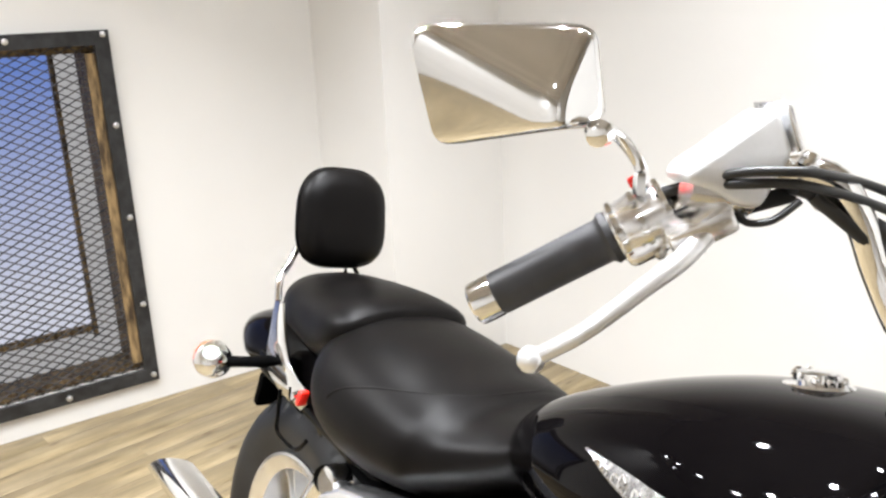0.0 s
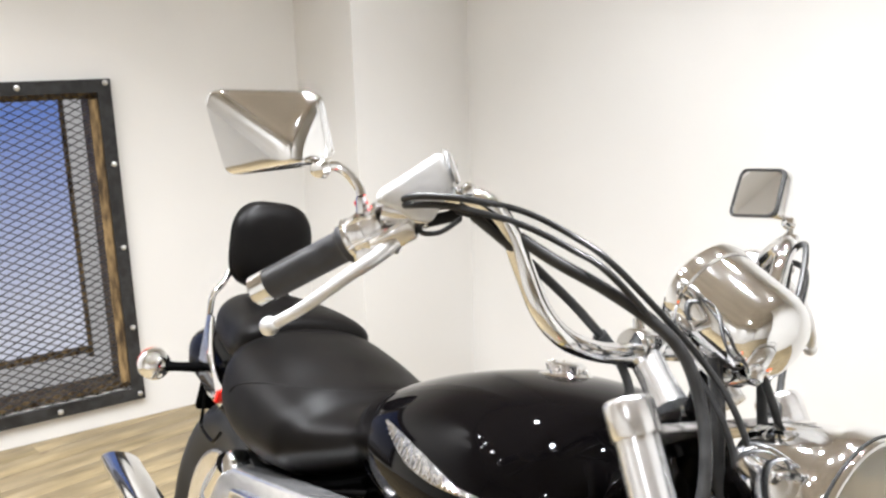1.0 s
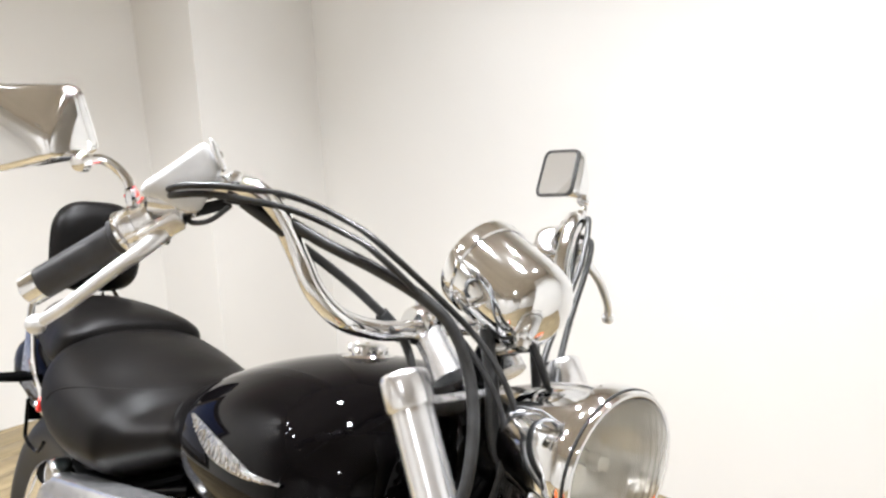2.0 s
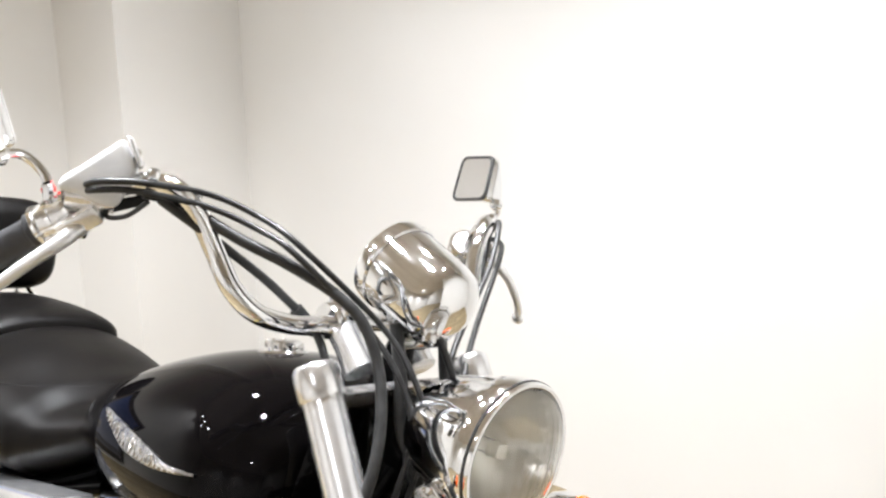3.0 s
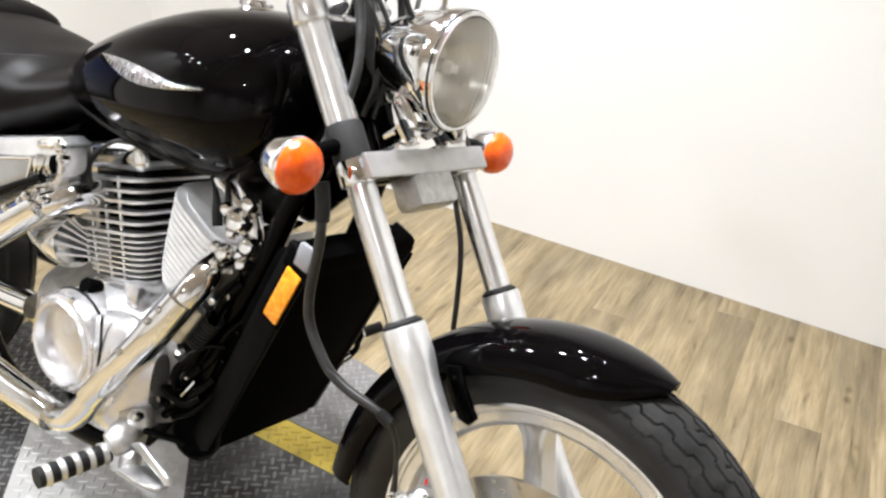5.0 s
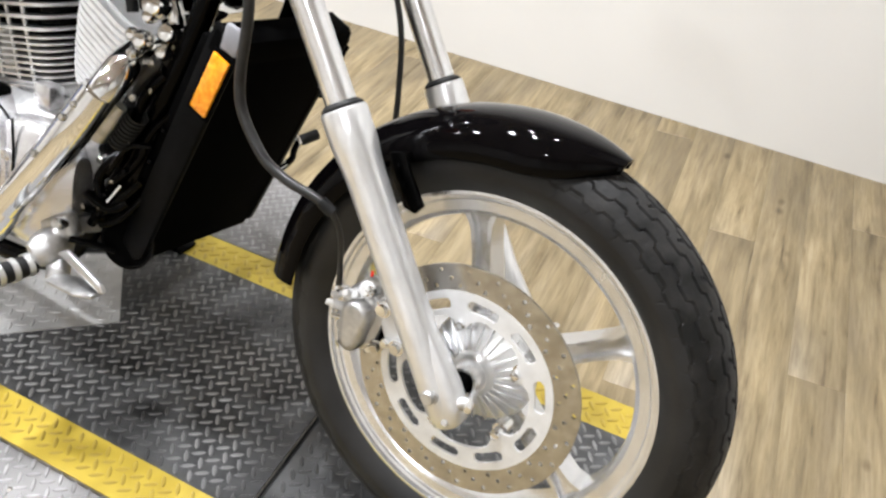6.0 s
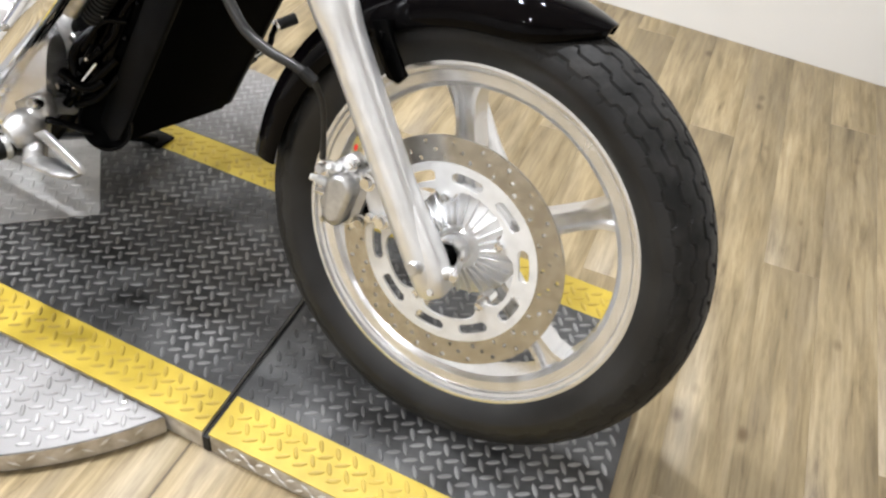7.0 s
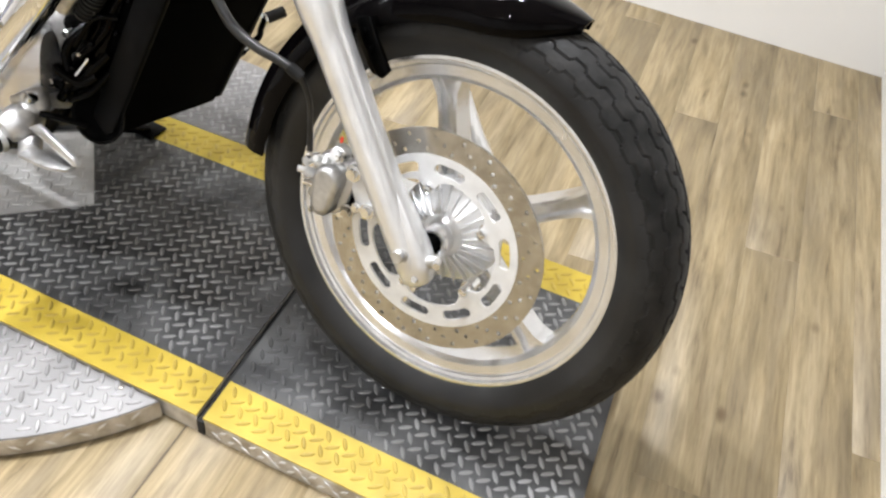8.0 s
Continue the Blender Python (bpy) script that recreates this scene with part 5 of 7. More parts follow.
for side in (-1, 1):
    part("lower_seam", tube([on_tank(x, tank_row(x, 3) + 0.030, side, 0.001) for x in (-1.04, -0.98, -0.9, -0.8, -0.7, -0.62, -0.57, -0.535)], 0.0055, 10, 6), BLACK, tank)
# emblem: a winged script badge on each side
for side in (-1, 1):
    strip_lo = [on_tank(x, 0.899 - 0.026 * math.sin(math.pi * t) * (1 - 0.35 * t) - 0.004 * t, side, 0.0005) for t, x in ((i / 24, -0.852 + 0.265 * i / 24) for i in range(25))]
    strip_hi = [on_tank(x, 0.899 + 0.013 * math.sin(math.pi * min(t * 1.25, 1.0)) - 0.030 * math.sin(math.pi * t) * 0.35, side, 0.0005) for t, x in ((i / 24, -0.852 + 0.265 * i / 24) for i in range(25))]
    eb = bmesh.new()
    rows = []
    for lo, hi in zip(strip_lo, strip_hi):
        m1 = lo.lerp(hi, 0.5)
        o = Vector((0, side * 0.004, 0))
        rows.append([eb.verts.new(q) for q in (lo - o, lo + o * 0.5, m1 + o * 1.2, hi + o * 0.5, hi - o)])
    for a, b in zip(rows, rows[1:]):
        for k in range(4):
            eb.faces.new((a[k], a[k + 1], b[k + 1], b[k]))
    emblem = part("emblem", eb, BADGE, tank, "chrome wing-shaped tank badge")
    # raised script: alternating strokes that cannot be read
    for i in range(12):
        k = 2 + int(i * 1.65)
        lo, hi = strip_lo[k], strip_hi[k]
        lo2, hi2 = strip_lo[k + 1], strip_hi[k + 1]
        out = Vector((0, side * 0.0042, 0))
        top = 0.82 if i % 3 == 0 else 0.62
        part("script_bar", tube([lo.lerp(hi, 0.22) + out, lo.lerp(hi, top) + out, lo2.lerp(hi2, 0.5) + out, lo2.lerp(hi2, 0.2) + out], 0.0017, 6, 3), CHROME, emblem)

# ---- seat
SEAT = [(-1.505, 0.09, 0.812, 0.735, 0.775), (-1.49, 0.145, 0.860, 0.700, 0.772), (-1.44, 0.178, 0.883, 0.666, 0.766), (-1.37, 0.192, 0.879, 0.652, 0.757), (-1.29, 0.194, 0.868, 0.652, 0.749), (-1.225, 0.190, 0.855, 0.660, 0.749), (-1.175, 0.183, 0.847, 0.670, 0.751), (-1.150, 0.170, 0.839, 0.684, 0.757),
        (-1.12, 0.156, 0.829, 0.698, 0.765), (-1.06, 0.128, 0.838, 0.730, 0.785), (-1.02, 0.107, 0.850, 0.755, 0.805), (-1.005, 0.06, 0.850, 0.790, 0.82)]
seat = part("seat", lofted(SEAT, 56, 6, 2.35, 2.3), LEATHER, bike, "black vinyl rider's saddle", 60)


def on_seat(x, ang):
    """The saddle's skin at x, at an angle round its section."""
    k = np.array(SEAT)
    w, top, wide = (float(np.interp(x, k[:, 0], k[:, i])) for i in (1, 2, 4))
    c, s_ = math.cos(ang), math.sin(ang)
    e = 2.0 / 2.35
    return Vector((x, w * math.copysign(abs(c) ** e, c), wide + (top - wide) * abs(s_) ** e))


part("seat_seam", tube([on_seat(-1.155 - 0.215 * abs(math.cos(g)) ** 3, g) - Vector((0, 0, 0.0012)) for g in (radians(7 + 166 * i / 40) for i in range(41))], 0.0024, 8), LEATHER, seat)
PILL = [(-1.775, 0.045, 0.855, 0.805, 0.83), (-1.76, 0.080, 0.882, 0.790, 0.828), (-1.70, 0.112, 0.902, 0.780, 0.828), (-1.62, 0.130, 0.911, 0.775, 0.828), (-1.54, 0.142, 0.915, 0.765, 0.828), (-1.49, 0.146, 0.913, 0.780, 0.838), (-1.455, 0.140, 0.907, 0.805, 0.850), (-1.435, 0.122, 0.898, 0.830, 0.858), (-1.427, 0.09, 0.880, 0.845, 0.862)]
part("pillion_seat", lofted(PILL, 48, 5, 2.4, 2.4), LEATHER, bike, "black vinyl passenger saddle", 60)
part("seat_pan", lofted([(-1.48, 0.10, 0.69, 0.645, 0.665), (-1.30, 0.150, 0.675, 0.632, 0.655), (-1.12, 0.120, 0.715, 0.665, 0.69), (-1.02, 0.09, 0.76, 0.71, 0.735)], 24, 4), PLASTIC, bike)
# ---- backrest and sissy bar
bm_ = Matrix.Translation((-1.712, 0.0, 1.009)) @ Matrix.Rotation(radians(-9), 4, "Y")


def pad_ring(w, h, x, n=48, p=3.2):
    out = []
    for k in range(n):
        a = 2 * math.pi * k / n
        c, s = math.cos(a), math.sin(a)
        wide = w * (1.0 + 0.05 * (-s))
        out.append(bm_ @ Vector((x, wide * math.copysign(abs(c) ** (2 / p), c), h * math.copysign(abs(s) ** (2 / p), s))))
    return out


back = part("backrest", loft([pad_ring(0.02, 0.02, 0.030), pad_ring(0.06, 0.060, 0.029), pad_ring(0.084, 0.083, 0.023), pad_ring(0.094, 0.0935, 0.011), pad_ring(0.0965, 0.0965, -0.002), pad_ring(0.094, 0.0935, -0.018), pad_ring(0.088, 0.088, -0.022)], True), LEATHER, bike, "black padded passenger backrest", 70)
part("backrest_piping", tube([q for q in pad_ring(0.0972, 0.0972, -0.004)] + [pad_ring(0.0972, 0.0972, -0.004)[0]], 0.0026, 8, cap=False), LEATHER, back)
part("backrest_plate", loft([pad_ring(0.090, 0.085, -0.022), pad_ring(0.090, 0.085, -0.026)], True), PLASTIC, back)
for side in (-1, 1):
    sissy = part("sissy_bar", tube([(-1.735, side * 0.055, 1.03), (-1.730, side * 0.075, 0.96), (-1.722, side * 0.098, 0.915), (-1.70, side * 0.126, 0.888), (-1.682, side * 0.134, 0.850)] if side < 0 else [(-1.740, 0.045, 1.03), (-1.742, 0.050, 0.96), (-1.742, 0.056, 0.915), (-1.742, 0.085, 0.880), (-1.69, 0.134, 0.850)], 0.0068, 14, 6), CHROME, bike, "chrome sissy bar tube")
    part("sissy_bracket", prism([(-1.686, 0.852), (-1.650, 0.852), (-1.628, 0.79), (-1.602, 0.752), (-1.562, 0.735), (-1.527, 0.728), (-1.517, 0.704), (-1.54, 0.685), (-1.62, 0.690), (-1.682, 0.712), (-1.697, 0.75)], -0.0035, 0.0035, Matrix(((1, 0, 0, 0), (0, 0, 1, side * 0.136), (0, 1, 0, 0), (0, 0, 0, 1))), 0.002), CHROME, sissy, "flat chrome bracket")
    part("bracket_bolt", lathe([(0.0, 0.010), (0.007, 0.009), (0.009, 0.004), (0.009, 0.0)], (-1.556, side * 0.141, 0.707), (0, side, 0), 12), CHROME, sissy)
    part("side_reflector", block((0.010, 0.018, 0.030), Matrix.Translation((-1.520, side * 0.148, 0.716)) @ Matrix.Rotation(radians(20), 4, "Y"), 0.003), RED, sissy, "red side reflector")
part("helmet_hook", tube([(-1.601, -0.150, 0.704), (-1.599, -0.150, 0.659), (-1.593, -0.150, 0.625), (-1.521, -0.150, 0.621), (-1.485, -0.150, 0.651)], 0.004, 8, 5), FRAMEBLACK, bike)
part("sissy_post", tube([(-1.725, 0.028, 0.93), (-1.72, 0.028, 0.88)], 0.006, 10), CHROME, back)

# ---- rear fender, wheel and suspension
rfender = part("rear_fender", arc_fender(RX, [64 + 60 * i / 30 for i in range(31)], 0.112, 0.10, lambda t: 0.455 + 0.066 * t ** 1.5, taper=lambda t: 1.0 if t < 0.8 else 1.0 - 0.2 * ((t - 0.8) / 0.2) ** 2), BLACK, bike, "gloss black rear mudguard", 60)
part("plate_bracket", block((0.02, 0.15, 0.075), Matrix.Translation((-1.845, 0, 0.615)) @ Matrix.Rotation(radians(15), 4, "Y"), 0.004), PLASTIC, rfender)
for side in (-1, 1):
    part("fender_strut", block((0.20, 0.014, 0.040), Matrix.Translation((-1.66, side * 0.118, 0.70)) @ Matrix.Rotation(radians(8), 4, "Y"), 0.006), FRAMEBLACK, rfender)
rrim = [(0.205, -0.060), (0.205, -0.055), (0.196, -0.05), (0.180, -0.03), (0.180, 0.03), (0.196, 0.05), (0.205, 0.055), (0.205, 0.060), (0.198, 0.061), (0.188, 0.052), (0.170, 0.045), (0.166, 0.0), (0.170, -0.045), (0.188, -0.052), (0.198, -0.061)]
rear_wheel = part("rear_wheel", lathe(rrim, RX, (0, 1, 0), 96, closed=True), BRUSHED, bike, "cast polished aluminium rear wheel", 50)
v, f = tyre(0.325, 0.140, 0.065, 0.194, RX, rear_groove, 360)
raw("tyre", v, f, TYRE, rear_wheel, smooth=True)["label"] = "wide black rubber rear tyre"
SP2 = finish(spoke_mesh(), "spoke", SATIN, 30)
for k in range(5):
    s = new("spoke", SP2)
    s.parent = rear_wheel
    s.matrix_basis = Matrix.Translation(RX) @ Matrix.Rotation(radians(20 + 72 * k), 4, "Y") @ Matrix.Diagonal((0.78, 1.3, 1.0, 1.0))
part("hub", lathe([(0.0, -0.075), (0.03, -0.075), (0.045, -0.06), (0.085, -0.05), (0.085, 0.05), (0.045, 0.06), (0.0, 0.075)], RX, (0, 1, 0), 48), SATIN, rear_wheel)
part("swingarm", tube([(-1.10, -0.105, 0.36), (-1.35, -0.125, 0.345), (-1.66, -0.125, 0.327)], 0.026, 14), CHROME, bike)
part("swingarm", tube([(-1.10, 0.105, 0.36), (-1.35, 0.125, 0.345), (-1.66, 0.125, 0.327)], 0.030, 14), FRAMEBLACK, bike)
for side in (-1, 1):
    lo, hi = Vector((-1.50, side * 0.165, 0.395)), Vector((-1.355, side * 0.165, 0.640))
    shock = part("shock_absorber", tube([lo, hi], 0.017, 16), CHROME, bike, "chrome rear shock absorber")
    coil = []
    for k in range(9 * 14 + 1):
        a = 2 * math.pi * k / 14
        t = k / (9 * 14)
        ax = (hi - lo).normalized()
        u = ax.orthogonal().normalized()
        coil.append(lo.lerp(hi, 0.08 + 0.62 * t) + (u * math.cos(a) + ax.cross(u) * math.sin(a)) * 0.027)
    part("spring", sweep(bmesh.new(), coil, 0.0048, 8), CHROME, shock)
    part("shock_cover", tube([lo.lerp(hi, 0.68), lo.lerp(hi, 0.98)], 0.034, 24), CHROME, shock)
    part("top_mount", lathe([(0.0, -0.02), (0.024, -0.02), (0.027, 0.0), (0.022, 0.014), (0.0, 0.018)], hi, (0, side, 0), 20), CHROME, shock)

# ---- frame
frame_bm = bmesh.new()
sweep(frame_bm, spline([(-0.455, 0, 0.99), (-0.60, 0, 0.93), (-0.9, 0, 0.80), (-1.2, 0, 0.66)], 5), 0.026, 14)
main_frame = part("frame", frame_bm, FRAMEBLACK, bike, "black painted steel frame")
for side in (-1, 1):
    part("down_tube", tube([(-0.430, side * 0.04, 0.94), (-0.455, side * 0.085, 0.84), (-0.510, side * 0.10, 0.66), (-0.585, side * 0.11, 0.49), (-0.66, side * 0.12, 0.34), (-0.72, side * 0.13, 0.25), (-0.82, side * 0.135, 0.205), (-1.05, side * 0.135, 0.20), (-1.2, side * 0.13, 0.26), (-1.25, side * 0.12, 0.40)], 0.0165, 14, 6), FRAMEBLACK, main_frame)
    part("seat_rail", tube([(-1.0, side * 0.08, 0.72), (-1.2, side * 0.12, 0.66), (-1.45, side * 0.125, 0.68), (-1.66, side * 0.12, 0.71)], 0.014, 12, 5), FRAMEBLACK, main_frame)
part("head_cowl", lofted([(-0.56, 0.03, 0.90, 0.72, 0.82), (-0.52, 0.055, 0.97, 0.70, 0.84), (-0.46, 0.060, 1.0, 0.76, 0.87), (-0.42, 0.045, 0.985, 0.80, 0.89)], 24, 4), FRAMEBLACK, main_frame)

# ---- radiator
CORNER_GREY = noisy(material("corner_grey", (0.2, 0.2, 0.21), 0.5), 40, (0.20, 0.20, 0.215), (0.26, 0.26, 0.275))
rd = Vector((-0.38, 0, -0.92)).normalized()   # down its slope
rtop = Vector((-0.418, 0, 0.695))
rm = basis(rtop + rd * 0.230, rd, (0.92, 0, -0.38))
radiator = part("radiator", block((0.42, 0.238, 0.040), rm @ Matrix.Translation((-0.02, 0, 0)), 0.006), PLASTIC, bike, "black radiator with a plastic surround")
for side in (-1, 1):
    part("side_cover", prism([(-0.237, -0.030), (0.180, -0.024), (0.192, 0.010), (0.175, 0.022), (-0.220, 0.022), (-0.237, 0.012)], -0.006, 0.006, rm @ Matrix(((1, 0, 0, 0), (0, 0, 1, side * 0.124), (0, 1, 0, 0), (0, 0, 0, 1))), 0.003), GREYPLASTIC, radiator)
    if side < 0:
        part("corner_cap", block((0.038, 0.010, 0.030), rm @ Matrix.Translation((-0.232, -0.1265, 0.006)) @ Matrix.Rotation(radians(-8), 4, "Y"), 0.003), CORNER_GREY, radiator, "light grey plastic corner cap")
    refl_m = rm @ Matrix(((1, 0, 0, -0.158), (0, 0, side, side * 0.1325), (0, 1, 0, 0.006), (0, 0, 0, 1)))
    part("reflector", block((0.092, 0.030, 0.005), refl_m, 0.0015), YELREF, radiator, "amber side reflector")
    part("reflector_holder", block((0.105, 0.040, 0.004), refl_m @ Matrix.Translation((0, 0, -0.003)), 0.001), PLASTIC, radiator)
part("top_tank", block((0.045, 0.262, 0.050), rm @ Matrix.Translation((-0.215, 0, -0.004)), 0.009), PLASTIC, radiator)
part("lower_guard", prism([(-0.205, -0.119), (0.190, -0.119), (0.225, -0.08), (0.255, 0.08), (0.225, 0.119), (-0.205, 0.119)], -0.05, -0.022, rm, 0.006), PLASTIC, radiator)

# ---- engine
engine = part("engine", lofted([(-1.06, 0.11, 0.46, 0.30, 0.38), (-1.03, 0.145, 0.48, 0.275, 0.38), (-0.92, 0.162, 0.50, 0.265, 0.38), (-0.78, 0.165, 0.51, 0.265, 0.38), (-0.69, 0.150, 0.50, 0.28, 0.38), (-0.65, 0.12, 0.46, 0.31, 0.38), (-0.63, 0.07, 0.42, 0.34, 0.38)], 36, 4, 3.4, 3.4), CAST, bike, "polished aluminium V-twin engine")
ccx, ccz = -0.868, 0.395
part("clutch_cover", lathe([(0.092, -0.05), (0.092, 0.018), (0.086, 0.030), (0.074, 0.034), (0.068, 0.030), (0.066, 0.022), (0.045, 0.022), (0.02, 0.026), (0.0, 0.027)], (ccx, -0.165, ccz), (0, -1, 0), 56), ENGINE_ALU, engine, "polished round clutch cover")
part("cover_ring", lathe([(0.064, 0.020), (0.068, 0.036), (0.074, 0.039), (0.079, 0.034), (0.080, 0.020)], (ccx, -0.165, ccz), (0, -1, 0), 56), ENGINE_ALU, engine)
for k in range(6):
    a = 2 * math.pi * (k + 0.3) / 6
    part("cover_bolt", lathe([(0.0, 0.008), (0.004, 0.008), (0.006, 0.005), (0.006, 0.0)], (ccx + 0.087 * math.cos(a), -0.190, ccz + 0.087 * math.sin(a)), (0, -1, 0), 10), CHROME, engine)
part("timing_cover", lofted([(-0.83, 0.02, 0.44, 0.29, 0.365), (-0.80, 0.035, 0.475, 0.262, 0.365), (-0.74, 0.040, 0.485, 0.262, 0.37), (-0.69, 0.036, 0.478, 0.285, 0.375), (-0.655, 0.02, 0.45, 0.32, 0.38)], 32, 5, 2.6, 2.6), ENGINE_ALU, engine)
bpy.data.objects["timing_cover"].location = (0, -0.155, 0)
part("crank_plug", lathe([(0.024, 0.0), (0.024, 0.006), (0.020, 0.009), (0.0, 0.009)], (-0.735, -0.193, 0.36), (0, -1, 0), 28), CHROME, engine)
part("sump", lofted([(-1.04, 0.08, 0.28, 0.20, 0.24), (-0.95, 0.12, 0.32, 0.185, 0.25), (-0.80, 0.125, 0.34, 0.20, 0.27), (-0.68, 0.12, 0.36, 0.245, 0.30), (-0.63, 0.11, 0.36, 0.275, 0.31), (-0.60, 0.07, 0.35, 0.29, 0.32)], 28, 4, 3, 3), FRAMEBLACK, engine, "black lower crankcase")


def rounded_rect(w, d, r, n=6):
    pts = []
    for cx, cy, a0 in ((w - r, d - r, 0), (-w + r, d - r, 90), (-w + r, -d + r, 180), (w - r, -d + r, 270)):
        for k in range(n + 1):
            a = radians(a0 + 90 * k / n)
            pts.append((cx + r * math.cos(a), cy + r * math.sin(a)))
    return pts


def cylinder_stack(name, base, up, n, pitch, w, d, mat, label, thick=0.0024, taper=0.9, inner=0.8, core_mat=None, soft=0.026):
    """A barrel with a stack of cooling fins that grow from taper to full size at the top."""
    m = basis(base, (up[2], 0, -up[0]), up)
    lo = [m @ Vector((x, y, -0.03)) for x, y in rounded_rect(w * inner * taper, d * inner * taper, soft * taper)]
    hi = [m @ Vector((x, y, pitch * n)) for x, y in rounded_rect(w * inner, d * inner, soft * 0.9)]
    core = part(name, loft([lo, hi]), core_mat or mat, bike, label)
    for k in range(n):
        g = taper + (1.0 - taper) * (k / (n - 1)) ** 0.8
        part("cooling_fin", prism(rounded_rect(w * g, d * g, soft * g, 6), pitch * (k + 0.3), pitch * (k + 0.3) + thick, m), mat, core)
    return core, m


REAR_UP = Vector((-0.20, 0, 0.98)).normalized()
rear_cyl, rm2 = cylinder_stack("rear_cylinder", Vector((-0.862, 0, 0.475)), REAR_UP, 10, 0.0104, 0.086, 0.110, SATIN, "silver finned rear cylinder", 0.0034, 0.90, 0.74, FRAMEBLACK, 0.030)
head_m = rm2 @ Matrix.Translation((0, 0, 0.104))
part("head_core", prism(rounded_rect(0.074, 0.086, 0.022), 0.0, 0.112, head_m), FRAMEBLACK, rear_cyl)
for k in range(6):
    part("head_fin", prism(rounded_rect(0.093 + 0.0008 * k, 0.119, 0.028), 0.006 + 0.0186 * k, 0.0108 + 0.0186 * k, head_m), SATIN, rear_cyl)
front_cyl, fm2 = cylinder_stack("front_cylinder", Vector((-0.748, 0, 0.508)), Vector((0.465, 0, 0.885)).normalized(), 14, 0.0138, 0.080, 0.124, FIN, "silver finned front cylinder", 0.0060, 0.62, 0.87, FIN, 0.050)
part("cylinder_head", block((0.17, 0.20, 0.055), rm2 @ Matrix.Translation((0, 0, 0.245)), 0.018, 3), CHROME, rear_cyl, "chrome cylinder head cover")
part("cylinder_head", block((0.150, 0.17, 0.050), fm2 @ Matrix.Translation((0.0, 0.03, 0.215)), 0.018, 3), CHROME, front_cyl, "chrome cylinder head cover")
# vertical posts through the fins
for px in (-0.058, -0.012, 0.030):
    part("stud_cover", tube([rm2 @ Vector((px * 0.85, -0.096, 0.0)), rm2 @ Vector((px, -0.106, 0.21))], 0.0036, 10), SATIN, rear_cyl)
part("spark_plug_cap", tube([(-0.634, -0.106, 0.732), (-0.6226, -0.112, 0.7214), (-0.615, -0.114, 0.703), (-0.608, -0.115, 0.680)], [0.0045, 0.0060, 0.0085, 0.0085], 14, 4), RUBBER, front_cyl)
part("spark_plug_cap", tube([(-0.612, -0.100, 0.738), (-0.602, -0.106, 0.726), (-0.594, -0.110, 0.708), (-0.588, -0.112, 0.690)], [0.0042, 0.0055, 0.0075, 0.0075], 14, 4), RUBBER, front_cyl)
part("plug_wire", tube([(-0.612, -0.100, 0.738), (-0.630, -0.090, 0.752), (-0.66, -0.07, 0.770)], 0.0036, 8, 5), HOSE, front_cyl)
part("plug_wire", tube([(-0.634, -0.106, 0.732), (-0.650, -0.10, 0.745), (-0.68, -0.07, 0.765)], 0.0036, 8, 5), HOSE, front_cyl)
part("spark_plug_cap", tube([(-0.885, -0.135, 0.735), (-0.91, -0.142, 0.70), (-0.90, -0.142, 0.655)], [0.0045, 0.0070, 0.0095], 12, 4), RUBBER, rear_cyl)
part("plug_wire", tube([(-0.885, -0.135, 0.735), (-0.855, -0.12, 0.755), (-0.81, -0.09, 0.745)], 0.0038, 8, 5), HOSE, rear_cyl)
# chrome details ahead of the front head
for q, r in (((-0.552, -0.125, 0.705), 0.022), ((-0.535, -0.115, 0.67), 0.018), ((-0.560, -0.140, 0.655), 0.015), ((-0.540, -0.12, 0.735), 0.015), ((-0.575, -0.145, 0.66), 0.010), ((-0.550, -0.140, 0.690), 0.010), ((-0.568, -0.138, 0.722), 0.011), ((-0.530, -0.130, 0.645), 0.012)):
    part("coolant_joint", lathe([(0.0, r), (r * 0.6, r * 0.85), (r, r * 0.3), (r, -r * 0.4), (r * 0.7, -r)], q, (0.3, -0.9, 0.2), 16), CHROME, front_cyl)
part("coolant_pipe", tube([(-0.60, -0.09, 0.76), (-0.555, -0.105, 0.73), (-0.535, -0.105, 0.68), (-0.545, -0.105, 0.635)], 0.013, 14, 5), CHROME, front_cyl)
part("coolant_hose", tube([(-0.545, -0.105, 0.635), (-0.575, -0.115, 0.60), (-0.60, -0.11, 0.56)], 0.015, 14, 5), HOSE, front_cyl)

# ---- air cleaner and side covers
acm = Matrix(((1, 0, 0, 0), (0, 0, 1, -0.165), (0, 1, 0, 0), (0, 0, 0, 1)))
airbox = part("side_cover", prism([(-1.40, 0.43), (-0.97, 0.615), (-0.925, 0.650), (-0.906, 0.685), (-0.903, 0.738), (-0.93, 0.745), (-1.30, 0.655), (-1.42, 0.58)], -0.03, 0.03, acm, 0.007, 3), BRUSHED, bike, "polished side cover under the saddle")
PANEL = [(-1.28, 0.505), (-0.985, 0.655), (-0.975, 0.697), (-1.26, 0.628)]
part("cover_panel", prism(PANEL, -0.038, -0.028, acm, 0.004, 2), PANEL_ALU, airbox)
for p0, p1 in zip(PANEL, PANEL[1:] + PANEL[:1]):
    part("panel_rib", tube([(p0[0], -0.202, p0[1]), (p1[0], -0.202, p1[1])], 0.005, 10), CHROME, airbox)
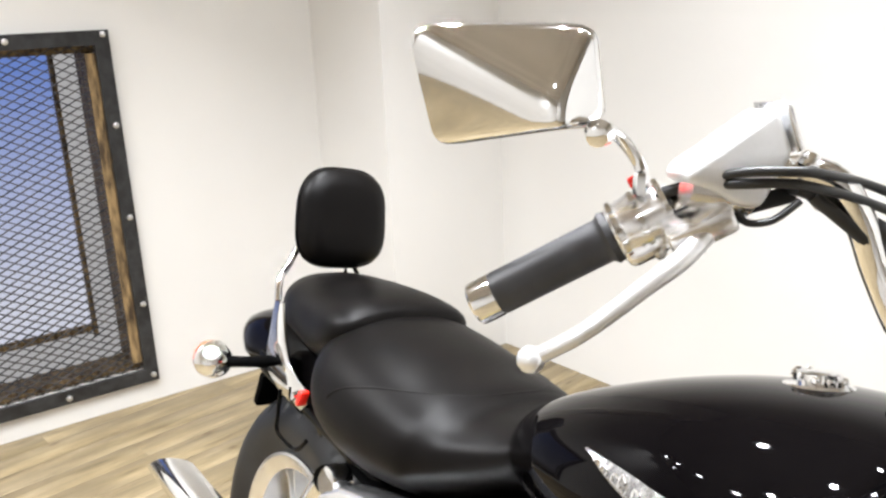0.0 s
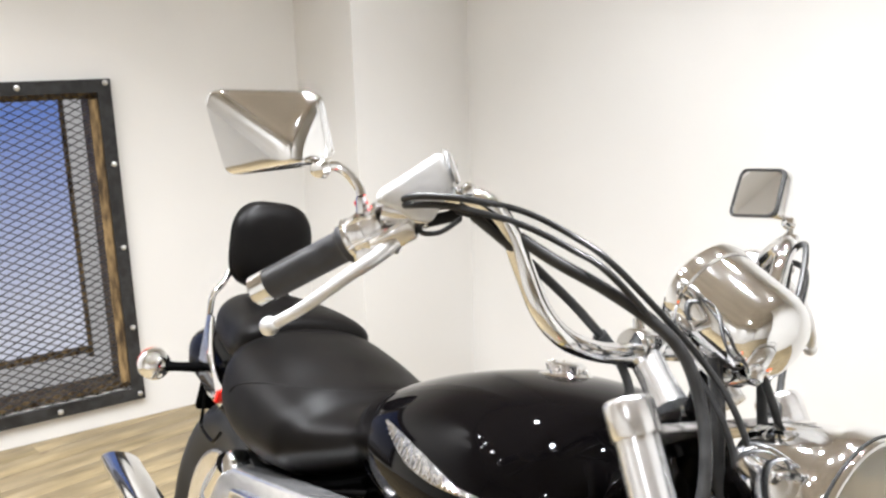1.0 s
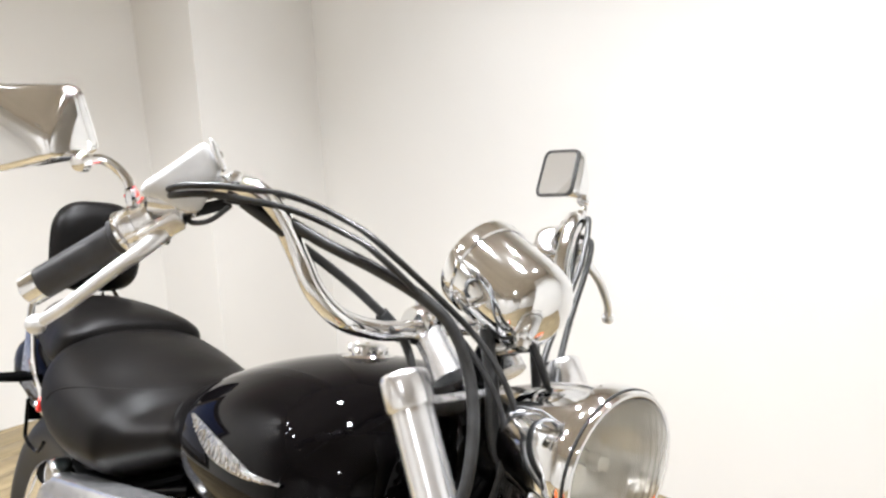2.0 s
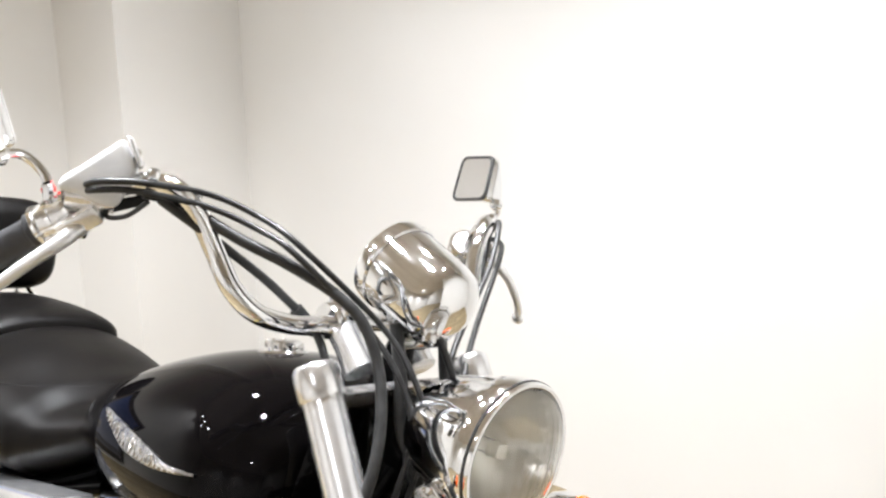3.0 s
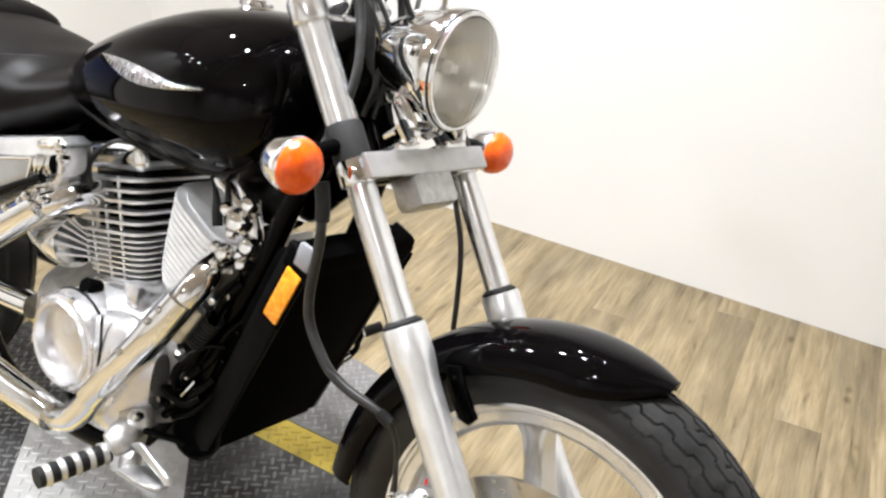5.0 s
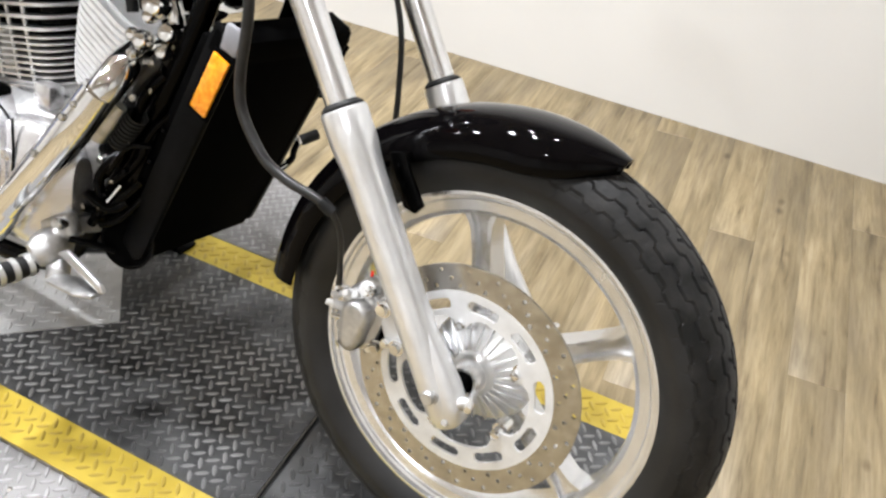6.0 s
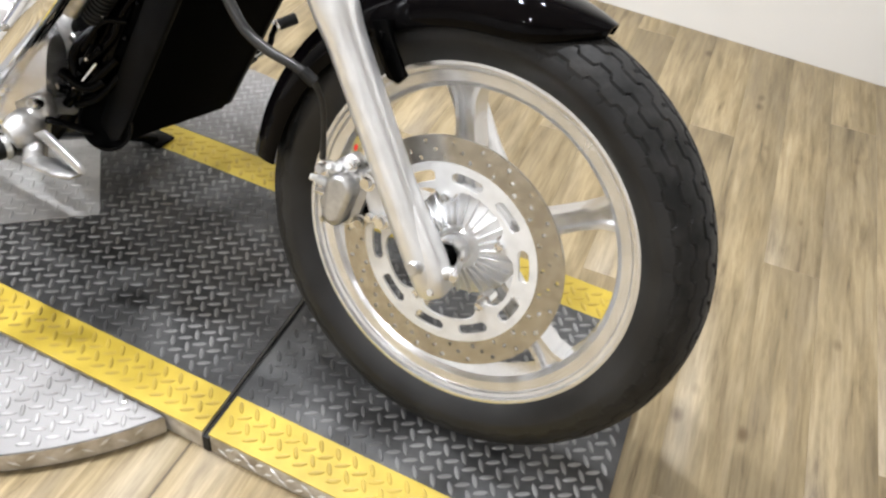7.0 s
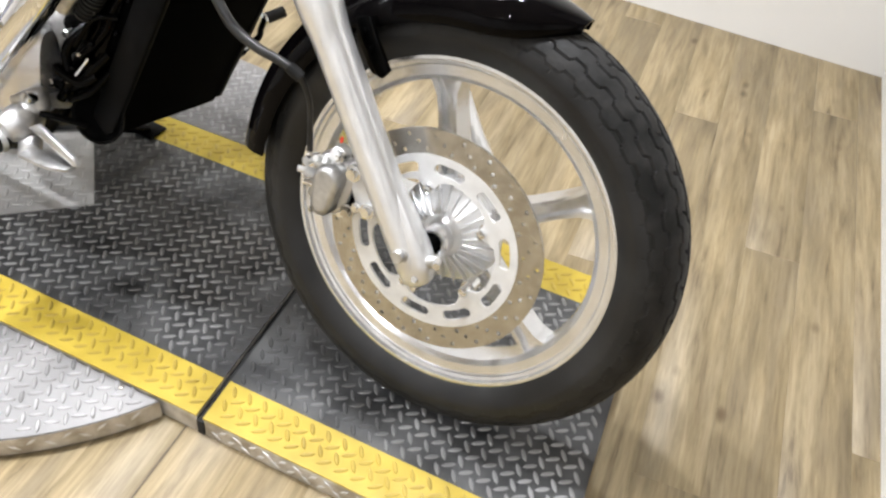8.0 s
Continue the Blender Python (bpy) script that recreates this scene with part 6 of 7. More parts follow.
# chrome ridges; the last, black bar stands in for a slot's dark recess
for x0, z0, x1, z1, r, mat in ((-0.966, 0.706, -0.968, 0.672, 0.0065, CHROME), (-0.952, 0.709, -0.953, 0.677, 0.0085, CHROME), (-0.934, 0.712, -0.934, 0.682, 0.0060, CHROME), (-0.922, 0.715, -0.921, 0.685, 0.0055, PLASTIC)):
    part("ridge_or_slot", tube([(x0, -0.196, z0), ((x0 + x1) / 2, -0.199, (z0 + z1) / 2), (x1, -0.196, z1)], [r * 0.8, r, r * 0.8], 14, 4), mat, airbox)
part("cover_ring", lathe([(0.0, 0.005), (0.004, 0.004), (0.0055, 0.001), (0.008, 0.002), (0.0095, -0.002), (0.0095, -0.012)], (-0.9085, -0.194, 0.712), (0.1, -1, 0.1), 20), CHROME, airbox)
part("cover_strap", tube([(-1.36, -0.200, 0.470), (-1.20, -0.206, 0.545), (-1.00, -0.204, 0.640)], 0.007, 10, 4), FRAMEBLACK, airbox)
for q in ((-0.962, 0.724), (-0.949, 0.728), (-0.936, 0.730), (-0.922, 0.734), (-0.911, 0.730), (-0.945, 0.660), (-0.965, 0.652)):
    part("cover_boss", lathe([(0.0, 0.009), (0.0045, 0.0078), (0.0078, 0.0045), (0.009, 0.0), (0.009, -0.004)], (q[0], -0.194, q[1]), (0.1, -1, 0.1), 14), CHROME, airbox)
part("intake_shroud", lathe([(0.0, 0.0), (0.012, 0.004), (0.026, 0.028), (0.038, 0.065), (0.046, 0.105), (0.049, 0.140), (0.046, 0.145), (0.038, 0.143), (0.0, 0.140)], (-1.085, -0.130, 0.530), (0.98, 0, 0.12), 36), CHROME, airbox)

# ---- exhaust
exhaust = part("front_exhaust", tube([(-0.610, -0.075, 0.625), (-0.588, -0.130, 0.622), (-0.586, -0.172, 0.588), (-0.622, -0.190, 0.520), (-0.675, -0.198, 0.446), (-0.735, -0.204, 0.370), (-0.780, -0.210, 0.308), (-0.815, -0.214, 0.280), (-0.88, -0.218, 0.272), (-1.00, -0.222, 0.280), (-1.15, -0.225, 0.295), (-1.40, -0.228, 0.305)], 0.024, 20, 6), CHROME, bike, "chrome front exhaust pipe")
part("heat_shield", tube([(-0.592, -0.184, 0.578), (-0.624, -0.200, 0.518), (-0.677, -0.208, 0.444), (-0.748, -0.214, 0.352)], [0.0248, 0.0262, 0.0262, 0.0255], 22, 5), CHROME, exhaust, "chrome heat shield")
part("heat_shield", tube([(-0.83, -0.226, 0.280), (-1.00, -0.230, 0.284), (-1.20, -0.233, 0.30)], [0.027, 0.029, 0.029], 22, 5), CHROME, exhaust)
for q in ((-0.604, -0.216, 0.560), (-0.617, -0.224, 0.538), (-0.600, -0.205, 0.572), (-0.664, -0.233, 0.470)):
    part("shield_screw", lathe([(0.0, 0.005), (0.004, 0.004), (0.006, 0.0)], q, (0.3, -0.9, 0.3), 10), STEEL, exhaust)


def muffler(a, b, r, tip, label):
    a, b = Vector(a), Vector(b)
    d = (b - a).normalized()
    m = part("muffler", sweep(bmesh.new(), [a, a + d * 0.05, a + d * 0.10, b], [0.026, 0.034, r, r * 1.03], 28, cap=False), CHROME, bike, label)
    n = 28
    u = d.orthogonal().normalized()
    if u.z < 0:
        u = -u
    s = d.cross(u)
    rings = []
    for rr, deep in ((r * 1.03, 0), (r * 1.03, 1), (r * 0.92, 1), (r * 0.90, 0.15), (0.02, 0.1)):
        ring = []
        for k in range(n):
            t = 2 * math.pi * k / n
            off = (u * math.cos(t) + s * math.sin(t)) * rr
            cut = tip * (0.5 - 0.5 * math.cos(t)) if deep else 0.0
            ring.append(b + off + d * (cut * deep))
        rings.append(ring)
    part("muffler_tip", loft(rings, True), CHROME, m, "slash-cut chrome tip")
    return m


muffler((-1.38, -0.228, 0.305), (-1.84, -0.228, 0.318), 0.037, 0.10, "chrome lower slash-cut muffler")
part("rear_exhaust", tube([(-0.91, -0.10, 0.65), (-0.915, -0.165, 0.645), (-0.94, -0.195, 0.622), (-1.02, -0.205, 0.575), (-1.10, -0.210, 0.510), (-1.20, -0.215, 0.460), (-1.32, -0.22, 0.435), (-1.42, -0.225, 0.430)], 0.024, 20, 6), CHROME, bike, "chrome rear exhaust pipe")
part("rear_heat_shield", tube([(-0.935, -0.205, 0.628), (-1.02, -0.217, 0.566), (-1.10, -0.222, 0.510), (-1.22, -0.226, 0.455)], [0.026, 0.0295, 0.0295, 0.028], 22, 5), CHROME, bike)
muffler((-1.40, -0.225, 0.430), (-1.84, -0.225, 0.436), 0.037, 0.10, "chrome upper slash-cut muffler")
for q in ((-0.962, -0.226, 0.625), (-0.945, -0.228, 0.640), (-0.930, -0.224, 0.628), (-0.916, -0.218, 0.642), (-0.990, -0.234, 0.606)):
    part("pipe_clamp_bolt", lathe([(0.0, 0.008), (0.005, 0.0068), (0.0075, 0.003), (0.0085, -0.006)], q, (0.1, -0.9, 0.4), 12), CHROME, bike)
part("trim_hose", tube([(-0.93, -0.21, 0.675), (-1.02, -0.222, 0.630), (-1.10, -0.228, 0.58), (-1.22, -0.228, 0.52)], 0.008, 10, 5), FRAMEBLACK, bike)

# ---- black fittings ahead of the engine
part("front_guard", block((0.045, 0.250, 0.240), Matrix.Translation((-0.600, 0.0, 0.430)) @ Matrix.Rotation(radians(22), 4, "Y"), 0.010, 2), FRAMEBLACK, engine)
part("oil_line", tube([(-0.600, -0.135, 0.470), (-0.625, -0.150, 0.430), (-0.620, -0.150, 0.380), (-0.640, -0.150, 0.345)], 0.008, 10, 5), FRAMEBLACK, engine)
part("oil_line", tube([(-0.560, -0.128, 0.440), (-0.590, -0.140, 0.400), (-0.615, -0.145, 0.370), (-0.660, -0.150, 0.365)], 0.007, 10, 5), FRAMEBLACK, engine)
part("linkage_rod", tube([(-0.590, -0.140, 0.425), (-0.606, -0.150, 0.395), (-0.620, -0.155, 0.380)], 0.0035, 8), CHROME, engine)
for q in ((-0.585, -0.138, 0.450), (-0.612, -0.150, 0.405), (-0.575, -0.130, 0.415), (-0.630, -0.155, 0.372), (-0.548, -0.125, 0.475), (-0.530, -0.120, 0.530)):
    part("engine_bolt", lathe([(0.0, 0.006), (0.003, 0.006), (0.005, 0.003), (0.005, -0.01)], q, (0.4, -0.9, 0.2), 10), FRAMEBLACK, engine)
for pts, r in (((( -0.535, -0.118, 0.610), (-0.560, -0.130, 0.575), (-0.575, -0.134, 0.530), (-0.600, -0.140, 0.455)), 0.0075), (((-0.520, -0.112, 0.560), (-0.550, -0.124, 0.520), (-0.570, -0.128, 0.470), (-0.610, -0.138, 0.420)), 0.006),
               (((-0.545, -0.125, 0.500), (-0.580, -0.140, 0.490), (-0.610, -0.148, 0.440)), 0.005), (((-0.580, -0.135, 0.400), (-0.600, -0.150, 0.385), (-0.640, -0.160, 0.400)), 0.009), (((-0.555, -0.120, 0.420), (-0.585, -0.142, 0.372), (-0.620, -0.150, 0.350)), 0.006)):
    part("engine_hose", tube(pts, r, 10, 6), FRAMEBLACK, engine)
for q in ((-0.548, -0.132, 0.585), (-0.578, -0.142, 0.500), (-0.600, -0.150, 0.430), (-0.645, -0.162, 0.375)):
    part("engine_clip", block((0.006, 0.005, 0.009), Matrix.Translation(q) @ Matrix.Rotation(q[0] * 40, 4, "Y"), 0.0018), STEEL, engine)
boot_a, boot_b = Vector((-0.562, -0.140, 0.545)), Vector((-0.600, -0.142, 0.488))
boot_prof = []
for k in range(9):
    boot_prof += [(0.0165, k * 0.0076), (0.0165, k * 0.0076 + 0.003), (0.0125, k * 0.0076 + 0.0045), (0.0125, k * 0.0076 + 0.0068)]
part("spring_boot", lathe(boot_prof, boot_a, boot_b - boot_a, 18), RUBBER, bike, "ribbed black rubber boot")
part("switch_body", tube([(-0.585, -0.150, 0.553), (-0.602, -0.156, 0.528), (-0.622, -0.160, 0.497)], [0.009, 0.014, 0.015], 16), CAST, bike)
# black bracket between the down tube and the front pipe, and small castings round the clutch cover
part("engine_bracket", prism([(-0.598, 0.630), (-0.537, 0.646), (-0.543, 0.603), (-0.600, 0.500), (-0.657, 0.393), (-0.690, 0.330), (-0.722, 0.330), (-0.718, 0.366), (-0.643, 0.500), (-0.590, 0.600)], 0.0, 0.024, side_plane(-0.096), 0.004, 2), FRAMEBLACK, engine, "gloss black engine bracket")
for q in ((-0.560, -0.121, 0.622), (-0.590, -0.121, 0.560), (-0.655, -0.121, 0.440)):
    part("bracket_bolt", lathe([(0.0, 0.007), (0.005, 0.007), (0.008, 0.004), (0.008, 0.0)], q, (0, -1, 0), 6), STEEL, engine)
part("cover_gasket", lathe([(0.0915, 0.0), (0.0950, 0.0), (0.0950, 0.003), (0.0915, 0.003)], (ccx, -0.1675, ccz), (0, -1, 0), 56, closed=True), PLASTIC, engine, "thin black gasket")
part("oil_filler_cap", lathe([(0.0, 0.012), (0.012, 0.012), (0.015, 0.008), (0.015, -0.02), (0.0, -0.02)], (-0.868, -0.150, 0.492), (0.1, -0.9, 0.4), 18), PLASTIC, engine, "black oil filler cap")
part("cylinder_base", block((0.150, 0.235, 0.026), Matrix.Translation((-0.835, 0.0, 0.492)) @ Matrix.Rotation(radians(-11), 4, "Y"), 0.006, 2), ENGINE_ALU, engine)
part("cylinder_base", block((0.040, 0.030, 0.040), Matrix.Translation((-0.768, -0.128, 0.510)), 0.006, 2), ENGINE_ALU, engine)
for q in ((-0.784, -0.192, 0.418), (-0.733, -0.190, 0.430), (-0.825, -0.196, 0.327), (-0.770, -0.192, 0.345), (-0.700, -0.188, 0.400)):
    part("case_boss", lathe([(0.0, 0.006), (0.0045, 0.006), (0.0055, 0.003), (0.0095, 0.002), (0.0110, -0.012), (0.0, -0.012)], q, (0, -1, 0), 14), ENGINE_ALU, engine)
part("case_seam", tube([(-0.775, -0.187, 0.480), (-0.765, -0.193, 0.430), (-0.770, -0.194, 0.370), (-0.795, -0.190, 0.310)], 0.0022, 8, 6), PLASTIC, engine, "dark seam between the engine covers")

# ---- foot controls
peg = part("foot_peg", lathe([(0.0, -0.034), (0.016, -0.032), (0.026, -0.022), (0.030, -0.004), (0.028, 0.014), (0.020, 0.028), (0.0, 0.034)], (-0.676, -0.196, 0.304), (-0.2, -0.9, -0.4), 26), CAST, bike, "silver rider foot peg with a banded rubber sleeve")
part("peg_knuckle", lathe([(0.0, -0.02), (0.013, -0.016), (0.019, 0.0), (0.013, 0.016), (0.0, 0.02)], (-0.648, -0.204, 0.274), (0.2, -0.7, -0.7), 20), CAST, peg)
part("peg_bracket", block((0.070, 0.026, 0.040), Matrix.Translation((-0.672, -0.180, 0.335)) @ Matrix.Rotation(radians(-28), 4, "Y"), 0.009, 3), CAST, peg)
part("peg_bracket", tube([(-0.66, -0.12, 0.33), (-0.668, -0.165, 0.34), (-0.672, -0.19, 0.315)], [0.016, 0.018, 0.020], 16), CAST, peg)
part("peg_bolt", lathe([(0.0, 0.014), (0.007, 0.013), (0.010, 0.008), (0.010, -0.01)], (-0.652, -0.196, 0.352), (0.1, -0.9, 0.3), 12), CHROME, peg)
pa, pb = Vector((-0.690, -0.216, 0.274)), Vector((-0.706, -0.330, 0.262))
part("peg_rubber", tube([pa, pb], 0.017, 20), RUBBER, peg)
for k in range(5):
    q = pa.lerp(pb, 0.04 + 0.2 * k)
    part("peg_band", tube([q, q + (pb - pa).normalized() * 0.009], 0.0190, 20), SATIN, peg)
pedal = part("brake_pedal", prism([(-0.640, 0.312), (-0.618, 0.326), (-0.606, 0.322), (-0.545, 0.298), (-0.536, 0.286), (-0.546, 0.282), (-0.615, 0.306)], 0.0, 0.009, side_plane(-0.206), 0.003), BRIDGE, bike, "silver rear brake pedal")
part("pedal_pad", prism([(-0.635, -0.240), (-0.575, -0.236), (-0.552, -0.222), (-0.552, -0.200), (-0.610, -0.196), (-0.640, -0.212)], 0.272, 0.279, None, 0.003), CAST, pedal, "flat cast pedal plate")
part("pedal_rod", tube([(-0.640, -0.190, 0.330), (-0.610, -0.170, 0.325), (-0.585, -0.150, 0.318)], 0.006, 10), FRAMEBLACK, pedal)
part("left_foot_peg", tube([(-0.80, 0.14, 0.26), (-0.795, 0.30, 0.26)], 0.018, 14), RUBBER, bike)
shift = part("shift_lever", tube([(-0.68, 0.17, 0.34), (-0.63, 0.19, 0.345), (-0.588, 0.20, 0.362), (-0.567, 0.215, 0.386), (-0.556, 0.228, 0.404), (-0.560, 0.236, 0.416), (-0.559, 0.245, 0.435)], [0.0075, 0.0085, 0.0095, 0.0075, 0.006, 0.006, 0.006], 12, 5), FRAMEBLACK, bike, "black gear shift lever with chrome joints")
part("shift_rubber", tube([(-0.559, 0.243, 0.434), (-0.541, 0.277, 0.449)], 0.0105, 14), RUBBER, shift)
part("shift_ring", lathe([(0.0, -0.003), (0.0108, -0.003), (0.0118, 0.0), (0.0108, 0.003), (0.0, 0.003)], (-0.5585, 0.2435, 0.4342), (0.43, 0.82, 0.36), 16), CHROME, shift)
part("shift_joint", tube([(-0.573, 0.210, 0.379), (-0.560, 0.222, 0.394)], 0.0092, 14), CHROME, shift)
part("shift_joint", lathe([(0.0, -0.012), (0.012, -0.010), (0.015, 0.0), (0.012, 0.010), (0.0, 0.012)], (-0.592, 0.198, 0.356), (0.3, -0.9, 0.2), 18), FRAMEBLACK, shift)
part("shift_pin", lathe([(0.0, 0.010), (0.005, 0.010), (0.007, 0.006), (0.007, -0.008)], (-0.590, 0.182, 0.352), (0.2, -0.95, 0.2), 10), CHROME, shift)
stand = part("side_stand", tube([(-0.90, 0.12, 0.20), (-0.89, 0.20, 0.10), (-0.88, 0.285, 0.075)], 0.012, 12), FRAMEBLACK, bike, "black side stand")
part("stand_foot", block((0.06, 0.05, 0.008), Matrix.Translation((-0.88, 0.292, 0.072)) @ Matrix.Rotation(radians(13), 4, "X"), 0.003), FRAMEBLACK, stand)
horn = part("horn", lathe([(0.0, -0.035), (0.020, -0.034), (0.034, -0.014), (0.043, -0.006), (0.044, 0.004), (0.038, 0.002), (0.0, -0.002)], (-0.582, -0.128, 0.330), (0.25, -0.95, 0.1), 32), PLASTIC, bike, "round black horn")
part("horn_rim", lathe([(0.0405, 0.0), (0.0445, 0.0), (0.0450, 0.006), (0.0405, 0.006)], (-0.582, -0.128, 0.330), (0.25, -0.95, 0.1), 36, closed=True), GREYPLASTIC, horn)

# ---------------------------------------------------------------- floor planks
VINYL = bpy.data.materials.new("wood_look_vinyl")
VINYL.use_nodes = True
vb = bsdf(VINYL)
vc = node(VINYL, "ShaderNodeTexCoord")
oi = node(VINYL, "ShaderNodeObjectInfo")
geo_i = node(VINYL, "ShaderNodeNewGeometry")
sh = node(VINYL, "ShaderNodeVectorMath")
sh.operation = "SCALE"
comb = node(VINYL, "ShaderNodeCombineXYZ")
link(VINYL, oi.outputs["Random"], comb.inputs[0])
link(VINYL, geo_i.outputs["Random Per Island"], comb.inputs[1])
link(VINYL, comb.outputs[0], sh.inputs[0])
sh.inputs["Scale"].default_value = 40.0
ad = node(VINYL, "ShaderNodeVectorMath")
link(VINYL, vc.outputs["Object"], ad.inputs[0])
link(VINYL, sh.outputs[0], ad.inputs[1])
mpa = node(VINYL, "ShaderNodeMapping")
mpa.inputs["Scale"].default_value = (40, 3.4, 1)
link(VINYL, ad.outputs[0], mpa.inputs[0])
n1 = node(VINYL, "ShaderNodeTexNoise", Scale=1.0, Detail=8.0, Roughness=0.64, Distortion=0.5)
link(VINYL, mpa.outputs[0], n1.inputs["Vector"])
mpb = node(VINYL, "ShaderNodeMapping")
mpb.inputs["Scale"].default_value = (11, 2.8, 1)
link(VINYL, ad.outputs[0], mpb.inputs[0])
n2 = node(VINYL, "ShaderNodeTexNoise", Scale=1.0, Detail=3.0)
link(VINYL, mpb.outputs[0], n2.inputs["Vector"])
r1 = node(VINYL, "ShaderNodeValToRGB")
for pos, col in ((0.27, (0.077, 0.053, 0.027)), (0.41, (0.203, 0.155, 0.085)), (0.56, (0.277, 0.217, 0.124)), (0.75, (0.335, 0.271, 0.172))):
    el = r1.color_ramp.elements.new(pos)
    el.color = (*col, 1)
r1.color_ramp.elements.remove(r1.color_ramp.elements[0])
r1.color_ramp.elements.remove(r1.color_ramp.elements[-1])
link(VINYL, n1.outputs["Fac"], r1.inputs[0])
r2 = node(VINYL, "ShaderNodeValToRGB")
r2.color_ramp.elements[0].position, r2.color_ramp.elements[1].position = 0.36, 0.60
r2.color_ramp.elements[0].color, r2.color_ramp.elements[1].color = (0.66, 0.66, 0.65, 1), (1.0, 1.0, 1.0, 1)
link(VINYL, n2.outputs["Fac"], r2.inputs[0])
mx = node(VINYL, "ShaderNodeMix")
mx.data_type, mx.blend_type = "RGBA", "MULTIPLY"
mx.inputs[0].default_value = 0.75
link(VINYL, r1.outputs[0], mx.inputs[6])
link(VINYL, r2.outputs[0], mx.inputs[7])
hv = node(VINYL, "ShaderNodeHueSaturation")
mrv = node(VINYL, "ShaderNodeMapRange")
mrv.inputs["To Min"].default_value, mrv.inputs["To Max"].default_value = 0.96, 1.03
add2 = node(VINYL, "ShaderNodeMath")
add2.operation = "ADD"
link(VINYL, oi.outputs["Random"], add2.inputs[0])
link(VINYL, geo_i.outputs["Random Per Island"], add2.inputs[1])
fr2 = node(VINYL, "ShaderNodeMath")
fr2.operation = "FRACT"
link(VINYL, add2.outputs[0], fr2.inputs[0])
link(VINYL, fr2.outputs[0], mrv.inputs["Value"])
link(VINYL, mrv.outputs[0], hv.inputs["Value"])
vor = node(VINYL, "ShaderNodeTexVoronoi", Scale=1.0)
mpk = node(VINYL, "ShaderNodeMapping")
mpk.inputs["Scale"].default_value = (8, 4.5, 1)
link(VINYL, ad.outputs[0], mpk.inputs[0])
link(VINYL, mpk.outputs[0], vor.inputs["Vector"])
rk = node(VINYL, "ShaderNodeValToRGB")
rk.color_ramp.elements[0].position, rk.color_ramp.elements[1].position = 0.03, 0.11
rk.color_ramp.elements[0].color, rk.color_ramp.elements[1].color = (0.35, 0.27, 0.2, 1), (1, 1, 1, 1)
link(VINYL, vor.outputs["Distance"], rk.inputs[0])
mk = node(VINYL, "ShaderNodeMix")
mk.data_type, mk.blend_type = "RGBA", "MULTIPLY"
mk.inputs[0].default_value = 0.8
mpg = node(VINYL, "ShaderNodeMapping")
mpg.inputs["Scale"].default_value = (15, 2.2, 1)
link(VINYL, ad.outputs[0], mpg.inputs[0])
n4 = node(VINYL, "ShaderNodeTexNoise", Scale=1.0, Detail=3.0, Roughness=0.6, Distortion=0.4)
link(VINYL, mpg.outputs[0], n4.inputs["Vector"])
r4 = node(VINYL, "ShaderNodeMapRange")
r4.inputs["From Min"].default_value, r4.inputs["From Max"].default_value = 0.46, 0.66
r4.inputs["To Min"].default_value, r4.inputs["To Max"].default_value = 0.0, 0.5
link(VINYL, n4.outputs["Fac"], r4.inputs["Value"])
grey_mix = node(VINYL, "ShaderNodeMix")
grey_mix.data_type = "RGBA"
grey_mix.inputs[7].default_value = (0.148, 0.116, 0.074, 1)
link(VINYL, r4.outputs[0], grey_mix.inputs[0])
link(VINYL, mx.outputs[2], grey_mix.inputs[6])
link(VINYL, grey_mix.outputs[2], mk.inputs[6])
link(VINYL, rk.outputs[0], mk.inputs[7])
mpf = node(VINYL, "ShaderNodeMapping")
mpf.inputs["Scale"].default_value = (150, 9, 1)
link(VINYL, ad.outputs[0], mpf.inputs[0])
n3 = node(VINYL, "ShaderNodeTexNoise", Scale=1.0, Detail=4.0, Roughness=0.7)
link(VINYL, mpf.outputs[0], n3.inputs["Vector"])
r3 = node(VINYL, "ShaderNodeValToRGB")
r3.color_ramp.elements[0].position, r3.color_ramp.elements[1].position = 0.34, 0.56
r3.color_ramp.elements[0].color, r3.color_ramp.elements[1].color = (0.62, 0.58, 0.53, 1), (1.06, 1.06, 1.06, 1)
link(VINYL, n3.outputs["Fac"], r3.inputs[0])
mg = node(VINYL, "ShaderNodeMix")
mg.data_type, mg.blend_type = "RGBA", "MULTIPLY"
mg.inputs[0].default_value = 0.55
link(VINYL, mk.outputs[2], mg.inputs[6])
link(VINYL, r3.outputs[0], mg.inputs[7])
link(VINYL, mg.outputs[2], hv.inputs["Color"])
link(VINYL, hv.outputs[0], vb.inputs["Base Color"])
vb.inputs["Roughness"].default_value = 0.48
vb.inputs["Specular IOR Level"].default_value = 0.35
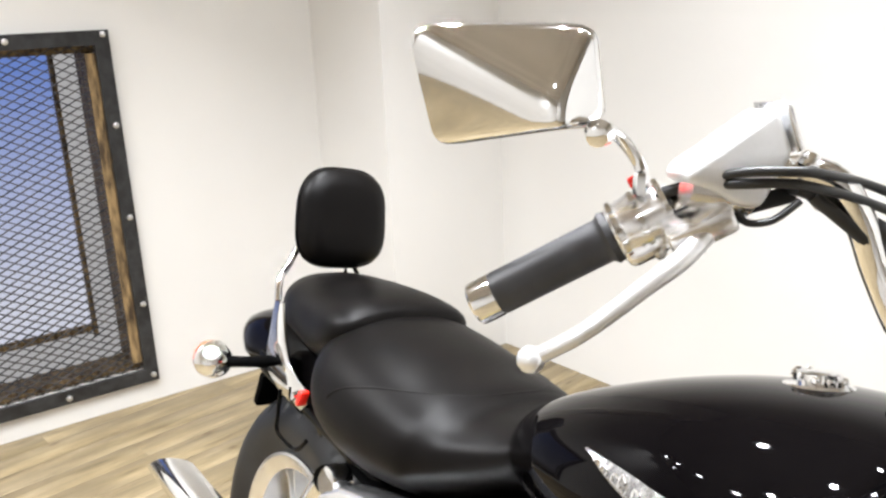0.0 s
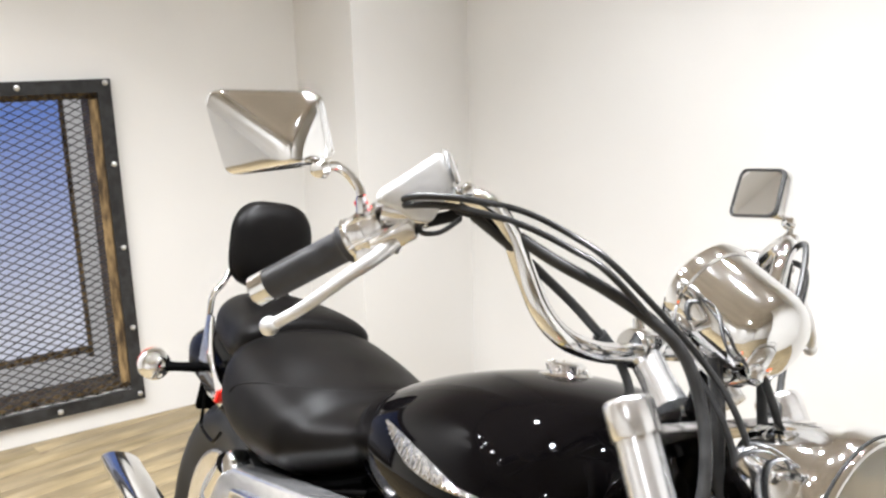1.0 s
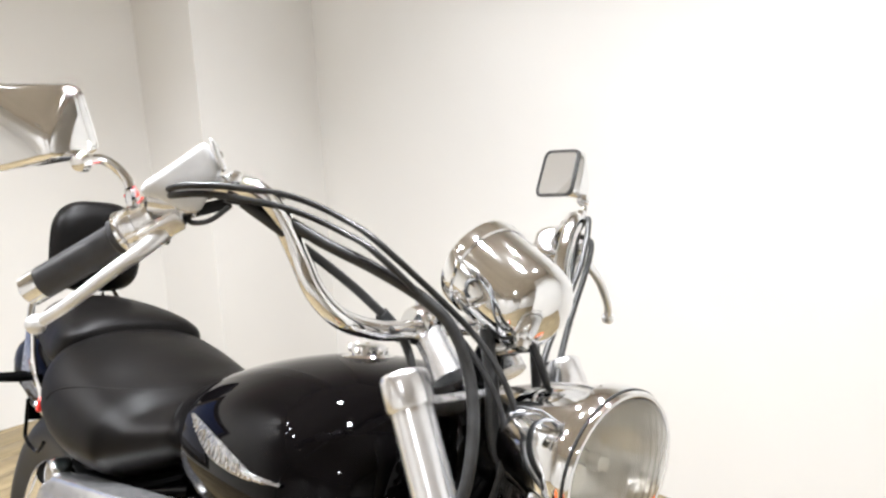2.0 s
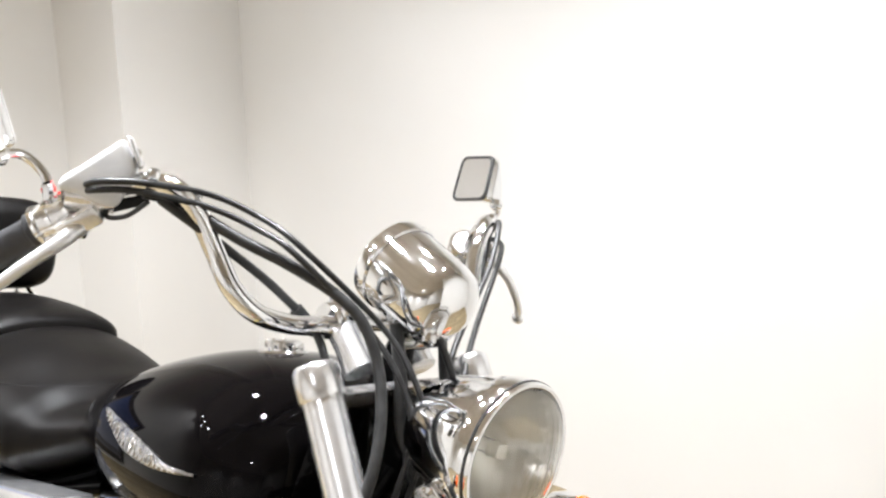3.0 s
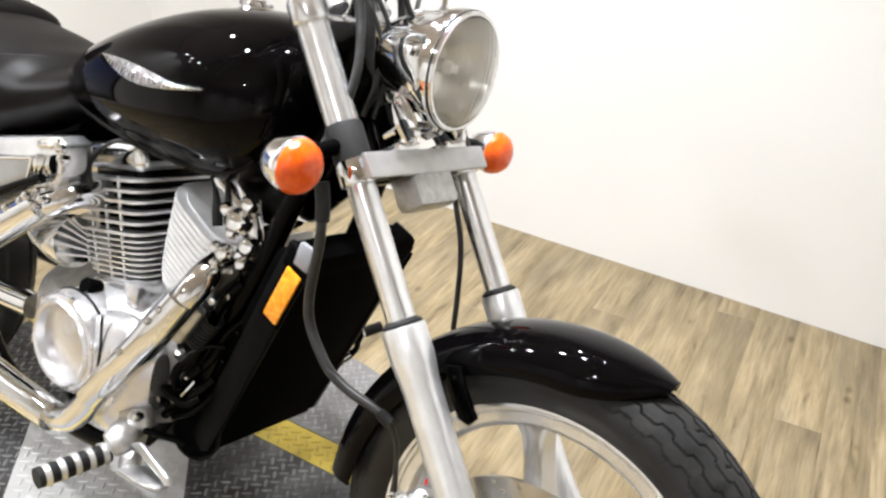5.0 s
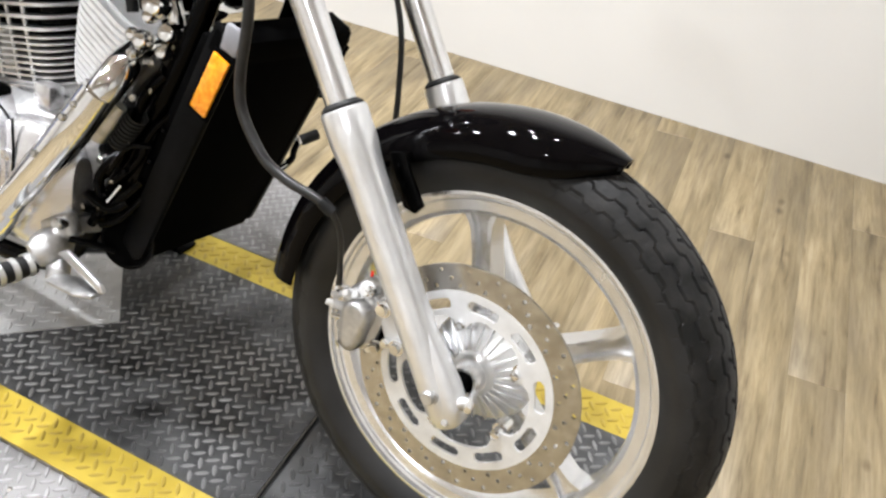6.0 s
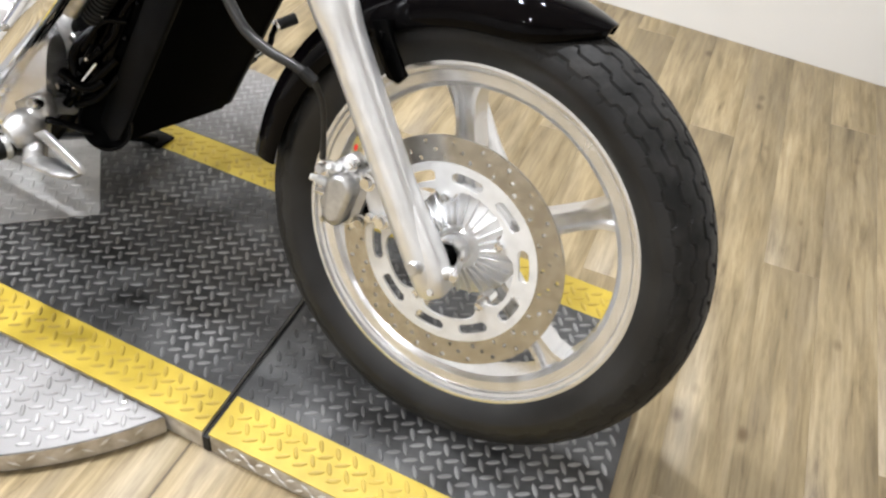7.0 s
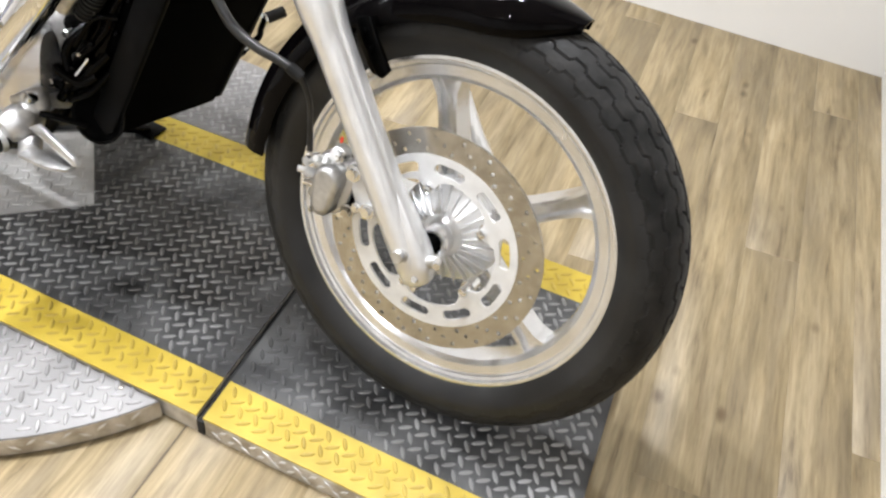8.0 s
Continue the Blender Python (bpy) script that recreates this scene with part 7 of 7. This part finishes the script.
bpn = node(VINYL, "ShaderNodeBump", Strength=0.25, Distance=0.0006)
link(VINYL, n1.outputs["Fac"], bpn.inputs["Height"])
link(VINYL, bpn.outputs[0], vb.inputs["Normal"])

PW, PL = 0.118, 1.828
fturn = Matrix.Rotation(radians(FLOOR_TURN), 4, "Z")


def plank_mesh(length):
    bm = bmesh.new()
    block((PW - 0.0002, length - 0.0002, 0.004), None, 0.0003, 1, bm)
    return finish(bm, "plank", VINYL, 60)


PLANKS = {}
rest_v, rest_f = [], []
CT = math.cos(radians(FLOOR_TURN))
for i in range(-40, 40):
    for j in range(-4, 4):
        u = i * PW - 0.047
        v0 = (j - 0.5 + i * 0.37 % 1.0) * PL
        # cut each board at the walls
        lo, hi = max(v0, (-4.05 - math.sin(radians(FLOOR_TURN)) * u) / CT), min(v0 + PL, (1.92 - math.sin(radians(FLOOR_TURN)) * u) / CT)
        if hi - lo < 0.02:
            continue
        c = fturn @ Vector((u, (lo + hi) / 2, 0))
        if not -3.56 < c.x < 3.56:
            continue
        if -3.6 < c.x < 1.2 and -1.9 < c.y:
            cut = round(hi - lo, 3)
            if cut not in PLANKS:
                PLANKS[cut] = plank_mesh(cut)
            ob = new("plank", PLANKS[cut])
            ob.parent = floor
            ob.matrix_basis = Matrix.Translation((c.x, c.y, -0.0022)) @ fturn
        else:
            b0 = len(rest_v)
            for x, y in ((u - PW / 2, lo), (u + PW / 2, lo), (u + PW / 2, hi), (u - PW / 2, hi)):
                q = fturn @ Vector((x, y, 0))
                rest_v.append((q.x, q.y, -0.0005))
            rest_f.append((b0, b0 + 1, b0 + 2, b0 + 3))
far = raw("far_planks", rest_v, rest_f, VINYL, floor)
far["kind"] = "stuff"
# one open joint between two boards, beside the ramp
joint = [fturn @ Vector((x, y, 0)) for x, y in ((-0.3432, -1.25), (-0.3408, -1.25), (-0.3408, -0.22), (-0.3432, -0.22))]
part("floor_joint", prism([(q.x, q.y) for q in joint], 0.0, 0.0008), UNDER, floor, "dark open joint between two boards")
